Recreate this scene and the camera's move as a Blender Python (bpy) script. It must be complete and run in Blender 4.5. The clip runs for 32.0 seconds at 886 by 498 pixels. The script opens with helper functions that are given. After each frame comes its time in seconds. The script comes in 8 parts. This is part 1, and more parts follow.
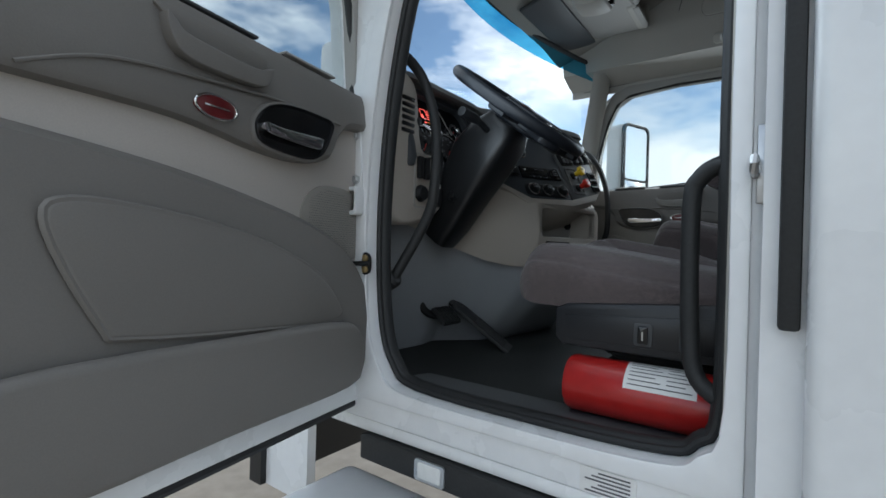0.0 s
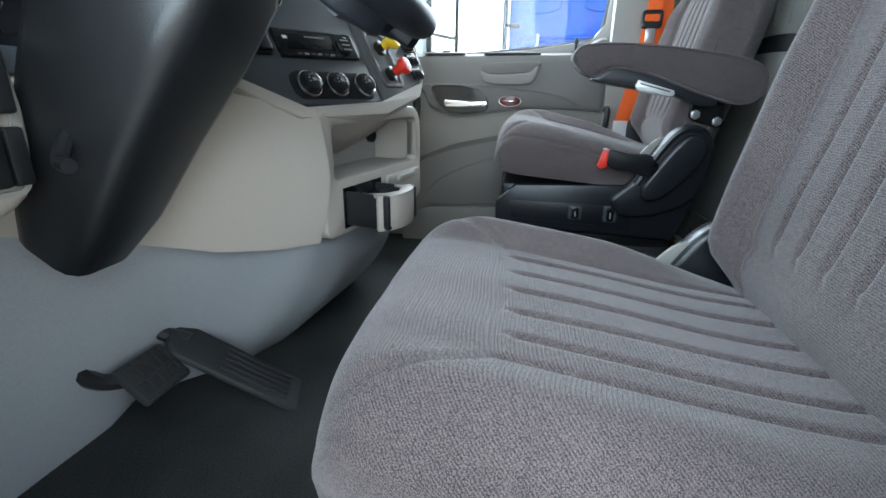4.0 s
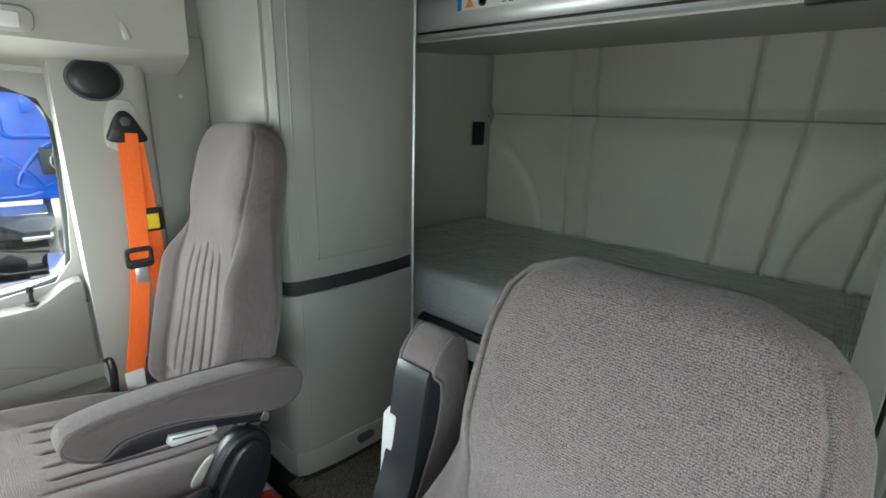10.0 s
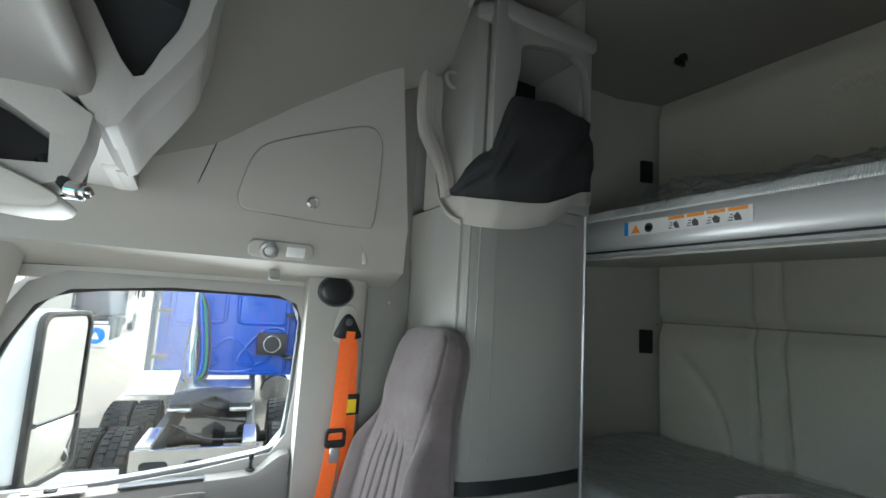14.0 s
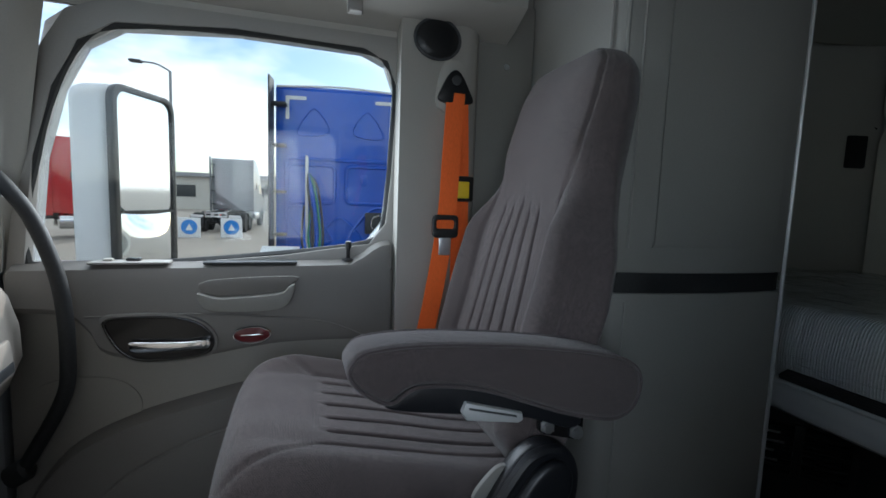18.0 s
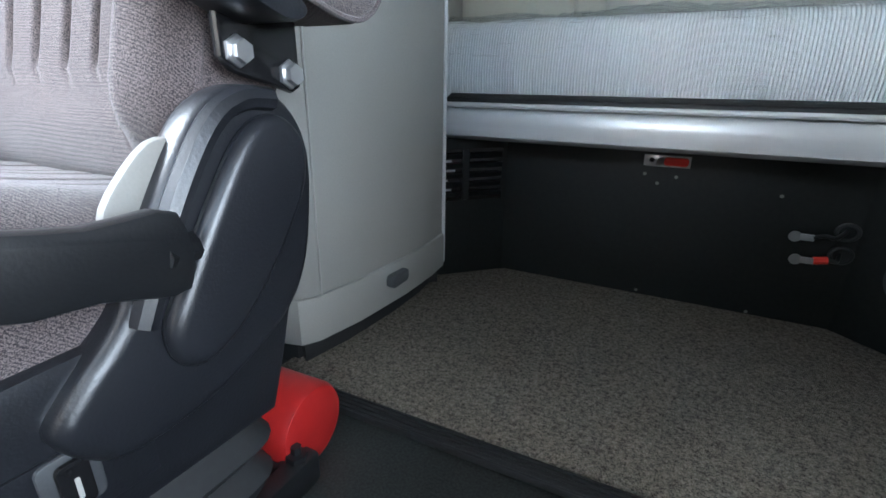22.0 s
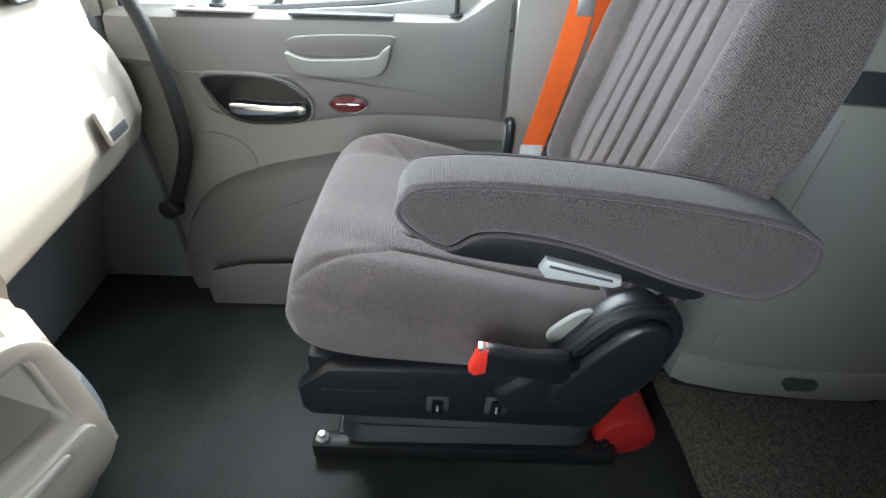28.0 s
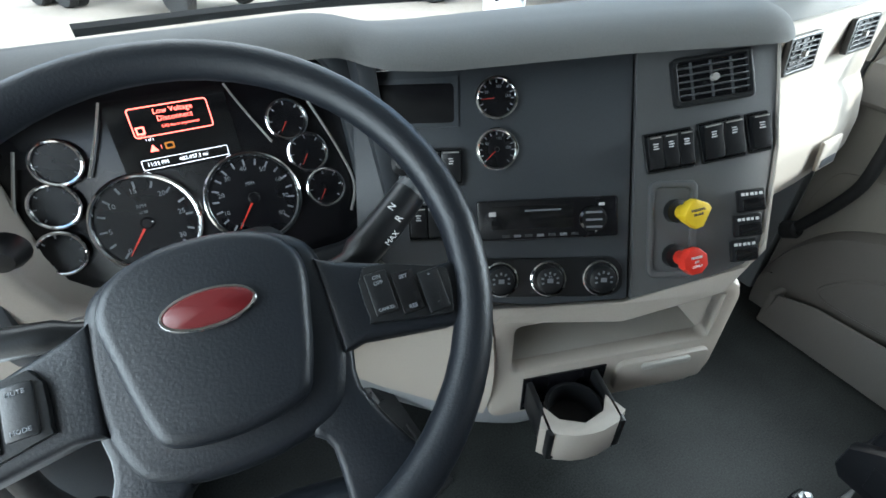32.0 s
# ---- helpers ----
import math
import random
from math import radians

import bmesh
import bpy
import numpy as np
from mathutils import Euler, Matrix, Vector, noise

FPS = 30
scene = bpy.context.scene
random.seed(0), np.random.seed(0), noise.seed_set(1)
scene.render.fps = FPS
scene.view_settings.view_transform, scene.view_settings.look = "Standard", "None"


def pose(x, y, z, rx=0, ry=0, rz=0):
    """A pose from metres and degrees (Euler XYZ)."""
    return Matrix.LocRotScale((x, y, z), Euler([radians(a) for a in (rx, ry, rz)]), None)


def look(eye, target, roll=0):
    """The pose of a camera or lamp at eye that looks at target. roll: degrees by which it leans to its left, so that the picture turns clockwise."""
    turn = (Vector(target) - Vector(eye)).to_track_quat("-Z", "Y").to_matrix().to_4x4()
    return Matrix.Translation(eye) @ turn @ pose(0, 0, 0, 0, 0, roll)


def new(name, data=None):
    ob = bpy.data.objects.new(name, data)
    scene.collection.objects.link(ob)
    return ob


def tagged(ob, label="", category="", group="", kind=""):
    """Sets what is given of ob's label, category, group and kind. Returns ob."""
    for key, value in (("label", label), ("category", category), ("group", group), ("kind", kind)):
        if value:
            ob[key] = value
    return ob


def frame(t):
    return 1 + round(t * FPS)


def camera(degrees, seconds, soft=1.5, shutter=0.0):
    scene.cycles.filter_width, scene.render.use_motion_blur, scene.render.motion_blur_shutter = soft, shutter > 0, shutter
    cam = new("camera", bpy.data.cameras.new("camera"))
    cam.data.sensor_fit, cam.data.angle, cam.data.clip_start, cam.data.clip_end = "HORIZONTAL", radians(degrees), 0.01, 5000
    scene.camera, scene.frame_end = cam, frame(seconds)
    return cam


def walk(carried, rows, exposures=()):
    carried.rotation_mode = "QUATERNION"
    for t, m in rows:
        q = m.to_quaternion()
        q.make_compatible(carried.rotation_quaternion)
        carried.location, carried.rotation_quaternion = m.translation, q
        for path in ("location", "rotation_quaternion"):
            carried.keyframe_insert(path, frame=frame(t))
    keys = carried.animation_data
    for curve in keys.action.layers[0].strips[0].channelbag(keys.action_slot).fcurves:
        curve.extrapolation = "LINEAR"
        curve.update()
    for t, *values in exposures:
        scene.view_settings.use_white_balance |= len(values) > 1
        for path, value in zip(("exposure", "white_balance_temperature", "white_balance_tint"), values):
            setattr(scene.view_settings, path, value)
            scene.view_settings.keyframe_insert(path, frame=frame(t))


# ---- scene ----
cam = camera(87.58, 32.0, soft=1.6)
# seconds, eye x y z, turn about x y z in degrees
ROWS = [
    (0.0, -1.7985, 0.0001, 0.3576, 90.00, -1.60, -54.00),
    (0.5, -1.6775, 0.0975, 0.4039, 88.48, -1.35, -56.52),
    (1.0, -1.5382, 0.1690, 0.4260, 87.33, -1.20, -59.39),
    (1.5, -1.4386, 0.2648, 0.4554, 86.31, -1.24, -63.42),
    (2.0, -1.3064, 0.3053, 0.4488, 85.53, -1.23, -68.38),
    (2.5, -1.1913, 0.3228, 0.4524, 84.01, -0.96, -73.47),
    (4.5, -1.0031, 0.3930, 0.6143, 67.79, -1.15, -82.93),
    (5.0, -0.9469, 0.4142, 0.6220, 65.72, -1.28, -85.71),
    (5.5, -0.8344, 0.4077, 0.7257, 64.92, -1.45, -90.40),
    (6.0, -0.7901, 0.3653, 0.8265, 65.00, -1.56, -95.27),
    (6.5, -0.7589, 0.3276, 0.8983, 64.83, -1.70, -100.52),
    (7.0, -0.7675, 0.3272, 0.9204, 64.73, -1.82, -105.49),
    (7.5, -0.7614, 0.3605, 1.0362, 64.88, -1.94, -111.54),
    (8.0, -0.7355, 0.3376, 1.1009, 65.08, -1.78, -118.14),
    (8.5, -0.6994, 0.3186, 1.1606, 65.52, -1.60, -124.70),
    (9.0, -0.6779, 0.3000, 1.2136, 66.72, -1.64, -130.36),
    (9.5, -0.6597, 0.2930, 1.2221, 69.39, -1.61, -134.72),
    (10.0, -0.6584, 0.3115, 1.2266, 73.71, -1.59, -138.15),
    (10.5, -0.6606, 0.3023, 1.2302, 78.68, -1.63, -140.24),
    (11.0, -0.6499, 0.3091, 1.2300, 83.98, -1.80, -141.74),
    (11.5, -0.6277, 0.3648, 1.2201, 89.34, -1.99, -142.21),
    (12.0, -0.6440, 0.4643, 1.2538, 93.60, -2.27, -141.07),
    (12.5, -0.6517, 0.5043, 1.2674, 95.71, -2.69, -138.49),
    (13.0, -0.6663, 0.5474, 1.2726, 96.84, -2.84, -134.16),
    (13.5, -0.6892, 0.5068, 1.2740, 97.08, -3.04, -127.37),
    (14.0, -0.7093, 0.4326, 1.2566, 97.02, -3.24, -119.61),
    (14.5, -0.6569, 0.3471, 1.2409, 95.92, -3.37, -113.51),
    (16.5, -0.5690, 0.2830, 1.0560, 89.20, -2.75, -104.60),
    (17.0, -0.5420, 0.2870, 1.0080, 87.73, -2.30, -105.05),
    (17.5, -0.4620, 0.2940, 0.9380, 85.29, -2.39, -106.27),
    (18.0, -0.3360, 0.3090, 0.8880, 83.91, -2.09, -107.31),
    (18.5, -0.2620, 0.3430, 0.8490, 83.10, -1.99, -109.39),
    (19.0, -0.1960, 0.3530, 0.7480, 82.64, -2.08, -113.87),
    (19.5, -0.1440, 0.3310, 0.6810, 81.83, -1.98, -120.19),
    (20.0, -0.0980, 0.2730, 0.6090, 80.41, -1.97, -127.37),
    (20.5, -0.0740, 0.2300, 0.5570, 79.07, -1.57, -134.26),
    (21.0, -0.0650, 0.2120, 0.5230, 76.85, -1.17, -141.36),
    (21.5, -0.0479, 0.2038, 0.5222, 73.45, -1.09, -147.76),
    (22.0, -0.0389, 0.2073, 0.5129, 70.34, -0.74, -153.27),
    (22.5, -0.0385, 0.1995, 0.5249, 66.93, -0.60, -157.57),
    (23.0, -0.0370, 0.2015, 0.5507, 63.61, -0.38, -161.23),
    (23.5, -0.0292, 0.2021, 0.5655, 60.75, -0.53, -163.84),
    (24.0, -0.0410, 0.1940, 0.5696, 58.97, -0.83, -162.67),
    (24.5, -0.0667, 0.1973, 0.5757, 57.74, -1.11, -156.70),
    (25.0, -0.0931, 0.2100, 0.5944, 56.85, -1.76, -144.95),
    (25.5, -0.1026, 0.1837, 0.6048, 56.13, -2.40, -134.18),
    (27.5, -0.1554, 0.2068, 0.8338, 52.54, -2.20, -97.75),
    (28.0, -0.1568, 0.2045, 0.9188, 52.39, -1.71, -89.21),
    (28.5, -0.1699, 0.2073, 0.9992, 51.89, -1.31, -80.14),
    (29.0, -0.2187, 0.2233, 1.0657, 51.71, -0.53, -71.51),
    (29.5, -0.2578, 0.2153, 1.0954, 51.64, 0.01, -62.19),
    (30.0, -0.3294, 0.2468, 1.1069, 51.88, 0.45, -53.42),
    (30.5, -0.3562, 0.2469, 1.0867, 51.97, 0.95, -45.29),
    (31.0, -0.3945, 0.2699, 1.0731, 51.99, 1.11, -37.99),
    (31.5, -0.4324, 0.2937, 1.0470, 52.42, 1.49, -31.25),
    (32.0, -0.4694, 0.3316, 1.0256, 52.76, 1.70, -25.32),
]
EXPOSURES = ((0.0, 0.10, 5850, 5), (1.0, 0.62, 5850, 4), (2.0, 0.95, 5800, 1), (2.5, 1.15, 5800, 1), (5.0, 2.35, 5700, 2), (6.0, 2.35, 5850, -2), (8.0, 2.00, 6150, 0), (10.0, 2.40, 6500, 1), (12.0, 2.60, 6600, 5), (13.5, 2.15, 6300, 4), (14.5, 1.90, 6150, 4), (17.0, 0.70, 5950, 6), (18.5, 0.55, 5850, 7), (19.2, 0.42, 5650, 6), (19.8, 0.40, 5050, 1), (20.5, 2.00, 5150, -7), (21.0, 3.35, 5300, -13), (21.6, 3.60, 5700, 0), (22.0, 3.65, 5850, 8), (24.0, 4.08, 6050, 9), (25.5, 3.85, 6050, 8), (28.0, 2.50, 6150, 4), (30.0, 1.95, 6150, 3), (31.0, 1.90, 5950, 2), (32.0, 2.10, 5850, 1))
walk(cam, [(t, pose(x, y, z, rx, ry, rz)) for t, x, y, z, rx, ry, rz in ROWS], EXPOSURES)

# ---- light ----
world = bpy.data.worlds.new("sky")
scene.world = world
world.use_nodes = True
wn, wl = world.node_tree.nodes, world.node_tree.links
SUN_DIR = Vector((0.76, -0.54, 0.50)).normalized()
sky = wn.new("ShaderNodeTexSky")
sky.sky_type = "NISHITA"
sky.sun_disc = False
sky.sun_elevation = math.asin(SUN_DIR.z)
sky.sun_rotation = math.atan2(SUN_DIR.x, SUN_DIR.y)
sky.dust_density = 0.6
# broken bright cloud over the blue
tc = wn.new("ShaderNodeTexCoord")
mp = wn.new("ShaderNodeMapping")
mp.inputs["Scale"].default_value = (1.0, 1.0, 2.6)
cl = wn.new("ShaderNodeTexNoise")
cl.inputs["Scale"].default_value = 2.3
cl.inputs["Detail"].default_value = 7.0
cl.inputs["Roughness"].default_value = 0.58
cr = wn.new("ShaderNodeValToRGB")
cr.color_ramp.elements[0].position = 0.40
cr.color_ramp.elements[1].position = 0.60
mixc = wn.new("ShaderNodeMix")
mixc.data_type = "RGBA"
mixc.inputs["B"].default_value = (9.6, 9.4, 9.2, 1)
wl.new(tc.outputs["Generated"], mp.inputs["Vector"])
wl.new(mp.outputs["Vector"], cl.inputs["Vector"])
wl.new(cl.outputs["Fac"], cr.inputs["Fac"])
wl.new(cr.outputs["Color"], mixc.inputs["Factor"])
wl.new(sky.outputs["Color"], mixc.inputs["A"])
wl.new(mixc.outputs["Result"], wn["Background"].inputs["Color"])
wn["Background"].inputs["Strength"].default_value = 0.15
sun = new("sun", bpy.data.lights.new("sun", "SUN"))
sun.data.energy = 1.3
sun.data.angle = radians(2.5)
sun.data.color = (1.0, 0.93, 0.84)
sun.matrix_world = look(SUN_DIR * 30, (0, 0, 0))
# daylight of the open doorway, in its opening
door_sky = new("doorway_daylight", bpy.data.lights.new("doorway_daylight", "AREA"))
door_sky.data.shape, door_sky.data.size, door_sky.data.size_y = "RECTANGLE", 0.55, 0.66
door_sky.data.energy, door_sky.data.color = 2.2, (0.87, 0.945, 1.0)
door_sky.matrix_world = look((-0.935, 0.53, 0.93), (0.55, -0.35, 1.17))

# daylight of the passenger window, in its opening
side_sky = new("window_daylight", bpy.data.lights.new("window_daylight", "AREA"))
side_sky.data.shape, side_sky.data.size, side_sky.data.size_y = "RECTANGLE", 0.66, 0.44
side_sky.data.energy, side_sky.data.color = 3.3, (0.93, 0.97, 1.0)
side_sky.matrix_world = look((0.868, 0.47, 1.0), (-0.60, 0.30, 0.62))

# ---- materials ----
def mat(name, color, rough=0.6, metal=0.0, vary=0.12, grain=60.0, bump=0.15, coarse=4.0, spec=0.5, dist=0.001, coat=0.0, stretch=(1, 1, 1), second=None):
    m = bpy.data.materials.new(name)
    m.use_nodes = True
    n, l = m.node_tree.nodes, m.node_tree.links
    b = n["Principled BSDF"]
    b.inputs["Roughness"].default_value = rough
    b.inputs["Metallic"].default_value = metal
    b.inputs["Specular IOR Level"].default_value = spec
    b.inputs["Coat Weight"].default_value = coat
    co = n.new("ShaderNodeTexCoord")
    ma = n.new("ShaderNodeMapping")
    ma.inputs["Scale"].default_value = stretch
    l.new(co.outputs["Object"], ma.inputs["Vector"])
    big = n.new("ShaderNodeTexNoise")
    big.inputs["Scale"].default_value = coarse
    big.inputs["Detail"].default_value = 5
    fine = n.new("ShaderNodeTexNoise")
    fine.inputs["Scale"].default_value = grain
    fine.inputs["Detail"].default_value = 3
    for x in (big, fine):
        l.new(ma.outputs["Vector"], x.inputs["Vector"])
    add = n.new("ShaderNodeMath")
    add.operation = "ADD"
    l.new(big.outputs["Fac"], add.inputs[0])
    l.new(fine.outputs["Fac"], add.inputs[1])
    ramp = n.new("ShaderNodeMapRange")
    ramp.inputs["From Min"].default_value = 0.7
    ramp.inputs["From Max"].default_value = 1.3
    l.new(add.outputs["Value"], ramp.inputs["Value"])
    mix = n.new("ShaderNodeMix")
    mix.data_type = "RGBA"
    lo = [c * (1 - vary) for c in color]
    hi = [min(1, c * (1 + vary)) for c in (second or color)]
    mix.inputs["A"].default_value = (*lo, 1)
    mix.inputs["B"].default_value = (*hi, 1)
    l.new(ramp.outputs["Result"], mix.inputs["Factor"])
    l.new(mix.outputs["Result"], b.inputs["Base Color"])
    rr = n.new("ShaderNodeMapRange")
    rr.inputs["To Min"].default_value = max(0.02, rough - 0.08)
    rr.inputs["To Max"].default_value = min(1.0, rough + 0.1)
    l.new(big.outputs["Fac"], rr.inputs["Value"])
    l.new(rr.outputs["Result"], b.inputs["Roughness"])
    if bump:
        bp = n.new("ShaderNodeBump")
        bp.inputs["Strength"].default_value = bump
        bp.inputs["Distance"].default_value = dist
        l.new(fine.outputs["Fac"], bp.inputs["Height"])
        l.new(bp.outputs["Normal"], b.inputs["Normal"])
    return m


def fabric(name, warm, cool, scale=1350.0):
    """Woven seat cloth: a dark ground with light flecked threads."""
    m = mat(name, warm, 0.95, vary=0.10, grain=220, bump=0.0, spec=0.15)
    n, l = m.node_tree.nodes, m.node_tree.links
    b = n["Principled BSDF"]
    co = n.new("ShaderNodeTexCoord")
    ma = n.new("ShaderNodeMapping")
    ma.inputs["Scale"].default_value = (1.2, 0.8, 0.8)
    l.new(co.outputs["Object"], ma.inputs["Vector"])
    th = n.new("ShaderNodeTexNoise")
    th.inputs["Scale"].default_value = scale
    th.inputs["Detail"].default_value = 2
    l.new(ma.outputs["Vector"], th.inputs["Vector"])
    rp = n.new("ShaderNodeMapRange")
    rp.inputs["From Min"].default_value = 0.40
    rp.inputs["From Max"].default_value = 0.62
    # rows of the weave, a few millimetres apart
    rot = n.new("ShaderNodeMapping")
    rot.inputs["Rotation"].default_value = (radians(45), 0, 0)
    l.new(co.outputs["Object"], rot.inputs["Vector"])
    wv = n.new("ShaderNodeTexWave")
    wv.bands_direction = "Y"
    wv.inputs["Scale"].default_value = 130.0
    wv.inputs["Distortion"].default_value = 3.0
    wv.inputs["Detail"].default_value = 2.0
    wv.inputs["Detail Scale"].default_value = 6.0
    l.new(rot.outputs["Vector"], wv.inputs["Vector"])
    mw = n.new("ShaderNodeMath")
    mw.operation, mw.inputs[1].default_value = "MULTIPLY_ADD", 0.11
    l.new(wv.outputs["Fac"], mw.inputs[0])
    sb_ = n.new("ShaderNodeMath")
    sb_.operation, sb_.inputs[1].default_value = "SUBTRACT", 0.055
    l.new(th.outputs["Fac"], sb_.inputs[0])
    l.new(sb_.outputs["Value"], mw.inputs[2])
    l.new(mw.outputs["Value"], rp.inputs["Value"])
    mx = n.new("ShaderNodeMix")
    mx.data_type = "RGBA"
    mx.inputs["A"].default_value = (*cool, 1)
    mx.inputs["B"].default_value = (*warm, 1)
    l.new(rp.outputs["Result"], mx.inputs["Factor"])
    mu = n.new("ShaderNodeMix")
    mu.data_type = "RGBA"
    mu.blend_type = "MULTIPLY"
    mu.inputs["Factor"].default_value = 1.0
    big = n.new("ShaderNodeTexNoise")
    big.inputs["Scale"].default_value = 7
    big.inputs["Detail"].default_value = 6
    l.new(co.outputs["Object"], big.inputs["Vector"])
    br = n.new("ShaderNodeMapRange")
    br.inputs["To Min"].default_value = 0.72
    br.inputs["To Max"].default_value = 1.25
    l.new(big.outputs["Fac"], br.inputs["Value"])
    l.new(mx.outputs["Result"], mu.inputs["A"])
    l.new(br.outputs["Result"], mu.inputs["B"])
    l.new(mu.outputs["Result"], b.inputs["Base Color"])
    bp = n.new("ShaderNodeBump")
    bp.inputs["Strength"].default_value = 0.6
    bp.inputs["Distance"].default_value = 0.0012
    l.new(th.outputs["Fac"], bp.inputs["Height"])
    l.new(bp.outputs["Normal"], b.inputs["Normal"])
    b.inputs["Sheen Weight"].default_value = 0.25
    return m


def glass(name, color=(1, 1, 1), rough=0.0, tint=1.0):
    m = bpy.data.materials.new(name)
    m.use_nodes = True
    n, l = m.node_tree.nodes, m.node_tree.links
    n.remove(n["Principled BSDF"])
    tr = n.new("ShaderNodeBsdfTransparent")
    tr.inputs["Color"].default_value = (*color, 1)
    gl = n.new("ShaderNodeBsdfGlossy")
    gl.inputs["Roughness"].default_value = rough
    fr = n.new("ShaderNodeLayerWeight")
    po = n.new("ShaderNodeMath")
    po.operation, po.inputs[1].default_value = "POWER", 4.0
    sc = n.new("ShaderNodeMath")
    sc.operation, sc.inputs[1].default_value, sc.inputs[2].default_value = "MULTIPLY_ADD", 0.5, 0.03
    mx = n.new("ShaderNodeMixShader")
    l.new(fr.outputs["Facing"], po.inputs[0])
    l.new(po.outputs["Value"], sc.inputs[0])
    l.new(sc.outputs["Value"], mx.inputs["Fac"])
    l.new(tr.outputs["BSDF"], mx.inputs[1])
    l.new(gl.outputs["BSDF"], mx.inputs[2])
    l.new(mx.outputs["Shader"], n["Material Output"].inputs["Surface"])
    return m


def glow(name, color, strength):
    m = bpy.data.materials.new(name)
    m.use_nodes = True
    b = m.node_tree.nodes["Principled BSDF"]
    b.inputs["Base Color"].default_value = (0.01, 0.01, 0.01, 1)
    b.inputs["Emission Color"].default_value = (*color, 1)
    b.inputs["Emission Strength"].default_value = strength
    return m


GREY = mat("grey_trim_plastic", (0.33, 0.32, 0.30), 0.55, vary=0.05, grain=420, bump=0.25, dist=0.0006)
GREY_LIGHT = mat("light_grey_trim", (0.41, 0.395, 0.36), 0.55, vary=0.05, grain=420, bump=0.2, dist=0.0006)
GREY_DARK = mat("charcoal_trim", (0.055, 0.058, 0.062), 0.5, vary=0.1, grain=420, bump=0.3, dist=0.0006)
DOOR_TAUPE = mat("taupe_door_plastic", (0.165, 0.155, 0.143), 0.55, vary=0.06, grain=420, bump=0.25, dist=0.0006)
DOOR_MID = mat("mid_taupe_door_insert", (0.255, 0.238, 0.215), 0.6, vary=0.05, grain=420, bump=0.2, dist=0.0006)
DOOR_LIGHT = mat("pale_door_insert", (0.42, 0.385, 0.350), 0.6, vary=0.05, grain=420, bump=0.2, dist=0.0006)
PANEL = mat("wall_panel_vinyl", (0.46, 0.45, 0.405), 0.5, vary=0.05, grain=300, bump=0.15, dist=0.0006)
BLACK = mat("black_plastic", (0.0095, 0.0102, 0.0115), 0.36, vary=0.2, grain=420, bump=0.3, dist=0.0006)
SEAT_PLASTIC = mat("seat_plastic", (0.012, 0.013, 0.016), 0.34, vary=0.18, grain=380, bump=0.35, dist=0.0007)
BLACK_GLOSS = mat("gloss_black", (0.01, 0.01, 0.011), 0.12, vary=0.2, bump=0.0)
RUBBER = mat("black_rubber", (0.016, 0.017, 0.018), 0.6, vary=0.25, grain=160, bump=0.2)
FLOOR = mat("rubber_floor_mat", (0.0060, 0.0072, 0.0072), 0.50, vary=0.5, grain=260, bump=0.25, spec=0.32, coarse=4.5, second=(0.026, 0.0285, 0.0275))
CARPET = mat("tufted_carpet", (0.085, 0.077, 0.064), 0.95, vary=0.6, grain=420, bump=1.0, coarse=170, dist=0.004, second=(0.215, 0.190, 0.155), spec=0.1)
BULKHEAD = mat("black_bulkhead_paint", (0.0095, 0.0112, 0.0110), 0.36, vary=0.35, grain=90, bump=0.14, spec=0.38, coarse=2.5)
CLOTH = fabric("seat_cloth", (0.178, 0.146, 0.140), (0.026, 0.022, 0.027))
BLACK_CLOTH = mat("black_pouch_cloth", (0.022, 0.023, 0.025), 0.8, vary=0.25, grain=500, bump=0.3, dist=0.0006)
CLOTH_SIDE = fabric("seat_cloth_bolster", (0.15, 0.122, 0.120), (0.05, 0.042, 0.046))
VINYL = mat("padded_vinyl", (0.62, 0.605, 0.53), 0.5, vary=0.06, grain=240, bump=0.2, coarse=3.0, dist=0.001)
CEIL = mat("headliner", (0.29, 0.278, 0.25), 0.9, vary=0.06, grain=420, bump=0.2)
WHITE = mat("white_cab_paint", (0.78, 0.79, 0.80), 0.28, vary=0.03, grain=30, bump=0.02, coat=0.4)
SILVER = mat("brushed_aluminium", (0.66, 0.67, 0.67), 0.36, metal=0.35, vary=0.06, grain=40, bump=0.05, stretch=(0.05, 1, 1))
CHROME = mat("chrome", (0.8, 0.8, 0.8), 0.08, metal=1.0, vary=0.02, bump=0.0)
BRASS = mat("yellow_zinc", (0.62, 0.46, 0.22), 0.35, metal=0.9, vary=0.1, bump=0.1)
GREY_MID = mat("mid_grey_trim", (0.23, 0.222, 0.205), 0.55, vary=0.05, grain=420, bump=0.25, dist=0.0006)
ZINC = mat("zinc_plated_steel", (0.55, 0.56, 0.57), 0.3, metal=0.9, vary=0.1, bump=0.1)
RED = mat("red_enamel", (0.38, 0.016, 0.015), 0.3, vary=0.12, grain=30, bump=0.03, coat=0.2)
RED_BADGE = mat("badge_red", (0.10, 0.006, 0.008), 0.35, vary=0.12, grain=30, bump=0.03, coat=0.2)
TOWER = mat("tower_laminate", (0.285, 0.280, 0.260), 0.5, vary=0.06, grain=420, bump=0.2, dist=0.0006)
RED_PLASTIC = mat("red_plastic", (0.68, 0.035, 0.02), 0.4, vary=0.08, bump=0.05)
ORANGE = mat("orange_webbing", (0.85, 0.14, 0.02), 0.8, vary=0.12, grain=500, bump=0.5, stretch=(1, 1, 0.2))
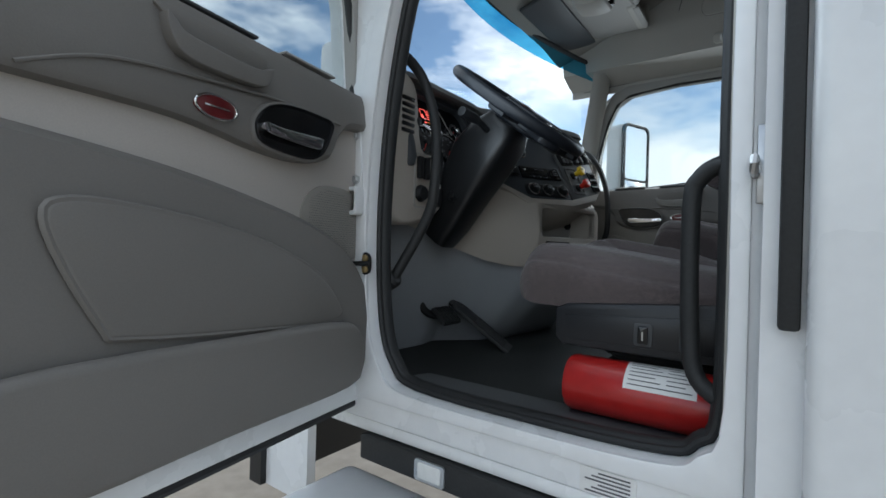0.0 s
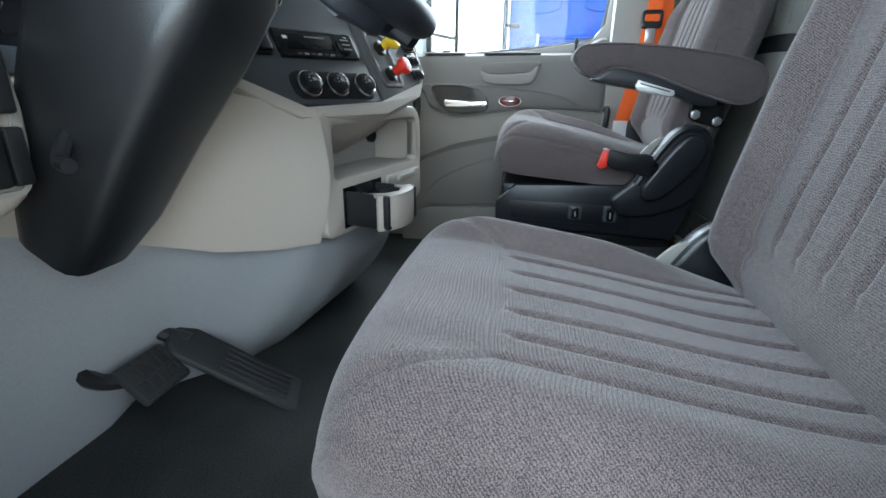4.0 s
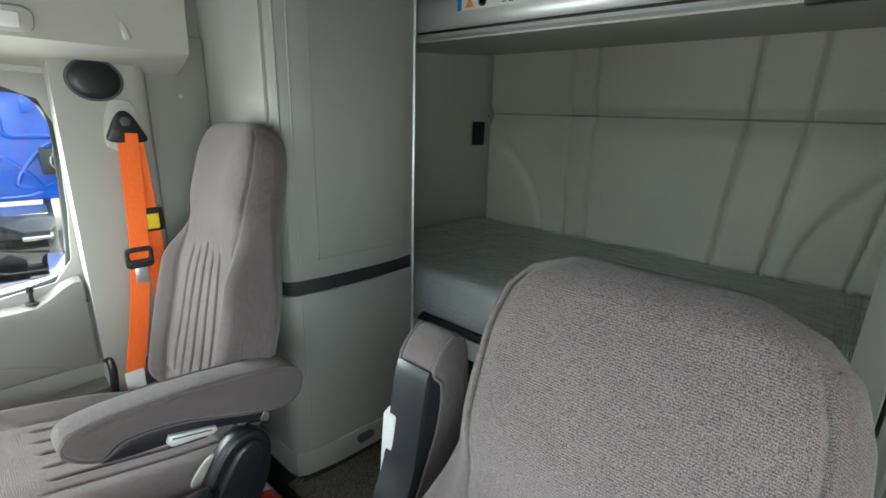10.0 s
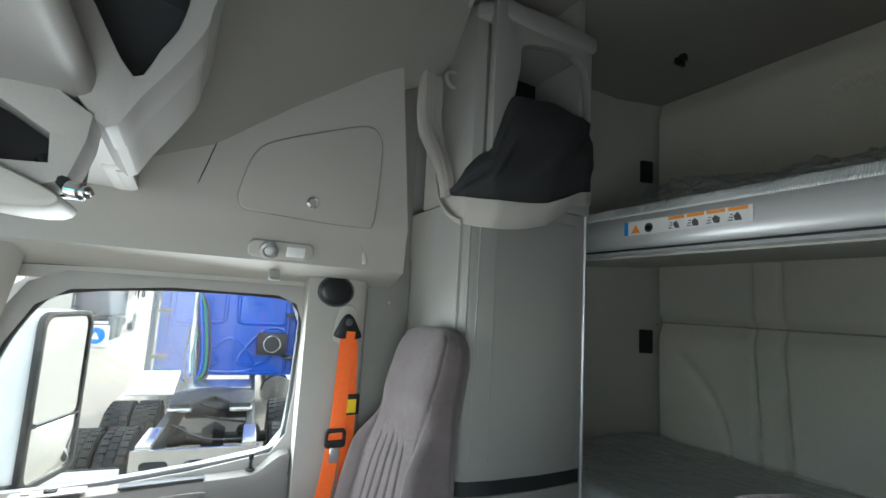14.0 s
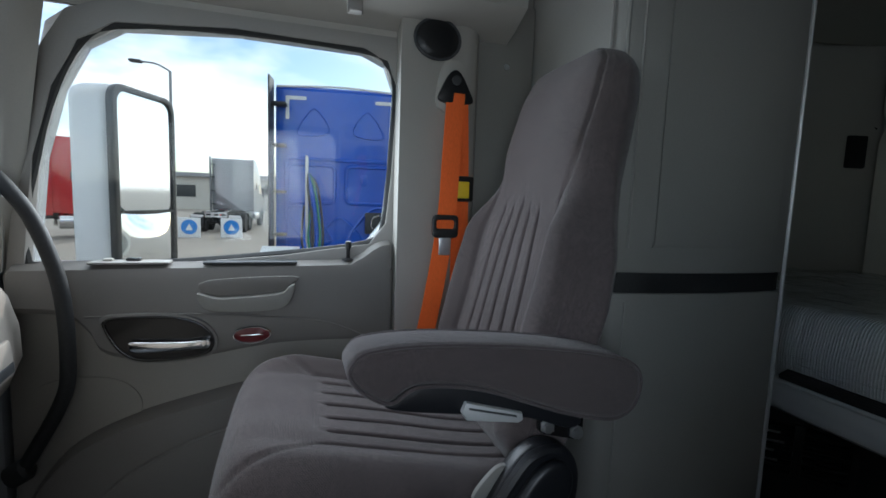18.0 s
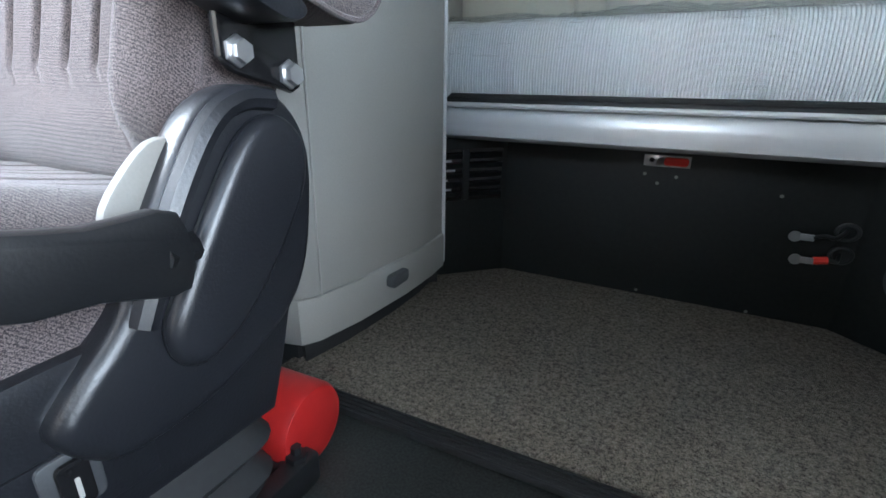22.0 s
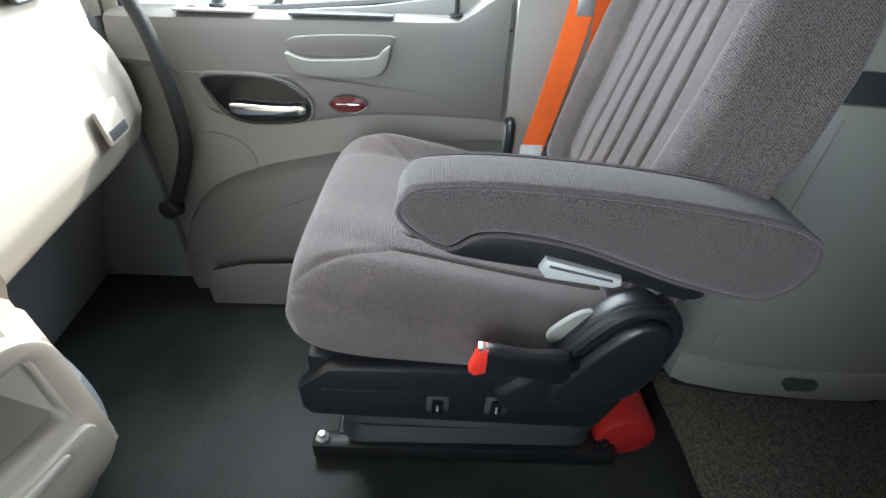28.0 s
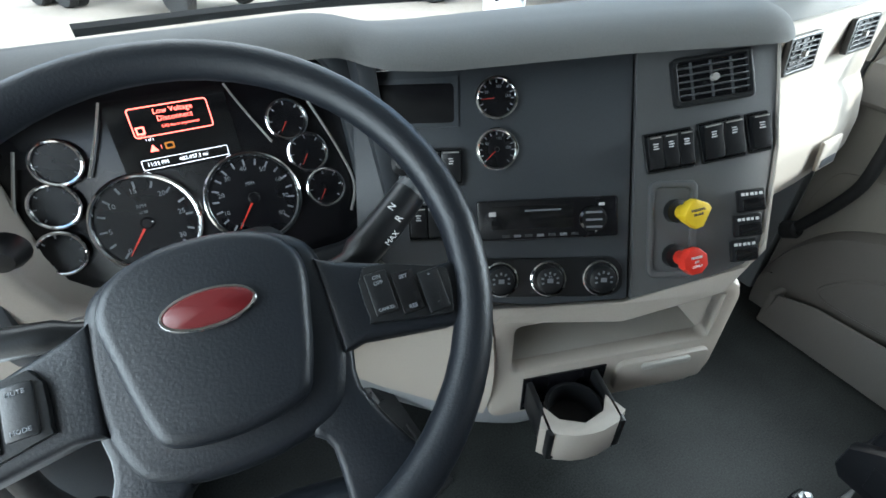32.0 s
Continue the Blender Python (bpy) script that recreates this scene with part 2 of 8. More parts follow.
YELLOW = mat("yellow_plastic", (0.80, 0.55, 0.02), 0.45, vary=0.05, bump=0.05)
PAPER = mat("printed_label", (0.74, 0.74, 0.73), 0.5, vary=0.05, bump=0.02)
INK = mat("label_ink", (0.08, 0.08, 0.09), 0.6, vary=0.05, bump=0.0)
MATTRESS = mat("mattress_ticking", (0.74, 0.77, 0.78), 0.8, vary=0.08, grain=90, bump=0.3, stretch=(1.6, 0.2, 0.2))
mnn, mnl = MATTRESS.node_tree.nodes, MATTRESS.node_tree.links
mwv = mnn.new("ShaderNodeTexWave")
mwv.inputs["Scale"].default_value = 48.0
mwv.inputs["Distortion"].default_value = 0.12
mco = mnn.new("ShaderNodeTexCoord")
mnl.new(mco.outputs["Object"], mwv.inputs["Vector"])
mrm = mnn.new("ShaderNodeValToRGB")
mrm.color_ramp.elements[0].color = (0.70, 0.715, 0.715, 1)
mrm.color_ramp.elements[1].color = (0.90, 0.905, 0.895, 1)
mnl.new(mwv.outputs["Fac"], mrm.inputs["Fac"])
mnl.new(mrm.outputs["Color"], mnn["Principled BSDF"].inputs["Base Color"])
mbu = mnn.new("ShaderNodeBump")
mbu.inputs["Strength"].default_value, mbu.inputs["Distance"].default_value = 0.8, 0.003
mnl.new(mwv.outputs["Fac"], mbu.inputs["Height"])
mnl.new(mbu.outputs["Normal"], mnn["Principled BSDF"].inputs["Normal"])
WINDOW = glass("window_glass", (0.97, 0.98, 0.98))
SIDE_GLASS = glass("side_window_glass", (0.80, 0.83, 0.83))
BLUE_TINT = glass("blue_tinted_glass", (0.10, 0.45, 0.68))


# ---- mesh helpers ----
def part(name, bm, material, parent=None, label="", m=None, angle=38, smooth=True):
    """Link a bmesh as one mesh object, built in world metres (or moved there by m)."""
    if m is not None:
        bm.transform(m)
        if m.determinant() < 0:
            bmesh.ops.reverse_faces(bm, faces=bm.faces)
    me = bpy.data.meshes.new(name)
    bm.to_mesh(me)
    bm.free()
    me.materials.append(material)
    if smooth:
        for p in me.polygons:
            p.use_smooth = True
        me.set_sharp_from_angle(angle=radians(angle))
    ob = new(name, me)
    if parent is not None:
        ob.parent = parent
        top = parent
        while top.parent is not None:
            top = top.parent
        if parent is top:
            ob.matrix_parent_inverse = top.matrix_basis.inverted()
    if label:
        ob["label"] = label
    return ob


def thing(name, at, label, category, group="", kind=""):
    ob = new(name)
    ob.empty_display_size = 0.05
    ob.matrix_basis = Matrix.Translation(at)
    return tagged(ob, label, category, group, kind)


def solo(name, bm, material, label, category, group="", kind="", m=None, angle=38):
    return tagged(part(name, bm, material, None, "", m, angle), label, category, group, kind)


def join(*bms):
    out = bmesh.new()
    for b in bms:
        me = bpy.data.meshes.new("tmp")
        b.to_mesh(me)
        b.free()
        out.from_mesh(me)
        bpy.data.meshes.remove(me)
    return out


def rbox(x0, x1, y0, y1, z0, z1, r=0.0, seg=2, m=None):
    bm = bmesh.new()
    bmesh.ops.create_cube(bm, size=1.0)
    for v in bm.verts:
        v.co = Vector(((x0 + x1) / 2 + v.co.x * (x1 - x0), (y0 + y1) / 2 + v.co.y * (y1 - y0), (z0 + z1) / 2 + v.co.z * (z1 - z0)))
    if r > 0:
        bmesh.ops.bevel(bm, geom=bm.edges, offset=min(r, 0.49 * min(abs(x1 - x0), abs(y1 - y0), abs(z1 - z0))), segments=seg, profile=0.5, affect="EDGES")
    if m is not None:
        bm.transform(m)
    return bm


def spot(axis, a, b, h):
    return {"x": (h, a, b), "y": (a, h, b), "z": (a, b, h)}[axis]


def prism(pts, axis, lo, hi, r=0.0, seg=2, m=None):
    """A flat outline pushed along an axis; for x the outline is (y, z), for y (x, z), for z (x, y)."""
    bm = bmesh.new()
    a = [bm.verts.new(spot(axis, p[0], p[1], lo)) for p in pts]
    b = [bm.verts.new(spot(axis, p[0], p[1], hi)) for p in pts]
    n = len(pts)
    bm.faces.new(a)
    bm.faces.new(b[::-1])
    for i in range(n):
        bm.faces.new((a[i], b[i], b[(i + 1) % n], a[(i + 1) % n]))
    bmesh.ops.recalc_face_normals(bm, faces=bm.faces)
    if r > 0:
        caps = [e for e in bm.edges if any(len(f.verts) == n and n != 4 for f in e.link_faces)] if n != 4 else list(bm.edges)
        bmesh.ops.bevel(bm, geom=caps, offset=r, segments=seg, profile=0.5, affect="EDGES", clamp_overlap=True)
    if m is not None:
        bm.transform(m)
    return bm


def rrect(a0, a1, b0, b1, r, n=6):
    """Outline of a rounded rectangle; r is one radius or four (a1b1, a0b1, a0b0, a1b0)."""
    rs = r if isinstance(r, (tuple, list)) else (r, r, r, r)
    out = []
    for k, (ca, cb, q) in enumerate(((a1 - rs[0], b1 - rs[0], rs[0]), (a0 + rs[1], b1 - rs[1], rs[1]), (a0 + rs[2], b0 + rs[2], rs[2]), (a1 - rs[3], b0 + rs[3], rs[3]))):
        for i in range(n + 1):
            t = radians(90 * k + 90 * i / n)
            out.append((ca + q * math.cos(t), cb + q * math.sin(t)))
    return out


def smooth_loop(pts, n=6, closed=True):
    """Catmull-Rom through the points."""
    out, k = [], len(pts)
    for i in range(k if closed else k - 1):
        p = [pts[j % k] if closed else pts[min(max(j, 0), k - 1)] for j in (i - 1, i, i + 1, i + 2)]
        for s in range(n):
            t = s / n
            out.append(tuple(0.5 * (2 * b + (c - a) * t + (2 * a - 5 * b + 4 * c - d) * t * t + (3 * b - a - 3 * c + d) * t ** 3) for a, b, c, d in zip(*p)))
    if not closed:
        out.append(tuple(pts[-1]))
    return out


def cast(poly, c, ang):
    """Where the ray from c at that angle leaves a polygon."""
    d, best = (math.cos(ang), math.sin(ang)), 0
    for (ax, ay), (bx, by) in zip(poly, poly[1:] + poly[:1]):
        ex, ey = bx - ax, by - ay
        det = d[0] * ey - d[1] * ex
        if abs(det) < 1e-12:
            continue
        t = ((ax - c[0]) * ey - (ay - c[1]) * ex) / det
        s = ((ax - c[0]) * d[1] - (ay - c[1]) * d[0]) / det
        if t > 0 and -1e-9 <= s <= 1 + 1e-9:
            best = max(best, t)
    return (c[0] + d[0] * best, c[1] + d[1] * best)


def ring(outer, inner, axis, lo, hi, n=96, r=0.0, m=None):
    """A plate with a hole through it: outline outer, hole inner."""
    c = (sum(p[0] for p in inner) / len(inner), sum(p[1] for p in inner) / len(inner))
    angs = sorted({round(math.atan2(p[1] - c[1], p[0] - c[0]), 5) for p in list(outer) + list(inner)} | {round(-math.pi + 2 * math.pi * i / n, 5) for i in range(n)})
    bm = bmesh.new()
    loops = []
    for poly, h in ((outer, lo), (outer, hi), (inner, hi), (inner, lo)):
        loops.append([bm.verts.new(spot(axis, *cast(list(poly), c, a), h)) for a in angs])
    k = len(angs)
    for q in range(4):
        A, B = loops[q], loops[(q + 1) % 4]
        for i in range(k):
            bm.faces.new((A[i], A[(i + 1) % k], B[(i + 1) % k], B[i]))
    bmesh.ops.recalc_face_normals(bm, faces=bm.faces)
    if r > 0:
        es = [e for e in bm.edges if e.calc_face_angle(0) > 0.9]
        bmesh.ops.bevel(bm, geom=es, offset=r, segments=2, profile=0.5, affect="EDGES", clamp_overlap=True)
    if m is not None:
        bm.transform(m)
    return bm


def tube(pts, radius, seg=10, n=6, closed=False, flat=1.0, caps=True):
    """A round bar through the points; flat squeezes it along its own normal."""
    path = [Vector(p) for p in (smooth_loop(pts, n, closed) if len(pts) > 2 else pts)]
    bm = bmesh.new()
    rings, up = [], None
    for i, p in enumerate(path):
        a = path[(i - 1) % len(path)] if closed or i else p
        b = path[(i + 1) % len(path)] if closed or i < len(path) - 1 else p
        d = (b - a).normalized()
        if up is None:
            up = d.orthogonal().normalized()
        up = (up - d * up.dot(d)).normalized()
        side = d.cross(up)
        rad = radius[min(i, len(radius) - 1)] if isinstance(radius, (list, tuple)) else radius
        rings.append([bm.verts.new(p + (up * math.cos(t) * flat + side * math.sin(t)) * rad) for t in (2 * math.pi * k / seg for k in range(seg))])
    for i in range(len(rings) if closed else len(rings) - 1):
        A, B = rings[i], rings[(i + 1) % len(rings)]
        for k in range(seg):
            bm.faces.new((A[k], A[(k + 1) % seg], B[(k + 1) % seg], B[k]))
    if not closed and caps:
        bm.faces.new(rings[0])
        bm.faces.new(rings[-1])
    bmesh.ops.recalc_face_normals(bm, faces=bm.faces)
    return bm


def lathe(profile, m=None, seg=24):
    """Turn (radius, height) pairs about z."""
    bm = bmesh.new()
    rings = []
    for r, h in profile:
        if r < 1e-6:
            rings.append([bm.verts.new((0, 0, h))])
        else:
            rings.append([bm.verts.new((r * math.cos(2 * math.pi * k / seg), r * math.sin(2 * math.pi * k / seg), h)) for k in range(seg)])
    for A, B in zip(rings, rings[1:]):
        for k in range(seg):
            q = [A[k % len(A)], A[(k + 1) % len(A)], B[(k + 1) % len(B)], B[k % len(B)]]
            q = [v for i, v in enumerate(q) if v not in q[:i]]
            if len(q) > 2:
                bm.faces.new(q)
    for A in (rings[0], rings[-1]):
        if len(A) > 1:
            bm.faces.new(A)
    bmesh.ops.recalc_face_normals(bm, faces=bm.faces)
    if m is not None:
        bm.transform(m)
    return bm


def grid(rows, closed=False, thick=0.0, ends=False):
    """A skin over rows of points; closed joins each row's end to its start."""
    bm = bmesh.new()
    vs = [[bm.verts.new(p) for p in row] for row in rows]
    for A, B in zip(vs, vs[1:]):
        k = len(A)
        for i in range(k if closed else k - 1):
            bm.faces.new((A[i], A[(i + 1) % k], B[(i + 1) % k], B[i]))
    if ends:
        bm.faces.new(vs[0][::-1])
        bm.faces.new(vs[-1])
    bmesh.ops.recalc_face_normals(bm, faces=bm.faces)
    if thick:
        bmesh.ops.solidify(bm, geom=bm.faces[:], thickness=thick)
        bmesh.ops.recalc_face_normals(bm, faces=bm.faces)
    return bm


def surf(f, nu, nv, u0=0.0, u1=1.0, v0=0.0, v1=1.0, closed=False, thick=0.0):
    return grid([[f(u0 + (u1 - u0) * i / nu, v0 + (v1 - v0) * j / nv) for j in range(nv + (0 if closed else 1))] for i in range(nu + 1)], closed, thick)


def frame_at(o, right, up):
    """A pose with x along right, y along up and z towards the viewer."""
    r = Vector(right).normalized()
    u = Vector(up)
    u = (u - r * u.dot(r)).normalized()
    n = r.cross(u)
    return Matrix(((r.x, u.x, n.x, o[0]), (r.y, u.y, n.y, o[1]), (r.z, u.z, n.z, o[2]), (0, 0, 0, 1)))


def writing(text, size, material, parent, m, name="lettering", depth=0.0004):
    """Raised letters as a mesh, centred on m, reading along its x."""
    cu = bpy.data.curves.new(name, "FONT")
    cu.body, cu.size, cu.align_x, cu.align_y, cu.extrude, cu.resolution_u = text, size, "CENTER", "CENTER", depth, 2
    tmp = bpy.data.objects.new(name, cu)
    me = bpy.data.meshes.new_from_object(tmp)
    bpy.data.objects.remove(tmp)
    bm = bmesh.new()
    bm.from_mesh(me)
    bpy.data.meshes.remove(me)
    return part(name, bm, material, parent, "", m, smooth=False)


def smooth01(t):
    t = min(1.0, max(0.0, t))
    return t * t * (3 - 2 * t)

# ---- structure of the cab ----
def lerp(tab, t):
    """Read a smooth curve through (t, value) pairs."""
    if t <= tab[0][0]:
        return tab[0][1]
    for (a, x), (b, y) in zip(tab, tab[1:]):
        if t <= b:
            return x + (y - x) * smooth01((t - a) / (b - a))
    return tab[-1][1]


def line(tab, t):
    if t <= tab[0][0]:
        return tab[0][1]
    for (a, x), (b, y) in zip(tab, tab[1:]):
        if t <= b:
            return x + (y - x) * (t - a) / (b - a)
    return tab[-1][1]


floor = solo("floor", rbox(-0.90, 0.90, -1.05, 1.35, -0.05, 0.0), FLOOR, "black rubber cab floor mat, dusty and scuffed", "floor", kind="structure")
carpet = solo("carpet", prism([(-0.65, -0.34), (-0.65, -0.75), (-0.395, -0.985), (0.36, -0.985), (0.56, -0.79), (0.56, -0.31)], "z", 0.002, 0.014, 0.003), CARPET, "mottled brown tufted carpet on the sleeper floor", "carpet", kind="structure")
solo("threshold_strip", prism([(-0.65, -0.286), (-0.65, -0.318), (0.555, -0.306), (0.555, -0.274)], "z", 0.002, 0.015, 0.003), RUBBER, "black ribbed rubber edge strip before the carpet", "trim", kind="structure")

for k in range(4):
    solo("threshold_rib", rbox(-0.65, 0.555, -0.3125 + 0.0085 * k, -0.3085 + 0.0085 * k, 0.014, 0.018, 0.0015, m=pose(0, 0, 0, 0, 0, 0.5)), RUBBER, "raised rib on the black rubber edge strip", "trim", kind="structure")
# black steel bulkhead under the bunk, with angled ends
for a, b in (((-0.41, -0.99), (0.375, -0.99)), ((0.365, -0.993), (0.62, -0.74)), ((-0.40, -0.993), (-0.72, -0.70))):
    solo("bulkhead", prism([a, b, (b[0], b[1] - 0.02), (a[0], a[1] - 0.02)], "z", 0.0, 0.42), BULKHEAD, "black painted steel bulkhead under the lower bunk", "bulkhead", kind="structure")

# sleeper shell: side walls, padded rear wall, roof
solo("wall_rear", rbox(-1.05, 1.05, -1.92, -1.85, 0.0, 2.6), PANEL, "grey wall behind the bunks", "wall", kind="structure")
for sx in (-1, 1):
    solo("wall_sleeper_side", prism([(sx * 0.985, -0.30), (sx * 0.985, -1.58), (sx * 0.90, -1.86), (sx * 1.06, -1.86), (sx * 1.06, -0.30)], "z", -0.3, 2.6), PANEL, "grey sleeper side wall panel", "wall", kind="structure")
solo("ceiling", rbox(-1.06, 1.06, -1.90, -0.30, 2.46, 2.52), CEIL, "grey sleeper roof lining", "ceiling", kind="structure")
SEAMS = ((0.43, 0.40), (0.31, 0.285), (-0.31, -0.265), (-0.50, -0.44), (-0.78, -0.70))


def padded(z0, z1, curves, depth=0.024):
    def f(u, v):
        x, z = 0.885 - 1.77 * u, z0 + (z1 - z0) * v
        d = 0.0
        for top, bot in SEAMS if curves else ():
            c = bot + (top - bot) * (v if curves > 1 else 1.0)
            d = max(d, math.exp(-((x - c) / 0.007) ** 2))
        if curves > 1:
            for sx in (1, -1):
                c = sx * (0.53 + 0.25 * (v / 0.78) ** 2.6)
                if v < 0.79:
                    d = max(d, math.exp(-((x - c) / (0.010 + 0.022 * v * v)) ** 2))
        edge = min(1.0, 9 * v, 9 * (1 - v))
        return (x, -1.832 + 0.03 * smooth01(edge) - depth * d + 0.006 * noise.noise((x * 3, z * 3, z0)), z)
    return surf(f, 236, 26)


rear_pad = thing("padded_wall", (0, -1.83, 0.6), "quilted grey vinyl wall padding behind the lower bunk", "wall padding", kind="structure")
part("padded_panel", padded(0.55, 1.235, 2), VINYL, rear_pad, angle=80)
part("padded_panel", padded(1.238, 1.60, 1), VINYL, rear_pad, angle=80)
part("padded_panel", padded(1.605, 2.455, 0), VINYL, rear_pad, angle=80)
part("seam_binding", tube([(0.885, -1.822, 1.236), (0.0, -1.820, 1.236), (-0.885, -1.822, 1.236)], 0.004, 6), GREY, rear_pad)
# raised oval maker's mark pressed into the upper padding, left without letters
part("pressed_emblem", tube([(-0.072 + 0.17 * math.cos(a), -1.800, 2.240 + 0.045 * math.sin(a) - 0.014 * math.cos(a)) for a in [2 * math.pi * k / 24 for k in range(24)]], 0.0055, 6, closed=True, n=2), VINYL, rear_pad, "raised oval emblem")
part("emblem_stroke", tube([(0.06 - 0.0135 * k, -1.800, 2.224 + 0.0011 * k + 0.013 * (-1) ** k) for k in range(20)], 0.004, 6, n=3), VINYL, rear_pad)
for sx in (1, -1):
    part("pressed_line", tube([(sx * 0.55, -1.803, 1.72), (sx * 0.57, -1.803, 1.95), (sx * 0.65, -1.803, 2.10), (sx * 0.80, -1.803, 2.16)], 0.006, 6), VINYL, rear_pad)
for z in (1.13, 2.06):
    sock = thing("wall_outlet", (0.93, -1.745, z), "black wall outlet with a switch beside the bunk", "outlet", "bunk outlets")
    R = frame_at((0.928, -1.752, z), (-0.28, -0.96, 0), (0, 0, 1)) @ pose(0, 0, 0, 0, 180, 0)
    part("plate", rbox(-0.038, 0.038, -0.062, 0.062, -0.008, 0.012, 0.006), BLACK, sock, m=R)
    part("socket", rbox(-0.02, 0.02, -0.035, 0.035, 0.012, 0.016, 0.004), BLACK_GLOSS, sock, m=R)
    part("rocker", rbox(-0.009, 0.009, -0.008, 0.012, 0.016, 0.02, 0.002), PAPER, sock, m=R)
    if z < 2:
        part("cable", tube([R @ Vector(p) for p in ((0.0, -0.02, 0.016), (-0.006, 0.03, 0.045), (-0.02, 0.07, 0.04), (-0.05, 0.10, 0.014), (-0.075, 0.09, 0.006))], 0.0045, 8), BLACK, sock, "black charger cable")
for k, (y, z) in enumerate(((-1.62, 1.22), (-1.62, 0.95), (-1.60, 0.72), (-1.30, 0.72), (-1.05, 1.2), (-1.05, 0.95), (-1.30, 1.25), (-1.62, 1.95), (-1.62, 1.78))):
    solo("screw_head", lathe([(0.007, 0), (0.006, 0.003), (0, 0.004)], pose(0.984, y, z, 0, -90, 0), 10), BLACK, "small black screw head in the side panel", "screw", "panel screws")

# ---- cab shell above and around the doors ----
def shell_x(z, y):
    return line([(1.20, 0.915), (1.338, 0.895), (1.352, 0.80), (1.375, 0.755), (1.46, 0.725), (1.50, 0.705), (1.9, 0.67), (2.45, 0.62)], z)


def trim_edge(side, z):
    return line([(1.275, -0.24), (1.363, -0.227), (1.60, -0.195), (2.017, -0.136), (2.45, -0.08)], z) if side > 0 else -0.30


solo("wall_recess", join(rbox(0.885, 0.92, -0.315, -0.05, 1.40, 2.47), rbox(0.66, 0.92, -0.312, -0.05, 2.135, 2.16)), GREY_MID, "grey recess behind the upper door trim", "wall", kind="structure")
for sx in (1, -1):
    solo("wall_cab_upper", surf(lambda u, v: (sx * shell_x(1.275 + 1.15 * v, 0), (1 - u) * trim_edge(sx, 1.275 + 1.15 * v) + 1.02 * u, 1.275 + 1.15 * v), 24, 46, thick=0.02), GREY_LIGHT, "moulded grey trim above the cab door", "wall", kind="structure")


def headliner(u, v):
    y = -0.31 + 1.36 * v
    zj = line([(-0.31, 2.10), (-0.05, 1.96), (0.2, 1.80), (0.40, 1.66), (0.62, 1.575), (0.85, 1.50), (1.05, 1.44)], y)
    q = 2 * u - 1
    zc = line([(-0.31, 2.36), (0.0, 2.30), (0.3, 2.14), (0.55, 1.90), (0.75, 1.62), (1.05, 1.46)], y)
    return (q * 0.72, y, zj + (zc - zj) * smooth01((1 - abs(q)) / 0.42) ** 0.8)


solo("ceiling", surf(headliner, 60, 40, thick=0.03), CEIL, "grey moulded cab roof lining", "ceiling", kind="structure")

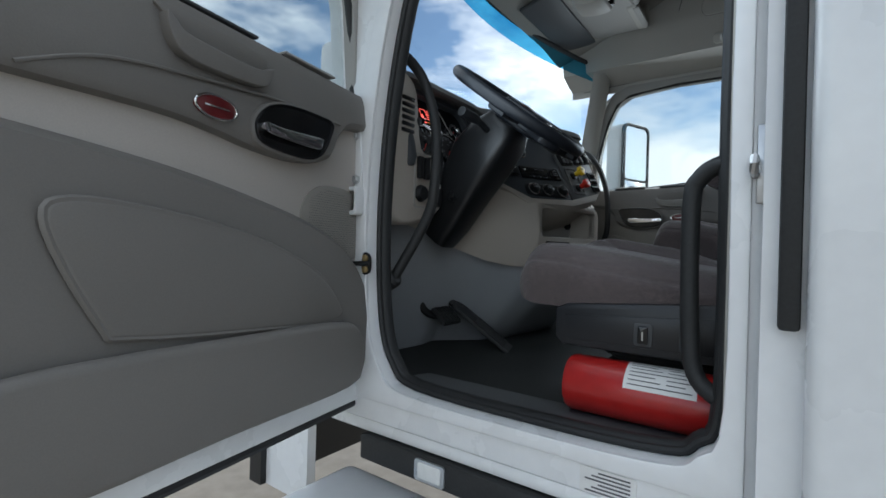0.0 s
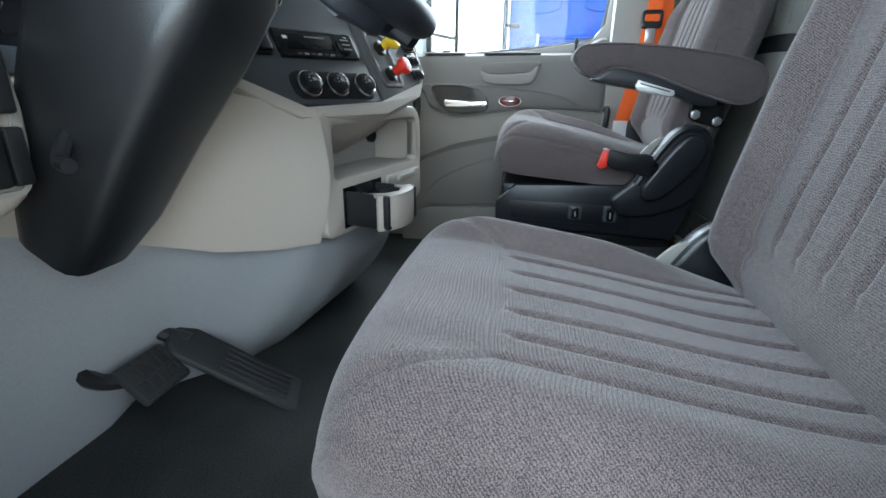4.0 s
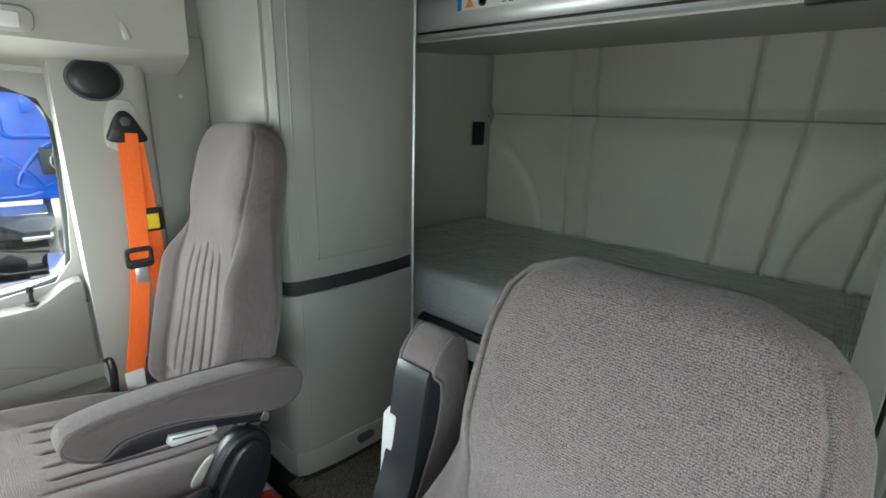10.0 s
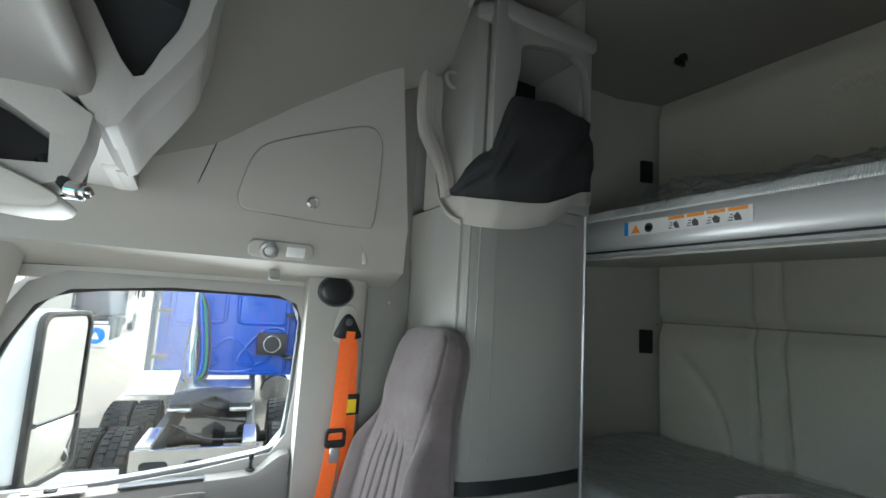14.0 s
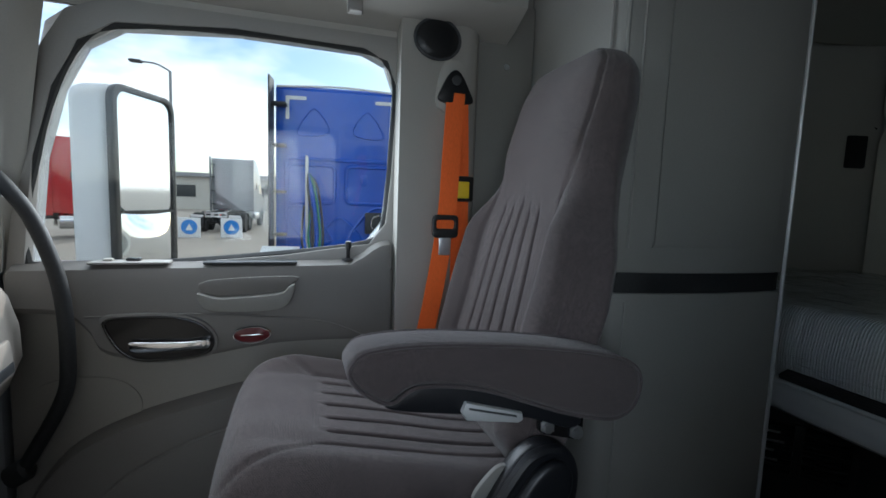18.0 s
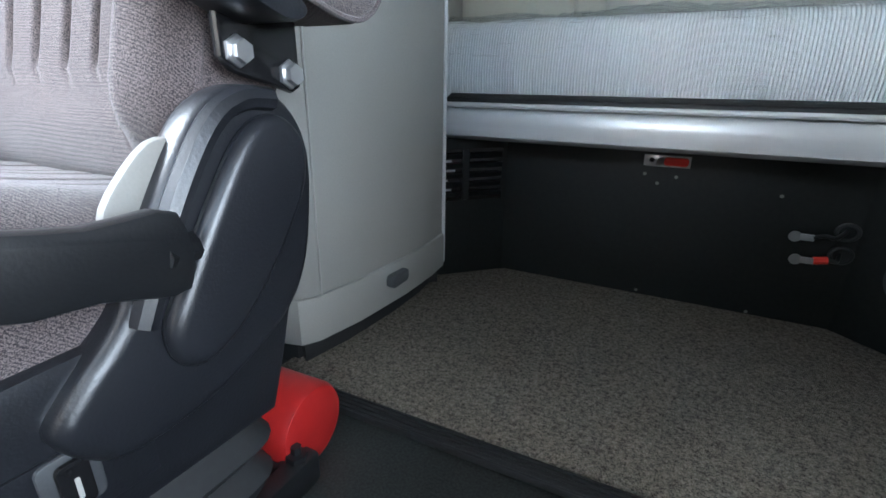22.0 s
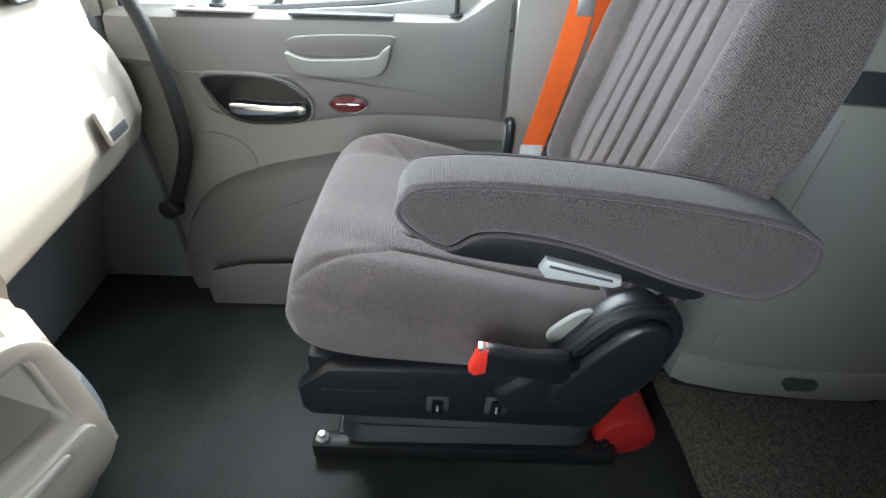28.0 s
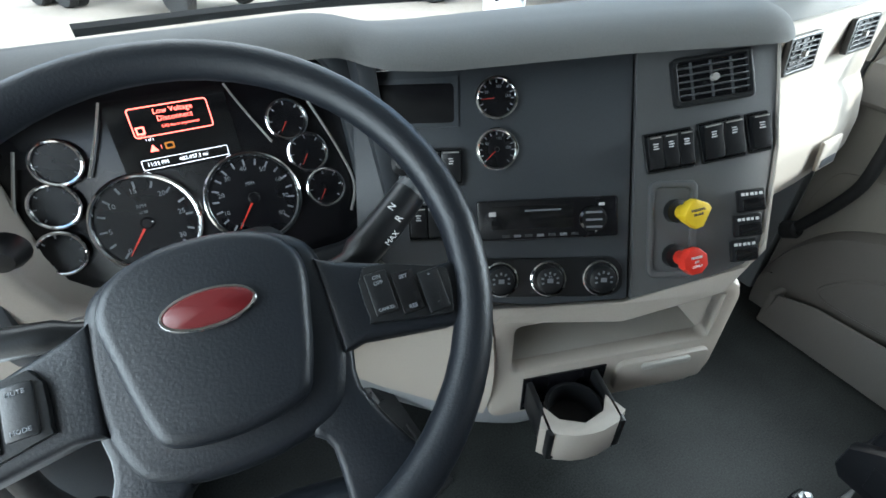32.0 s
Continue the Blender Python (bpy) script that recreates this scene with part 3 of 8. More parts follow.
# overhead side lockers with a round lock, one each side
for sx in (1, -1):
    lk = thing("overhead_locker", (sx * 0.70, 0.1, 1.5), "grey overhead side locker with a round chrome lock", "locker", "overhead lockers")
    mm = Matrix.Diagonal((sx, 1, 1, 1)) @ pose(0.6705, 0, 1.66, 0, -5, 0) @ pose(0, 0, -1.66)
    lid = smooth_loop([(0.320, 1.527), (0.316, 1.56), (0.297, 1.637), (0.268, 1.683), (0.205, 1.718), (0.106, 1.760), (-0.004, 1.803), (-0.045, 1.809), (-0.072, 1.793), (-0.087, 1.755), (-0.089, 1.65), (-0.086, 1.54), (-0.080, 1.502), (-0.062, 1.490), (0.07, 1.487), (0.244, 1.493), (0.302, 1.497)], 4)
    part("lid", prism(lid, "x", -0.008, 0.010, 0.007, 4), GREY_LIGHT, lk, m=mm)
    # the shade at the lid's edge step, put in as a darker grey tube
    part("lid_edge_shade", tube([(-0.001, a, b) for a, b in lid], 0.0026, 6, closed=True, n=1), GREY_MID, lk, "darker grey line standing for the shade round the lid's edge", m=mm)
    part("lock", lathe([(0.018, 0), (0.018, 0.008), (0.013, 0.012), (0.012, 0.006), (0, 0.006)], mm @ pose(-0.007, 0.116, 1.541, 0, -90, 0), 20), CHROME, lk)
    part("trim_lip", tube([(0.0, 0.60, 1.445), (0.0, 0.1, 1.452), (0.0, -0.02, 1.446), (0.0, -0.066, 1.425), (0.004, -0.085, 1.38)], 0.010, 8), GREY_LIGHT, lk, m=Matrix.Diagonal((sx, 1, 1, 1)) @ pose(0.728, 0, 0))
    for pts_ in ([(0.95, 1.50), (0.60, 1.478), (0.45, 1.463), (0.236, 1.462), (0.092, 1.463), (-0.007, 1.456), (-0.056, 1.437), (-0.081, 1.388)], [(0.466, 1.358), (0.449, 1.461), (0.418, 1.56), (0.384, 1.682)], [(0.95, 1.30), (0.5, 1.315), (0.0, 1.318), (-0.12, 1.32)]):
        part("panel_seam", tube([(sx * (shell_x(z, y) - 0.0195), y, z) for y, z in pts_], 0.0018, 6), GREY_DARK, lk)
    rl = thing("reading_light", (sx * 0.74, 0.2, 1.385), "oblong reading light with a round swivel lens", "reading light", "reading lights")
    rm = Matrix.Diagonal((sx, 1, 1, 1)) @ pose(0.722, 0.19, 1.395, 0, -112, 0)
    part("bezel", prism(rrect(-0.026, 0.026, -0.10, 0.085, 0.02), "z", -0.008, 0.010, 0.005), GREY_LIGHT, rl, m=rm)
    part("spot_lens", lathe([(0.026, 0.008), (0.026, 0.022), (0.018, 0.026), (0.015, 0.020), (0, 0.019)], rm @ pose(0, 0.03, 0.002), 20), ZINC, rl)
    part("spot_bulb", lathe([(0.013, 0.021), (0.008, 0.026), (0, 0.027)], rm @ pose(0, 0.03, 0.002), 14), PAPER, rl)
    part("flood_lens", rbox(-0.016, 0.016, -0.075, -0.02, 0.008, 0.014, 0.003), PAPER, rl, m=rm)
    hk = solo("coat_hook", join(rbox(-0.012, 0.0, -0.018, 0.018, -0.02, 0.012, 0.004), rbox(-0.03, -0.008, -0.014, 0.014, -0.02, -0.012, 0.003)), GREY, "small grey plastic coat hook under the header", "hook", "coat hooks", m=Matrix.Diagonal((sx, 1, 1, 1)) @ pose(0.80, 0.185, 1.325))
    # B-pillar trim with a speaker, and the flat panel behind it
    solo("pillar_trim", prism([(0.0, 0.068), (0.0, -0.10), (0.012, -0.13), (0.03, -0.145), (0.10, -0.145), (0.10, 0.068)], "z", 0.0, 1.345, 0.006), GREY_LIGHT, "grey B-pillar trim beside the door", "trim", kind="structure", m=Matrix.Diagonal((sx, 1, 1, 1)) @ pose(0.822, 0, 0))
    solo("pillar_panel", rbox(0.868, 0.90, -0.315, -0.135, 0.0, 1.42, 0.004), GREY_MID, "flat dark grey panel behind the door pillar", "trim", kind="structure", m=Matrix.Diagonal((sx, 1, 1, 1)))
    solo("screw_head", lathe([(0.008, 0), (0.007, 0.003), (0.003, 0.003), (0, 0.001)], Matrix.Diagonal((sx, 1, 1, 1)) @ pose(0.868, -0.235, 1.255, 0, -90, 0), 12), ZINC, "bright screw head in the pillar panel", "screw", "pillar screws")
    sp = thing("pillar_speaker", (sx * 0.82, -0.02, 1.29), "oval black speaker grille in the pillar trim", "speaker", "pillar speakers")
    sm = Matrix.Diagonal((sx, 1, 1, 1)) @ pose(0.821, -0.022, 1.285, 0, -90, 0) @ Matrix.Diagonal((0.92, 1.1, 1, 1))
    part("grille", lathe([(0.052, 0), (0.052, 0.004), (0.047, 0.008), (0.03, 0.011), (0, 0.012)], sm, 32), BLACK, sp)
    part("rim", tube([(0.053 * math.cos(a), 0.053 * math.sin(a), 0.004) for a in [2 * math.pi * k / 28 for k in range(28)]], 0.004, 6, closed=True, n=1), GREY_DARK, sp, m=sm)

# A-pillars and windscreen
def ws_pt(u, v):
    x = -0.885 + 1.77 * u
    q = (2 * u - 1) ** 2
    bot = Vector((x, 1.16 - 0.25 * q, 0.842 + 0.02 * q))
    top = Vector((x * 0.93, 1.06 - 0.22 * q, 1.455 - 0.06 * q))
    return bot.lerp(top, v)


wsn = thing("windscreen", (0, 1.3, 0.9), "curved windscreen with a blue shade band along its top", "windscreen", kind="structure")
g = part("pane", surf(ws_pt, 28, 8, v1=0.86), WINDOW, wsn)
g.visible_shadow = False
g = part("shade_band", surf(ws_pt, 28, 2, v0=0.86), BLUE_TINT, wsn, "translucent blue shade band")
g.visible_shadow = False
part("lower_seal", tube([ws_pt(k / 12, -0.01) for k in range(13)], 0.012, 8, n=2), RUBBER, wsn)
part("upper_seal", tube([ws_pt(k / 12, 1.01) for k in range(13)], 0.012, 8, n=2), RUBBER, wsn)
for sx in (1, -1):
    pil = []
    for k in range(9):
        t = k / 8
        e = ws_pt(1.0, t * 1.0)
        a = Vector((0.88 - 0.10 * t, 0.965 - 0.14 * t, 0.70 + 0.68 * t))
        pil.append([Vector((sx * p.x, p.y, p.z)) for p in (a + Vector((0.035, -0.055, 0.0)), a + Vector((-0.02, -0.035, 0.0)), a + Vector((-0.035, 0.02, 0.0)), Vector((e.x - 0.015, e.y, a.z)), Vector((e.x + 0.05, e.y + 0.01, a.z)), a + Vector((0.07, -0.02, 0.0)))])
    solo("a_pillar_trim", grid(pil, closed=True, ends=True), GREY_LIGHT, "grey moulded A-pillar trim", "trim", kind="structure", angle=60)
    gb = thing("grab_bar", (sx * 0.76, 0.72, 0.4), "bent black rubber-coated grab bar on the A-pillar", "grab bar", "A-pillar grab bars")
    part("bar", tube([(sx * x, y, z) for x, y, z in ((0.84, 0.935, 0.93), (0.805, 0.89, 0.915), (0.79, 0.85, 0.875), (0.785, 0.81, 0.81), (0.783, 0.772, 0.68), (0.783 if sx > 0 else 0.795, 0.765, 0.52), (0.79 if sx > 0 else 0.805, 0.785, 0.43), (0.80 if sx > 0 else 0.842, 0.86, 0.29 if sx > 0 else 0.274))], 0.0145, 12), RUBBER, gb)
    for p, q in (((0.83, 0.925, 0.93), 0.026), ((0.80 if sx > 0 else 0.845, 0.865, 0.285 if sx > 0 else 0.268), 0.024)):
        part("foot", lathe([(q, -0.02), (q, 0.012), (q * 0.7, 0.02), (0, 0.02)], pose(sx * p[0], p[1], p[2], 60, 0, 0), 14), RUBBER, gb)

# header shelf over the windscreen with two bins and the visors
hdr = thing("overhead_console", (0, 0.8, 1.5), "grey overhead console with open bins over the windscreen", "overhead console")
for x0, x1 in ((-0.66, -0.46), (0.40, 0.68)):
    part("bin_frame", ring(rrect(x0, x1, 1.495, 1.665, 0.03), rrect(x0 + 0.035, x1 - 0.03, 1.525, 1.64, 0.02), "y", 0.555, 0.60, 64, 0.008), GREY_LIGHT, hdr)
    part("bin_well", rbox(x0 + 0.02, x1 - 0.02, 0.66, 0.68, 1.51, 1.65), GREY, hdr)
    part("bin_lip", prism([(0.545, 1.495), (0.575, 1.49), (0.58, 1.53), (0.56, 1.535)], "x", x0 + 0.03, x1 - 0.05, 0.006), GREY, hdr)
# centre pod: a deep bin above a radio slot
pod_o = smooth_loop([(0.542, 1.465), (0.506, 1.52), (0.452, 1.614), (0.434, 1.676), (0.44, 1.80), (0.70, 1.80), (0.70, 1.67), (0.654, 1.608), (0.599, 1.533)], 3)
pod_i = smooth_loop([(0.520, 1.545), (0.493, 1.592), (0.469, 1.654), (0.476, 1.755), (0.63, 1.755), (0.598, 1.674), (0.572, 1.630)], 3)
part("pod_frame", ring(pod_o, pod_i, "x", 0.03, 0.14, 90, 0.012), GREY, hdr, "grey rounded pod frame")
part("pod_shell", ring([((y - 0.56) * 0.97 + 0.56, (z - 1.64) * 0.97 + 1.64) for y, z in pod_o], pod_i, "x", 0.141, 0.36, 90), GREY, hdr)
part("pod_well", join(prism([((y - 0.55) * 1.08 + 0.55, (z - 1.65) * 1.06 + 1.65) for y, z in pod_i], "x", 0.20, 0.21), ring([((y - 0.55) * 1.01 + 0.55, (z - 1.65) * 1.01 + 1.65) for y, z in pod_i], [((y - 0.55) * 0.97 + 0.55, (z - 1.65) * 0.97 + 1.65) for y, z in pod_i], "x", 0.142, 0.20, 90)), GREY_DARK, hdr, "dark deep bin")
part("slot_frame", ring([(0.70, 1.57), (0.663, 1.547), (0.600, 1.505), (0.555, 1.476), (0.558, 1.441), (0.572, 1.388), (0.60, 1.375), (0.70, 1.38)], [(0.685, 1.495), (0.654, 1.480), (0.595, 1.443), (0.592, 1.405), (0.643, 1.400), (0.685, 1.40)], "x", 0.02, 0.10, 80, 0.006), GREY, hdr, "grey radio slot frame")
part("slot_well", rbox(0.12, 0.14, 0.57, 0.70, 1.38, 1.53), BLACK, hdr, "black radio slot")
part("pod_base", prism(smooth_loop([(0.66, 1.402), (0.60, 1.378), (0.572, 1.362), (0.585, 1.346), (0.64, 1.345), (0.70, 1.36), (0.70, 1.40)], 3), "x", 0.0, 0.12, 0.008), GREY_LIGHT, hdr)
cox = part("aerial_plug", tube([(0.05, 0.605, 1.415), (0.03, 0.58, 1.39), (0.008, 0.563, 1.373)], 0.008, 10), BLACK, hdr, "black aerial cable")
part("plug_nut", lathe([(0.011, 0), (0.011, 0.016), (0.008, 0.018), (0.008, 0.024), (0.004, 0.024), (0.003, 0.030), (0, 0.030)], Matrix.Translation((0.003, 0.563, 1.373)) @ Vector((-0.5, -0.75, -0.15)).to_track_quat("Z", "Y").to_matrix().to_4x4(), 12), CHROME, cox, "bright threaded plug nut")
part("shelf", rbox(-0.68, 0.68, 0.56, 0.95, 1.50, 1.555, 0.02, 3), GREY, hdr)
for sx in (1, -1):
    vz = thing("sun_visor", (sx * 0.4, 0.9, 1.47), "dark grey padded sun visor folded up", "sun visor", "sun visors")
    part("pad", rbox(-0.29, 0.29, -0.085, 0.085, -0.009, 0.009, 0.008, 3), GREY_DARK, vz, m=pose(sx * 0.38, 0.90, 1.475, -14, 0, 0))
    part("pivot", tube([(sx * 0.70, 0.965, 1.47), (sx * 0.66, 0.975, 1.465), (sx * 0.1, 0.975, 1.462)], 0.006, 8), BLACK, vz)
cb = thing("radio_bracket", (0.0, 0.80, 1.50), "grey overhead radio bracket with a stub microphone", "bracket")
part("bracket", rbox(-0.42, -0.30, 0.72, 0.86, 1.445, 1.50, 0.012), GREY_LIGHT, cb)
part("stub", lathe([(0.02, -0.05), (0.024, 0.0), (0.022, 0.03), (0, 0.035)], pose(-0.24, 0.93, 1.42, 20, 0, 0), 16), BLACK, cb)

# ---- doors: u runs back from the hinge, w outwards ----
OPENING = [(0.075, 0.715), (0.10, 0.95), (0.14, 1.10), (0.19, 1.20), (0.26, 1.245), (0.50, 1.265), (0.80, 1.26), (0.86, 1.235), (0.885, 1.17), (0.875, 0.95), (0.862, 0.82), (0.82, 0.765), (0.60, 0.735), (0.30, 0.712)]


def door(name, M, label, parts_only_driver):
    top = thing(name, M.translation, label, "door", "cab doors", "structure")

    def P(nm, bm, material, lab="", parent=None):
        return part(nm, bm, material, parent or top, lab, m=M.copy())

    P("outer_skin", ring([(0.02, -0.12), (0.93, -0.12), (0.93, 1.30), (0.88, 1.325), (0.22, 1.325), (0.12, 1.24), (0.02, 0.80)], OPENING, "y", 0.055, 0.10, 80, 0.004), WHITE, "white painted door skin")
    P("window_frame", ring([(0.04, 0.69), (0.10, 1.14), (0.17, 1.26), (0.25, 1.295), (0.88, 1.295), (0.915, 1.24), (0.905, 0.70)], OPENING, "y", 0.02, 0.056, 80, 0.004), GREY)
    lp = smooth_loop(OPENING, 3)
    P("window_seal", tube([(a, 0.035, b) for a, b in lp], 0.011, 8, closed=True, n=1), RUBBER)
    gp = P("window_pane", prism(lp, "y", 0.058, 0.062), SIDE_GLASS)
    gp.visible_shadow = False
    # centre panel, pale on the driver door and darker on the passenger door
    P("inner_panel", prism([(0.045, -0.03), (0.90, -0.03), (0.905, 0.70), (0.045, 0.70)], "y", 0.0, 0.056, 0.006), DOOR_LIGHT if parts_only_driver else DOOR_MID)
    # upper roll with the armrest line
    up = [(0.06, 0.615), (0.16, 0.605), (0.205, 0.565), (0.235, 0.515), (0.33, 0.495), (0.44, 0.500), (0.52, 0.512), (0.62, 0.522), (0.80, 0.520), (0.87, 0.515)]
    rows = []
    for a, b in smooth_loop([(p[0], p[1]) for p in up], 5, closed=False):
        z1 = 0.715 + 0.012 * a + 0.05 * smooth01((a - 0.76) / 0.10)
        rows.append([(a, 0.004, b), (a, -0.022, b + 0.004), (a, -0.030, b + 0.016), (a, -0.026, b + 0.35 * (z1 - b)), (a, -0.022, z1 - 0.035), (a, -0.012, z1 - 0.010), (a, 0.012, z1), (a, 0.054, z1 + 0.002), (a, 0.054, b)])
    P("upper_trim", grid(rows, closed=True, ends=True), DOOR_TAUPE, "taupe grained upper trim roll")
    # grab recess in the roll
    P("pull_recess", prism(smooth_loop([(0.435, 0.652), (0.475, 0.647), (0.595, 0.655), (0.628, 0.672), (0.630, 0.690), (0.44, 0.682)], 4), "y", -0.0295, -0.020, 0.002), DOOR_TAUPE, "moulded pull recess")
    # the passenger lip's highlight is put into its colour, a paler grey
    P("pull_lip", prism(smooth_loop([(0.422, 0.655), (0.428, 0.632), (0.448, 0.615), (0.52, 0.610), (0.595, 0.613), (0.624, 0.634), (0.634, 0.672), (0.618, 0.664), (0.595, 0.650), (0.475, 0.643), (0.44, 0.650)], 4), "y", -0.046, -0.022, 0.007, 3), GREY_MID if not parts_only_driver else DOOR_TAUPE, "moulded pull lip")
    P("pull_cup", rbox(0.43, 0.64, -0.012, 0.03, 0.717, 0.7235, 0.003), GREY_DARK)
    # lower pocket moulding
    low = [(0.06, 0.14), (0.10, 0.235), (0.17, 0.315), (0.28, 0.368), (0.42, 0.405), (0.60, 0.44), (0.80, 0.462), (0.885, 0.465)]
    rows = []
    for a, b in smooth_loop(low, 5, closed=False):
        rows.append([(a, 0.004, b), (a, -0.020, b - 0.003), (a, -0.040, b - 0.018), (a, -0.050, 0.62 * b), (a, -0.052, min(0.13, 0.7 * b)), (a, -0.050, 0.03), (a, -0.035, -0.02), (a, 0.004, -0.03)])
    P("lower_moulding", grid(rows, closed=True, ends=True), DOOR_TAUPE, "taupe grained lower moulding")
    pad = smooth_loop([(0.225, 0.150), (0.245, 0.215), (0.33, 0.275), (0.46, 0.325), (0.62, 0.358), (0.76, 0.368), (0.785, 0.33), (0.72, 0.20), (0.68, 0.178), (0.45, 0.158)], 5)
    P("raised_pad", prism(pad, "y", -0.062, -0.045, 0.006, 3), DOOR_TAUPE)
    P("pad_bead", tube([(a, -0.056, b) for a, b in pad], 0.006, 6, closed=True, n=1), DOOR_TAUPE)
    # map pocket with dividers
    if parts_only_driver:
        P("map_pocket", prism(smooth_loop([(0.20, -0.012), (0.155, 0.03), (0.150, 0.08), (0.175, 0.125), (0.24, 0.146), (0.46, 0.154), (0.86, 0.154), (0.875, 0.07), (0.86, -0.012), (0.5, -0.014)], 4), "y", -0.086, -0.056, 0.016, 4), DOOR_TAUPE, "bulged taupe map pocket front")
    else:
        P("map_pocket", prism([(0.13, 0.0), (0.15, 0.112), (0.24, 0.140), (0.46, 0.150), (0.87, 0.150), (0.87, 0.0)], "y", -0.100, -0.090, 0.004), DOOR_TAUPE)
        P("pocket_end", rbox(0.125, 0.145, -0.099, -0.045, 0.0, 0.11, 0.006), DOOR_TAUPE)
    P("styling_crease", tube([(0.20, -0.030, 0.606), (0.40, -0.031, 0.606), (0.57, -0.031, 0.592), (0.71, -0.031, 0.573), (0.81, -0.030, 0.530)], 0.003, 6), DOOR_TAUPE)
    P("pocket_floor", rbox(0.18, 0.86, -0.080, -0.045, 0.0, 0.02, 0.003), DOOR_TAUPE)
    for a in (0.27, 0.42):
        P("pocket_divider", rbox(a, a + 0.012, -0.080, -0.05, 0.02, 0.11, 0.004), DOOR_TAUPE)
    # handle in a gloss black dish
    dish = smooth_loop([(0.237, 0.584), (0.243, 0.600), (0.270, 0.604), (0.355, 0.603), (0.415, 0.590), (0.447, 0.563), (0.454, 0.536), (0.436, 0.512), (0.365, 0.503), (0.302, 0.506), (0.264, 0.530)], 3)
    P("handle_surround", prism([((a - 0.345) * 1.08 + 0.345, (b - 0.555) * 1.14 + 0.555) for a, b in dish], "y", -0.036, 0.0, 0.004), DOOR_TAUPE)
    dishob = P("handle_dish", ring([((a - 0.345) * 1.02 + 0.345, (b - 0.555) * 1.03 + 0.555) for a, b in dish], [((a - 0.345) * 0.955 + 0.345, (b - 0.555) * 0.92 + 0.555) for a, b in dish], "y", -0.041, -0.030, 90, 0.002), BLACK_GLOSS, "gloss black handle dish")
    P("dish_bowl", prism([((a - 0.345) * 0.97 + 0.345, (b - 0.555) * 0.95 + 0.555) for a, b in dish], "y", -0.0375, -0.030), BLACK_GLOSS, "", dishob)
    P("door_handle", prism(smooth_loop([(0.286, 0.545), (0.292, 0.552), (0.330, 0.550), (0.400, 0.547), (0.440, 0.549), (0.450, 0.542), (0.440, 0.531), (0.400, 0.527), (0.330, 0.525), (0.292, 0.528)], 3), "y", -0.056, -0.044, 0.005, 3), CHROME, "chrome pull handle", dishob)
    P("handle_pivot", lathe([(0.009, 0), (0.009, 0.014), (0, 0.015)], pose(0.441, -0.042, 0.540, 90, 0, 0), 14), CHROME, "", dishob)
    # red oval maker's badge, left plain
    bd = P("badge", lathe([(0.041, 0), (0.041, 0.004), (0.037, 0.006), (0, 0.007)], pose(0.537, -0.030, 0.551, 90, 0, 0) @ Matrix.Diagonal((1, 0.47, 1, 1)), 32), RED_BADGE, "dark red oval badge")
    P("badge_rim", tube([(0.537 + 0.041 * math.cos(t), -0.036, 0.551 + 0.0195 * math.sin(t)) for t in [2 * math.pi * k / 28 for k in range(28)]], 0.0022, 6, closed=True, n=1), CHROME, "", bd)
    P("badge_stripe", rbox(0.512, 0.562, -0.0385, -0.036, 0.549, 0.5525, 0.001), CHROME, "", bd)
    # speaker dimple, lock pin, switch plate
    P("speaker_grille", prism(smooth_loop([(0.075, 0.30), (0.085, 0.42), (0.13, 0.458), (0.24, 0.455), (0.295, 0.40), (0.27, 0.32), (0.20, 0.275)], 5), "y", -0.004, 0.004, 0.002), DOOR_MID)
    P("lock_pin", lathe([(0.016, 0), (0.015, 0.003), (0.005, 0.005), (0.0045, 0.028), (0.0075, 0.031), (0.0075, 0.048), (0, 0.05)], pose(0.765, 0.01, 0.724), 12), BLACK)
    sw = P("switch_plate", rbox(0.20, 0.36, -0.012, 0.035, 0.718, 0.724, 0.003), GREY)
    P("window_switch", rbox(0.27, 0.30, 0.002, 0.02, 0.724, 0.731, 0.003), BLACK_GLOSS, "", sw)
    P("window_switch", rbox(0.225, 0.245, 0.002, 0.02, 0.724, 0.730, 0.003), GREY_LIGHT, "", sw)
    if parts_only_driver:
        dots = bmesh.new()
        for i in range(30):
            for k in range(32):
                a, b = 0.085 + 0.0062 * i + 0.0031 * (k % 2), 0.275 + 0.0056 * k
                if (a - 0.19) ** 2 / 0.0110 + (b - 0.365) ** 2 / 0.0075 < 1.0:
                    dots.faces.new([dots.verts.new((a + 0.0013 * math.cos(q), -0.0046, b + 0.0013 * math.sin(q))) for q in (0, 1.05, 2.09, 3.14, 4.19, 5.24)])
        P("perforations", dots, INK, "fine round perforations")["kind"] = "stuff"
        P("edge_reflector", prism([(0.80, 0.02), (0.86, 0.02), (0.86, 0.07), (0.81, 0.075)], "y", -0.060, -0.050, 0.003), RED_PLASTIC, "red edge reflector")
        for z, h in ((0.52, 0.05), (0.13, 0.05)):
            P("hinge_bracket", ring(rrect(0.0, 0.045, z - h, z + h, 0.01), rrect(0.012, 0.033, z - h + 0.015, z + h - 0.015, 0.006), "y", 0.0, 0.03, 40, 0.003), WHITE)
        P("bottom_rim", rbox(0.05, 0.92, -0.02, 0.05, -0.085, -0.032, 0.012), WHITE)
        P("bottom_seal", tube([(0.05, 0.0, -0.092), (0.5, 0.0, -0.095), (0.92, 0.0, -0.092)], 0.012, 8), RUBBER)
    return top


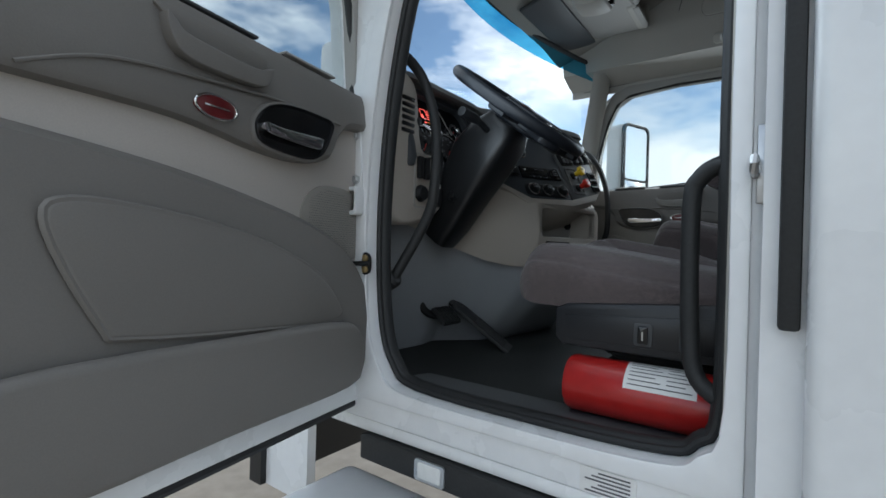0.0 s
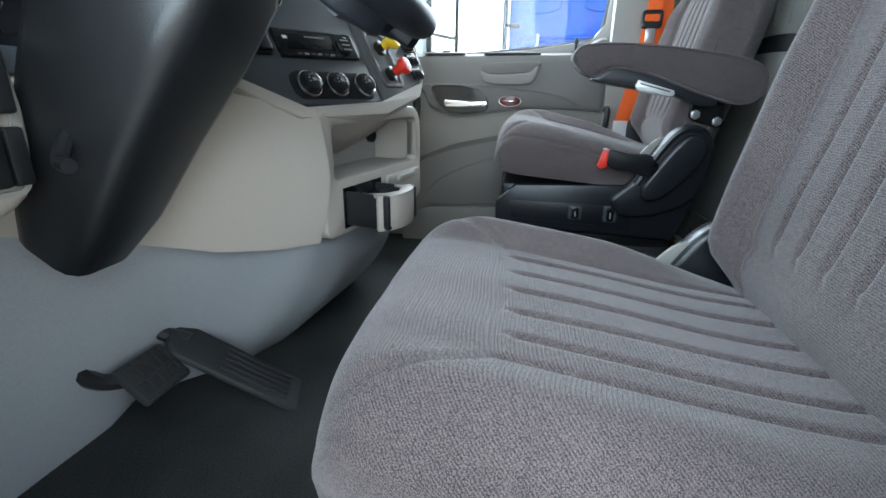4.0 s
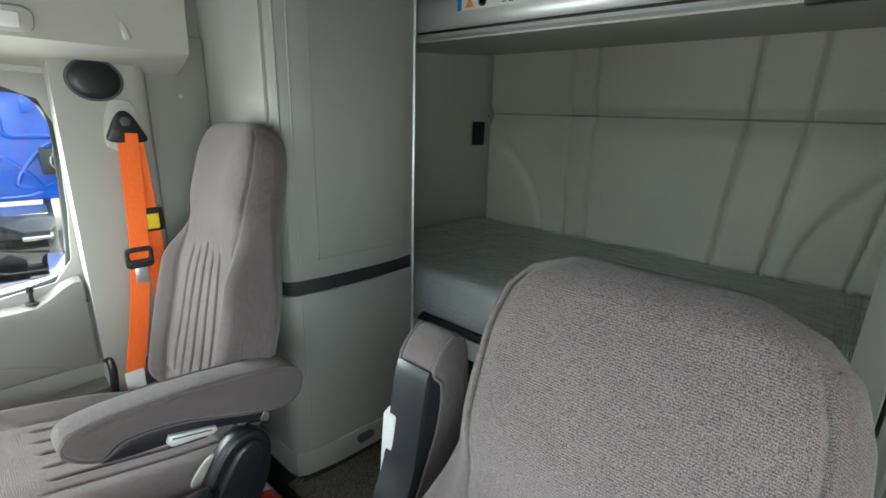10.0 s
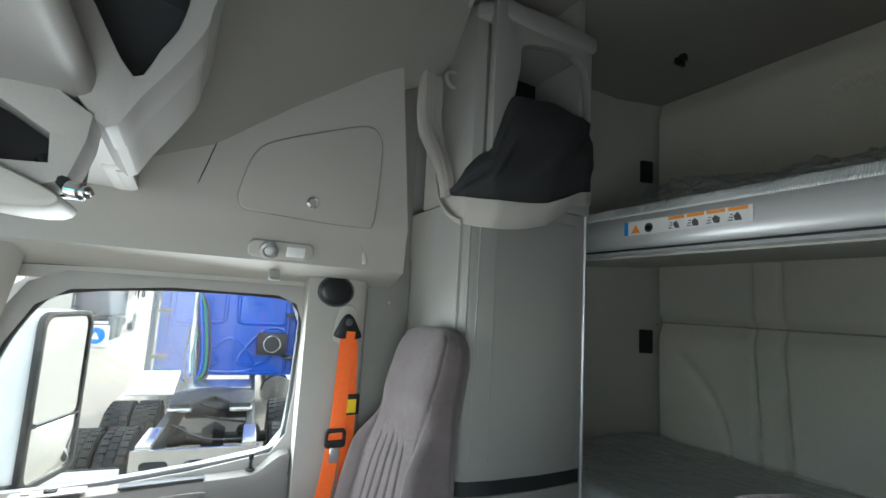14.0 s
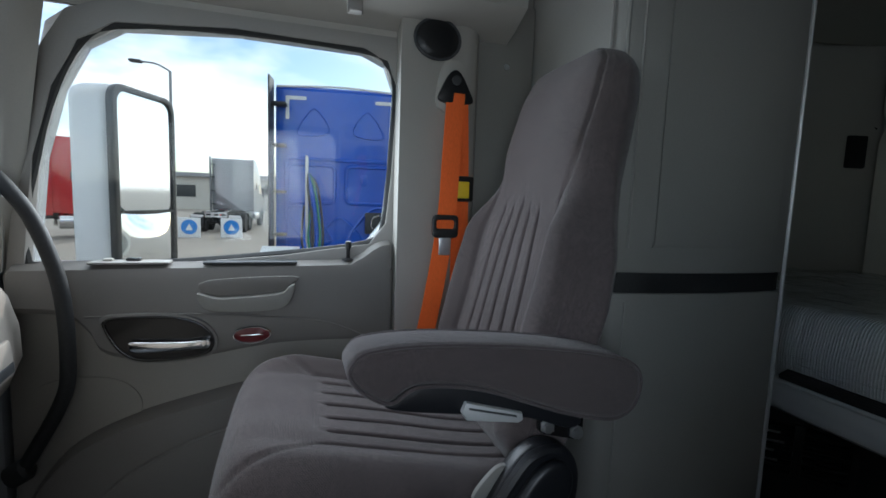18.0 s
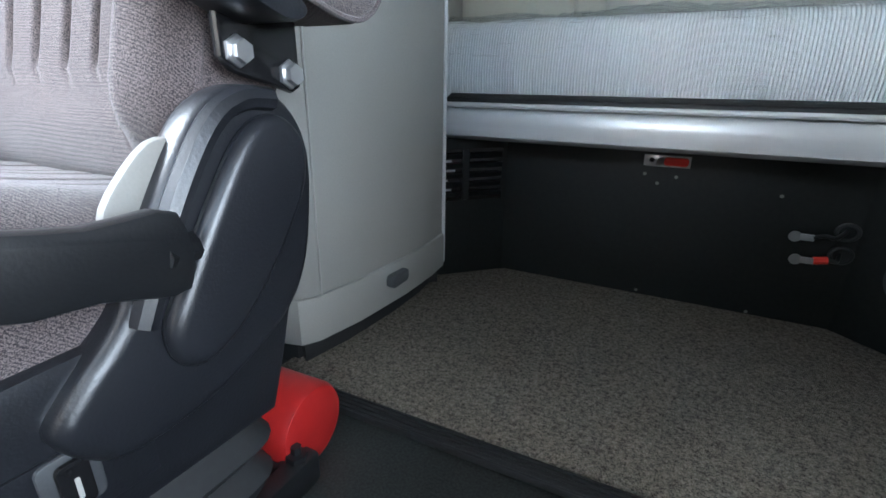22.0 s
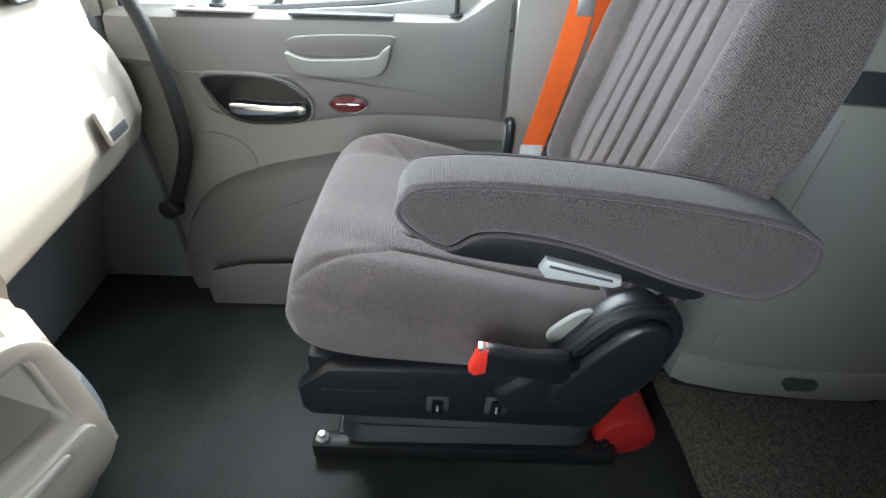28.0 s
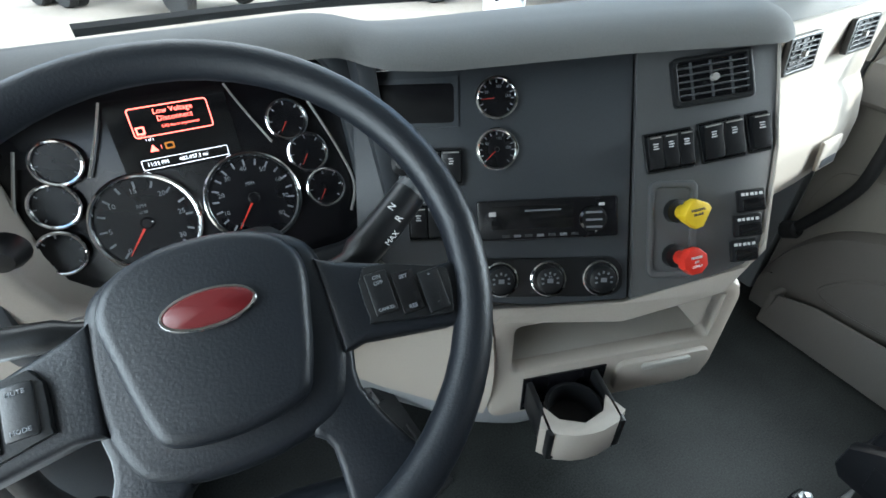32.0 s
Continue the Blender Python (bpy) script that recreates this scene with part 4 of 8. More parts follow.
PDOOR = Matrix(((0, 1, 0, 0.858), (-1, 0, 0, 0.95), (0, 0, 1, 0), (0, 0, 0, 1)))
door("door_1", PDOOR, "closed grey passenger door with a chrome handle and red badge", False)
DD = Vector((-0.985, -0.17, 0)).normalized()
DN = Vector((DD.y, -DD.x, 0))
HINGE = Vector((-0.955, 0.90, 0.04)) - DD * 0.093
DDOOR = Matrix(((DD.x, DN.x, 0, HINGE.x), (DD.y, DN.y, 0, HINGE.y), (0, 0, 1, HINGE.z), (0, 0, 0, 1)))
door("door_2", DDOOR, "driver door standing wide open, taupe and pale trim, red badge", True)

# cab side round the open doorway, with its black seal and sill
DOORWAY = [(0.065, 0.12), (0.10, 0.035), (0.16, 0.008), (0.40, 0.0), (0.72, 0.006), (0.80, 0.05), (0.845, 0.16), (0.862, 0.40), (0.845, 0.70), (0.79, 0.99), (0.71, 1.20), (0.60, 1.28), (0.40, 1.30), (0.16, 1.30), (0.09, 1.27), (0.062, 1.18), (0.064, 0.60)]
dl = smooth_loop(DOORWAY, 4)
cab = thing("cab_side", (-0.93, 0.5, 0.0), "white painted cab side round the open driver doorway", "cab body", kind="structure")
part("door_frame", ring([(0.02, -0.085), (1.00, -0.085), (1.02, 0.55), (0.93, 1.10), (0.80, 1.36), (0.02, 1.40)], dl, "x", -0.945, -0.885, 96, 0.006), WHITE, cab, "white painted door frame")
part("frame_flange", ring([(0.035, -0.03), (0.90, -0.03), (0.90, 0.75), (0.80, 1.12), (0.72, 1.33), (0.035, 1.33)], dl, "x", -0.955, -0.944, 96, 0.004), WHITE, cab)
part("door_seal", tube([(-0.888, a, b) for a, b in dl], 0.022, 10, closed=True, n=1), RUBBER, cab, "black rubber door seal")
part("seal_fold", tube([(-0.908, a * 0.985 + 0.007, b * 0.99 + 0.007) for a, b in dl], 0.008, 8, closed=True, n=1), RUBBER, cab)
part("lower_sill", rbox(-0.94, -0.89, 0.02, 1.02, -0.12, -0.086, 0.01), WHITE, cab)
part("rocker_strip", rbox(-0.955, -0.90, 0.10, 0.86, -0.185, -0.122, 0.006), RUBBER, cab, "black step strip")
lamp = part("step_lamp", prism(rrect(0.60, 0.665, -0.172, -0.135, 0.006), "x", -0.962, -0.955, 0.002), PAPER, cab, "clear step lamp")
part("lamp_rim", ring(rrect(0.59, 0.675, -0.178, -0.129, 0.008), rrect(0.602, 0.663, -0.170, -0.137, 0.006), "x", -0.960, -0.9551, 40), ZINC, lamp)
part("step_tank", rbox(-1.30, -0.90, 0.25, 0.95, -0.40, -0.235, 0.03, 3), WHITE, cab, "white step box below the door")
part("hinge_pillar", rbox(-0.93, -0.86, 1.0, 1.10, -0.1, 0.95, 0.02), WHITE, cab)
chk = part("check_plate", prism(smooth_loop([(0.835, 0.30), (0.842, 0.29), (0.860, 0.288), (0.866, 0.315), (0.860, 0.342), (0.842, 0.340), (0.835, 0.325)], 3), "x", -0.962, -0.955, 0.002), BLACK, cab, "black door check plate")
for z in (0.300, 0.329):
    part("bolt", lathe([(0.009, 0), (0.009, 0.005), (0.006, 0.007), (0, 0.007)], pose(-0.962, 0.850, z, 0, -90, 0), 8), BRASS, chk, "brassy bolt head")
part("check_strap", tube([(-0.960, 0.838, 0.315), (-0.968, 0.86, 0.315), (-0.978, 0.92, 0.312), (-1.0, 0.95, 0.31)], 0.006, 8), BLACK, chk)
for z0, z1, bz in ((0.505, 0.66, (0.532, 0.645)), (0.07, 0.14, (0.119,))):
    hg = part("hinge_plate", prism([(0.872, z0), (0.93, z0), (0.93, z1), (0.885, z1)], "x", -0.961, -0.955, 0.002), WHITE, cab, "white painted hinge plate")
    for z in bz:
        part("hinge_bolt", lathe([(0.013, 0), (0.013, 0.003), (0.009, 0.004), (0.009, 0.010), (0, 0.011)], pose(-0.961, 0.893 + 0.05 * (z - 0.53), z, 0, -90, 0), 6), ZINC, hg)
for z in (0.475, 0.187):
    part("hinge_loop", ring(rrect(0.868, 0.915, z - 0.036, z + 0.036, 0.010), rrect(0.877, 0.906, z - 0.025, z + 0.025, 0.006), "x", -0.985, -0.955, 40, 0.003), WHITE, cab, "white hinge loop")
lbl = part("rating_label", rbox(-0.9475, -0.9455, 0.19, 0.29, -0.082, -0.035), PAPER, cab, "small white data label")
for k in range(6):
    part("print_line", rbox(-0.9485, -0.9474, 0.20, 0.28 - 0.012 * (k % 3), -0.078 + 0.007 * k, -0.0755 + 0.007 * k), INK, lbl)
st = part("striker", tube([(-0.945, 0.032, 0.485), (-0.985, 0.032, 0.485), (-0.985, 0.032, 0.505), (-0.945, 0.032, 0.505)], 0.006, 8, n=2), ZINC, cab, "steel door striker")
part("striker_plate", rbox(-0.952, -0.945, 0.012, 0.03, 0.44, 0.56, 0.002), ZINC, st)
part("sill_plate", prism([(-0.885, 0.05), (-0.752, 0.08), (-0.752, 0.795), (-0.79, 0.812), (-0.835, 0.812), (-0.885, 0.755)], "z", -0.012, 0.006, 0.004), mat("grained_sill_plate", (0.085, 0.089, 0.094), 0.6, vary=0.2, grain=300, bump=0.35, coarse=9), cab, "grey grained kick plate on the sill")
for y in (0.20, 0.50, 0.74):
    part("sill_screw", lathe([(0.006, 0), (0.005, 0.002), (0, 0.002)], pose(-0.85, y, 0.006), 8), BLACK, cab)
# sleeper side wall outside, with the black gap strip
slp = thing("sleeper_side", (-1.0, -0.6, 0.0), "white painted sleeper side panel outside", "sleeper body", kind="structure")
part("side_panel", rbox(-1.03, -0.985, -2.0, -0.032, -0.35, 2.6, 0.02, 3), WHITE, slp)
part("gap_strip", rbox(-1.012, -0.95, -0.026, 0.0, 0.258, 1.8, 0.006), RUBBER, slp, "black rubber gap strip")
part("gap_jamb", rbox(-0.975, -0.94, -0.03, 0.02, -0.35, 1.9, 0.01), WHITE, slp)
hb = thing("entry_rail", (-0.80, 0.1, 0.16), "black bent entry rail inside the open doorway", "grab bar")
part("bar", tube([(-0.90, 0.03, 0.522), (-0.88, 0.085, 0.515), (-0.872, 0.115, 0.495), (-0.87, 0.128, 0.45), (-0.87, 0.126, 0.23), (-0.875, 0.110, 0.14), (-0.895, 0.05, 0.105)], 0.0155, 12), RUBBER, hb)
for p in ((-0.905, 0.028, 0.522), (-0.905, 0.042, 0.10)):
    part("foot", lathe([(0.027, -0.012), (0.027, 0.006), (0.019, 0.014), (0, 0.014)], pose(p[0], p[1], p[2], 0, 40, 0), 16), RUBBER, hb, "black mounting foot")
# plain outer walls closing the cab
solo("wall_cab_front", rbox(-0.95, 0.95, 1.30, 1.36, -0.4, 0.70), BLACK, "black firewall in front of the pedals", "wall", kind="structure")
solo("cowl", surf(lambda u, v: ((-0.86 + 1.72 * u) * (1 - 0.06 * v), 1.185 - 0.24 * (2 * u - 1) ** 2 + (0.20 + 0.20 * (2 * u - 1) ** 2) * v, 0.822 - 0.075 * v), 20, 5, thick=0.02), GREY_DARK, "black plastic cowl below the windscreen", "cowl", kind="structure")
solo("bonnet", surf(lambda u, v: (-0.78 + 1.56 * u, 1.40 + 1.45 * v, 0.735 - 0.46 * v - 0.22 * abs(2 * u - 1) ** 3), 16, 10, thick=0.03), WHITE, "white bonnet ahead of the windscreen", "bonnet", kind="structure")
solo("roof_skin", surf(lambda u, v: (-1.05 + 2.1 * u, -1.95 + 3.05 * v, 2.56 - 0.85 * smooth01((v - 0.55) / 0.45)), 8, 20, thick=0.02), WHITE, "white painted cab roof", "roof", kind="structure")
solo("wall_cab_side", rbox(0.958, 0.985, -0.32, 0.02, -0.4, 2.3), WHITE, "white cab side behind the passenger door", "wall", kind="structure")
solo("wall_cab_side", rbox(0.90, 0.985, 0.93, 1.38, -0.4, 0.80), WHITE, "white cab side ahead of the passenger door", "wall", kind="structure")
solo("wall_cab_side", rbox(-0.93, -0.90, 1.10, 1.38, -0.4, 0.80), WHITE, "white cab side ahead of the driver door", "wall", kind="structure")
solo("wall_cab_side", rbox(-0.985, -0.89, -0.32, 0.02, -0.4, 2.3), WHITE, "white cab side behind the driver door", "wall", kind="structure")

# ---- sleeper furniture ----
FACE = [(0.905, -0.318), (0.545, -0.318), (0.508, -0.328), (0.490, -0.352), (0.470, -0.45), (0.456, -0.60), (0.455, -0.72), (0.462, -0.790), (0.480, -0.803), (0.975, -0.803)]


def face(grow=0.0):
    return [(x - grow * (1 if i in (2, 3, 4, 5, 6, 7) else 0), y + (grow if i < 3 else 0)) for i, (x, y) in enumerate(FACE)] + [(0.975, -0.33), (0.905, -0.33)]


for sx in (1, -1):
    F = pose(0 if sx > 0 else -0.27, 0, 0) @ Matrix.Diagonal((sx, 1, 1, 1))
    FL = pose(0 if sx > 0 else -0.105, 0, 0) @ Matrix.Diagonal((sx, 1, 1, 1))
    tw = thing("tower_cabinet", (sx * 0.7, -0.55, 0.0), "tall grey curved tower cabinet with a black band round it", "cabinet", "tower cabinets")
    part("plinth", prism(face(-0.035), "z", 0.0, 0.085), RUBBER, tw, "dark recessed plinth", m=FL.copy())
    low = part("lower_body", prism(face(), "z", 0.078, 0.700, 0.004), TOWER, tw, m=FL.copy())
    part("kick_panel", prism(face(0.006), "z", 0.068, 0.158, 0.006), TOWER, tw, m=FL.copy())
    lt = part("latch", prism(rrect(-0.592, -0.528, 0.110, 0.138, 0.010), "x", 0.440, 0.47, 0.003), GREY_DARK, low, "dark recessed push latch", m=FL.copy())
    part("band", prism(face(-0.008), "z", 0.699, 0.746), RUBBER, tw, "black rubber band", m=F.copy())
    up = part("upper_body", prism(face(), "z", 0.745, 1.598, 0.004), TOWER, tw, m=F.copy())
    part("corner_bead", tube([(0.528, -0.317, 0.77), (0.528, -0.317, 1.59)], 0.003, 6), GREY, up, m=F.copy())
    part("corner_bead", tube([(0.500, -0.337, 0.77), (0.500, -0.337, 1.59)], 0.0045, 6), TOWER, up, m=F.copy())
    part("door_edge", tube([(0.4855, -0.365, 0.80), (0.4845, -0.367, 1.57)], 0.003, 6), GREY, up, m=F.copy())
    part("corner_bead", tube([(0.4855, -0.365, 0.10), (0.4845, -0.367, 0.68)], 0.002, 6), GREY, low, m=FL.copy())
    # raised door skin on the aisle face
    rows = []
    for z, e in ((0.80, 0.0), (0.812, 0.008), (1.55, 0.008), (1.562, 0.0)):
        rows.append([(x - e, y, z) for x, y in smooth_loop([(0.476, -0.42), (0.462, -0.55), (0.4555, -0.66), (0.458, -0.745)], 5, closed=False)])
    part("door_skin", grid(rows, thick=0.002), TOWER, up, m=F.copy(), angle=50)
    part("metal_edge", tube([(0.4605, -0.795, 0.08), (0.4605, -0.795, 1.60)], 0.005, 6), SILVER, tw, m=F.copy())
    # upper open bin
    part("bin_front", prism([(0.80, -0.318), (0.545, -0.318), (0.505, -0.335), (0.492, -0.365), (0.50, -0.385), (0.80, -0.385)], "z", 1.60, 2.27, 0.005), TOWER, tw, m=F.copy())
    part("bin_surround", ring([(-0.37, 1.60), (-0.80, 1.60), (-0.80, 2.22), (-0.74, 2.275), (-0.37, 2.285)], smooth_loop([(-0.50, 2.15), (-0.77, 2.15), (-0.785, 1.75), (-0.72, 1.63), (-0.55, 1.62), (-0.44, 1.66), (-0.43, 1.80), (-0.47, 2.05)], 4), "x", 0.448, 0.482, 70, 0.006), TOWER, tw, m=F.copy())
    part("bin_cap", prism([(0.80, -0.318), (0.50, -0.33), (0.44, -0.42), (0.425, -0.60), (0.435, -0.81), (0.80, -0.81)], "z", 2.205, 2.285, 0.025, 3), TOWER, tw, m=F.copy())
    part("bin_rear", rbox(0.50, 0.97, -0.815, -0.79, 1.60, 2.46), GREY, tw, m=F.copy())
    part("bin_lining", join(rbox(0.75, 0.78, -0.79, -0.385, 1.60, 2.25), rbox(0.49, 0.76, -0.79, -0.385, 1.598, 1.61)), BULKHEAD, tw, "black bin lining", m=F.copy())
    part("hook", tube([(0.60, -0.31, 2.055), (0.60, -0.285, 2.05), (0.60, -0.275, 2.03), (0.60, -0.29, 2.005), (0.60, -0.312, 2.0)], 0.008, 8), TOWER, tw, m=F.copy())

    # sagging storage pouch hung round the front corner of the tower bin
    off, fwd = (0.0, 0.0) if sx > 0 else (0.33, 0.12)
    PLAN = [(0.0, (0.610, -0.312)), (0.18, (0.515, -0.322)), (0.34, (0.462, -0.385)), (0.60, (0.425, -0.56)), (0.85, (0.437, -0.73)), (1.0, (0.455, -0.795))]

    def lip(u):
        return Vector((line([(k, p[0]) for k, p in PLAN], u), line([(k, p[1]) for k, p in PLAN], u), 0))

    def out(u, d):
        return lip(u) + Vector((-0.93 * smooth01(u / 0.4), 0.55 * (1 - smooth01(u / 0.5)), 0)) * d

    def drape(u, v):
        zt = 1.635 + 0.115 * smooth01((u - 0.04) / 0.28) + 0.19 * smooth01((u - 0.30) / 0.12)
        zb = 1.625 - 0.045 * math.sin(math.pi * min(1, 1.25 * u)) + 0.13 * max(0.0, u - 0.55)
        p = out(u, 0.004 + 0.055 * math.sin(math.pi * (0.12 + 0.68 * v)) * math.sin(math.pi * (0.08 + 0.84 * u)) + 0.030 * noise.noise((u * 7 + v * 4, v * 2.5, 2.0)) * math.sin(math.pi * min(1, v + 0.1)))
        return (sx * (p.x + off), p.y + fwd, zt + (zb - zt) * v - fwd + 0.010 * noise.noise((u * 7, v * 2, 5.0)))

    def pouch(u, v):
        zt = 1.628 - 0.045 * math.sin(math.pi * min(1, 1.25 * u)) + 0.13 * max(0.0, u - 0.55)
        zb = 1.600 - 0.095 * math.sin(math.pi * min(1, 0.10 + 1.15 * u)) ** 0.7 + 0.09 * max(0.0, u - 0.6)
        p = out(u, 0.006 + (0.062 - 0.052 * v ** 1.6) * math.sin(math.pi * (0.08 + 0.84 * u)) + 0.006 * noise.noise((u * 5, v * 2, 8.0)))
        return (sx * (p.x + off), p.y + fwd, zt + (zb - zt) * v - fwd)
    CUR = mat("curtain_cloth", (0.36, 0.34, 0.31), 0.9, vary=0.08, grain=300, bump=0.3) if sx == 1 else bpy.data.materials["curtain_cloth"]
    po = thing("storage_pouch", (sx * (0.45 + off), -0.5, 1.5), "slack black cloth pouch with a pale hem on the tower", "pouch", "tower pouches")
    part("black_cloth", surf(drape, 56, 30, thick=0.003), BLACK_CLOTH, po, "slack black cloth", angle=80)
    part("pale_hem", surf(pouch, 48, 10, thick=0.003), CUR, po, "pale grey vinyl hem", angle=80)
    cu = thing("curtain", (sx * 0.68, -0.29, 1.55), "gathered pale grey sleeper curtain tied beside the tower bin", "curtain", "sleeper curtains")
    for k in range(6):
        o = 0.015 * k

        def fold(u, v, k=k, o=o):
            z = 2.165 - (0.545 + 0.02 * math.sin(3 * k)) * v
            w = 0.018 + 0.010 * math.sin(math.pi * v) * (1 + 0.5 * math.sin(5 * k))
            x = 0.715 - 0.6 * o * (1 + 0.2 * math.sin(4 * v + k)) - (0.125 - 0.010 * k) * smooth01((v - 0.45) / 0.55) + 0.008 * noise.noise((k, v * 4, 3))
            a = math.pi * (1.2 * u - 0.1)
            return (sx * (x - w * math.cos(a)) - (0 if sx > 0 else 0.27), -0.309 + (0.016 * k * (1 - 0.75 * smooth01((v - 0.5) / 0.5)) if sx > 0 else 0.0) + 0.75 * w * math.sin(a) + 0.005 * noise.noise((k * 3, v * 6, 1)), z)
        part("fold", surf(fold, 12, 24, thick=0.002), CUR, cu, angle=80)
    part("tie_hem", tube([(sx * x - (0 if sx > 0 else 0.27), y, z) for x, y, z in ((0.70, -0.296, 1.78), (0.655, -0.294, 1.66), (0.61, -0.292, 1.59), (0.56, -0.298, 1.545), (0.51, -0.312, 1.52))], [0.010] * 8 + [0.013] * 20, 8, flat=0.6), CUR, cu)

rail = thing("curtain_rail", (0, -0.30, 2.2), "pale curtain track across the roof", "curtain rail", kind="structure")
for o in (0.0, 0.028):
    part("track", tube([(0.73, -0.306 + o, 2.17), (0.60, -0.306 + o, 2.225), (0.35, -0.306 + o, 2.33), (0.0, -0.306 + o, 2.36), (-0.35, -0.306 + o, 2.33), (-0.60, -0.306 + o, 2.225), (-0.73, -0.306 + o, 2.17)], 0.009, 8), GREY_LIGHT, rail)

# lower bunk
PLASTIC = bpy.data.materials.new("clear_wrap")
PLASTIC.use_nodes = True
pn, plk = PLASTIC.node_tree.nodes, PLASTIC.node_tree.links
pn.remove(pn["Principled BSDF"])
ptr, pgl, pmx, pfr = pn.new("ShaderNodeBsdfTransparent"), pn.new("ShaderNodeBsdfGlossy"), pn.new("ShaderNodeMixShader"), pn.new("ShaderNodeLayerWeight")
pno, pbu = pn.new("ShaderNodeTexNoise"), pn.new("ShaderNodeBump")
pno.inputs["Scale"].default_value, pno.inputs["Detail"].default_value = 24, 7
pbu.inputs["Strength"].default_value, pbu.inputs["Distance"].default_value = 0.9, 0.02
pgl.inputs["Roughness"].default_value = 0.12
ppw, pmu = pn.new("ShaderNodeMath"), pn.new("ShaderNodeMath")
ppw.operation, ppw.inputs[1].default_value = "POWER", 3.0
pmu.operation, pmu.inputs[1].default_value, pmu.inputs[2].default_value = "MULTIPLY_ADD", 0.60, 0.09
ptr.inputs["Color"].default_value = (0.95, 0.975, 0.98, 1)
plk.new(pno.outputs["Fac"], pbu.inputs["Height"])
plk.new(pbu.outputs["Normal"], pgl.inputs["Normal"])
plk.new(pbu.outputs["Normal"], pfr.inputs["Normal"])
plk.new(pfr.outputs["Facing"], ppw.inputs[0])
plk.new(ppw.outputs["Value"], pmu.inputs[0])
plk.new(pmu.outputs["Value"], pmx.inputs["Fac"])
plk.new(ptr.outputs["BSDF"], pmx.inputs[1])
plk.new(pgl.outputs["BSDF"], pmx.inputs[2])
plk.new(pmx.outputs["Shader"], pn["Material Output"].inputs["Surface"])


def slab_skin(x0, x1, y0, y1, z0, z1, lump, seed, seg=90, depth=26, r=0.05, pile=False):
    """A soft mattress skin: front rolls over into the top."""
    def f(u, v):
        x = x0 + (x1 - x0) * u
        if v < 0.22:
            t = v / 0.22
            y, z = y1 + 0.012 * math.sin(math.pi * t), z0 + (z1 - r - z0) * t
        elif v < 0.36:
            a = (v - 0.22) / 0.14 * math.pi / 2
            y, z = y1 - r + r * math.cos(a), z1 - r + r * math.sin(a)
        else:
            y, z = y1 - r + (y0 - y1 + r) * (v - 0.36) / 0.64, z1
        d = lump * noise.noise((x * 5, y * 6 + z * 6, seed)) + 0.4 * lump * noise.noise((x * 17, y * 17 + z * 20, seed))
        d += 0.35 * lump * (1 - abs(noise.noise((x * 34, y * 26 + z * 30, seed + 2)) * 2.4)) if lump > 0.01 else 0.0
        if pile:
            d += 0.035 * math.exp(-((x - 0.28) / 0.10) ** 2) * smooth01((v - 0.2) / 0.1) * (1 + 0.8 * noise.noise((x * 22, y * 22, seed)))
        return (x, y + 0.6 * d, z + d)
    return surf(f, seg, depth)


lb = thing("lower_bunk", (0, -0.9, 0.385), "lower bunk base with a silver front rail and black tread strip", "bunk")
prof = [(-0.905, 0.385), (-0.865, 0.385), (-0.852, 0.395), (-0.848, 0.425), (-0.852, 0.452), (-0.862, 0.462), (-0.905, 0.462)]
part("front_rail", prism(prof, "x", -0.62, 0.558, 0.002), SILVER, lb, "brushed aluminium front rail")
part("rail_bead", tube([(0.50, -0.846, 0.467), (-0.62, -0.846, 0.467)], 0.006, 8), SILVER, lb)
tread = part("tread_strip", prism([(-0.90, 0.468), (-0.852, 0.466), (-0.853, 0.482), (-0.885, 0.494), (-0.90, 0.494)], "x", -0.62, 0.485, 0.002), RUBBER, lb, "ribbed black tread strip")
for k in range(6):
    part("tread_rib", tube([(0.484, -0.8535 - 0.0078 * k, 0.4815 + 0.0027 * k), (-0.618, -0.8535 - 0.0078 * k, 0.4815 + 0.0027 * k)], 0.0022, 5), RUBBER, tread)
part("bunk_board", rbox(-0.97, 0.97, -1.80, -0.90, 0.40, 0.462), GREY, lb)
m1 = solo("mattress", slab_skin(-0.96, 0.96, -1.795, -0.888, 0.464, 0.655, 0.006, 1.0), MATTRESS, "pale ribbed mattress in clear plastic wrap on the lower bunk", "mattress", "bunk mattresses", angle=80)
solo("plastic_wrap", slab_skin(-0.965, 0.965, -1.80, -0.878, 0.464, 0.664, 0.014, 7.0, 240, 80), PLASTIC, "crinkled clear plastic wrap over the lower mattress", "plastic wrap", "mattress wraps", angle=80)

# upper bunk
ub = thing("upper_bunk", (0, -0.92, 1.46), "folding upper bunk with a brushed aluminium front rail and warning labels", "bunk")
prof = [(-1.0, 1.468), (-0.935, 1.468), (-0.922, 1.474), (-0.925, 1.486), (-0.916, 1.492), (-0.908, 1.52), (-0.908, 1.56), (-0.918, 1.595), (-0.935, 1.612), (-1.0, 1.618)]
part("front_rail", prism(prof, "x", -0.90, 0.60, 0.002), SILVER, ub, "rounded brushed aluminium rail")
part("rail_slot", rbox(-0.90, 0.56, -0.9225, -0.905, 1.484, 1.488), RUBBER, ub)
part("end_cap", prism(prof, "x", 0.60, 0.625, 0.006), GREY_DARK, ub)
part("underside", prism([(-1.82, 1.53), (-0.94, 1.462), (-0.94, 1.474), (-1.82, 1.56)], "x", -0.93, 0.93), PANEL, ub, "grey padded underside")
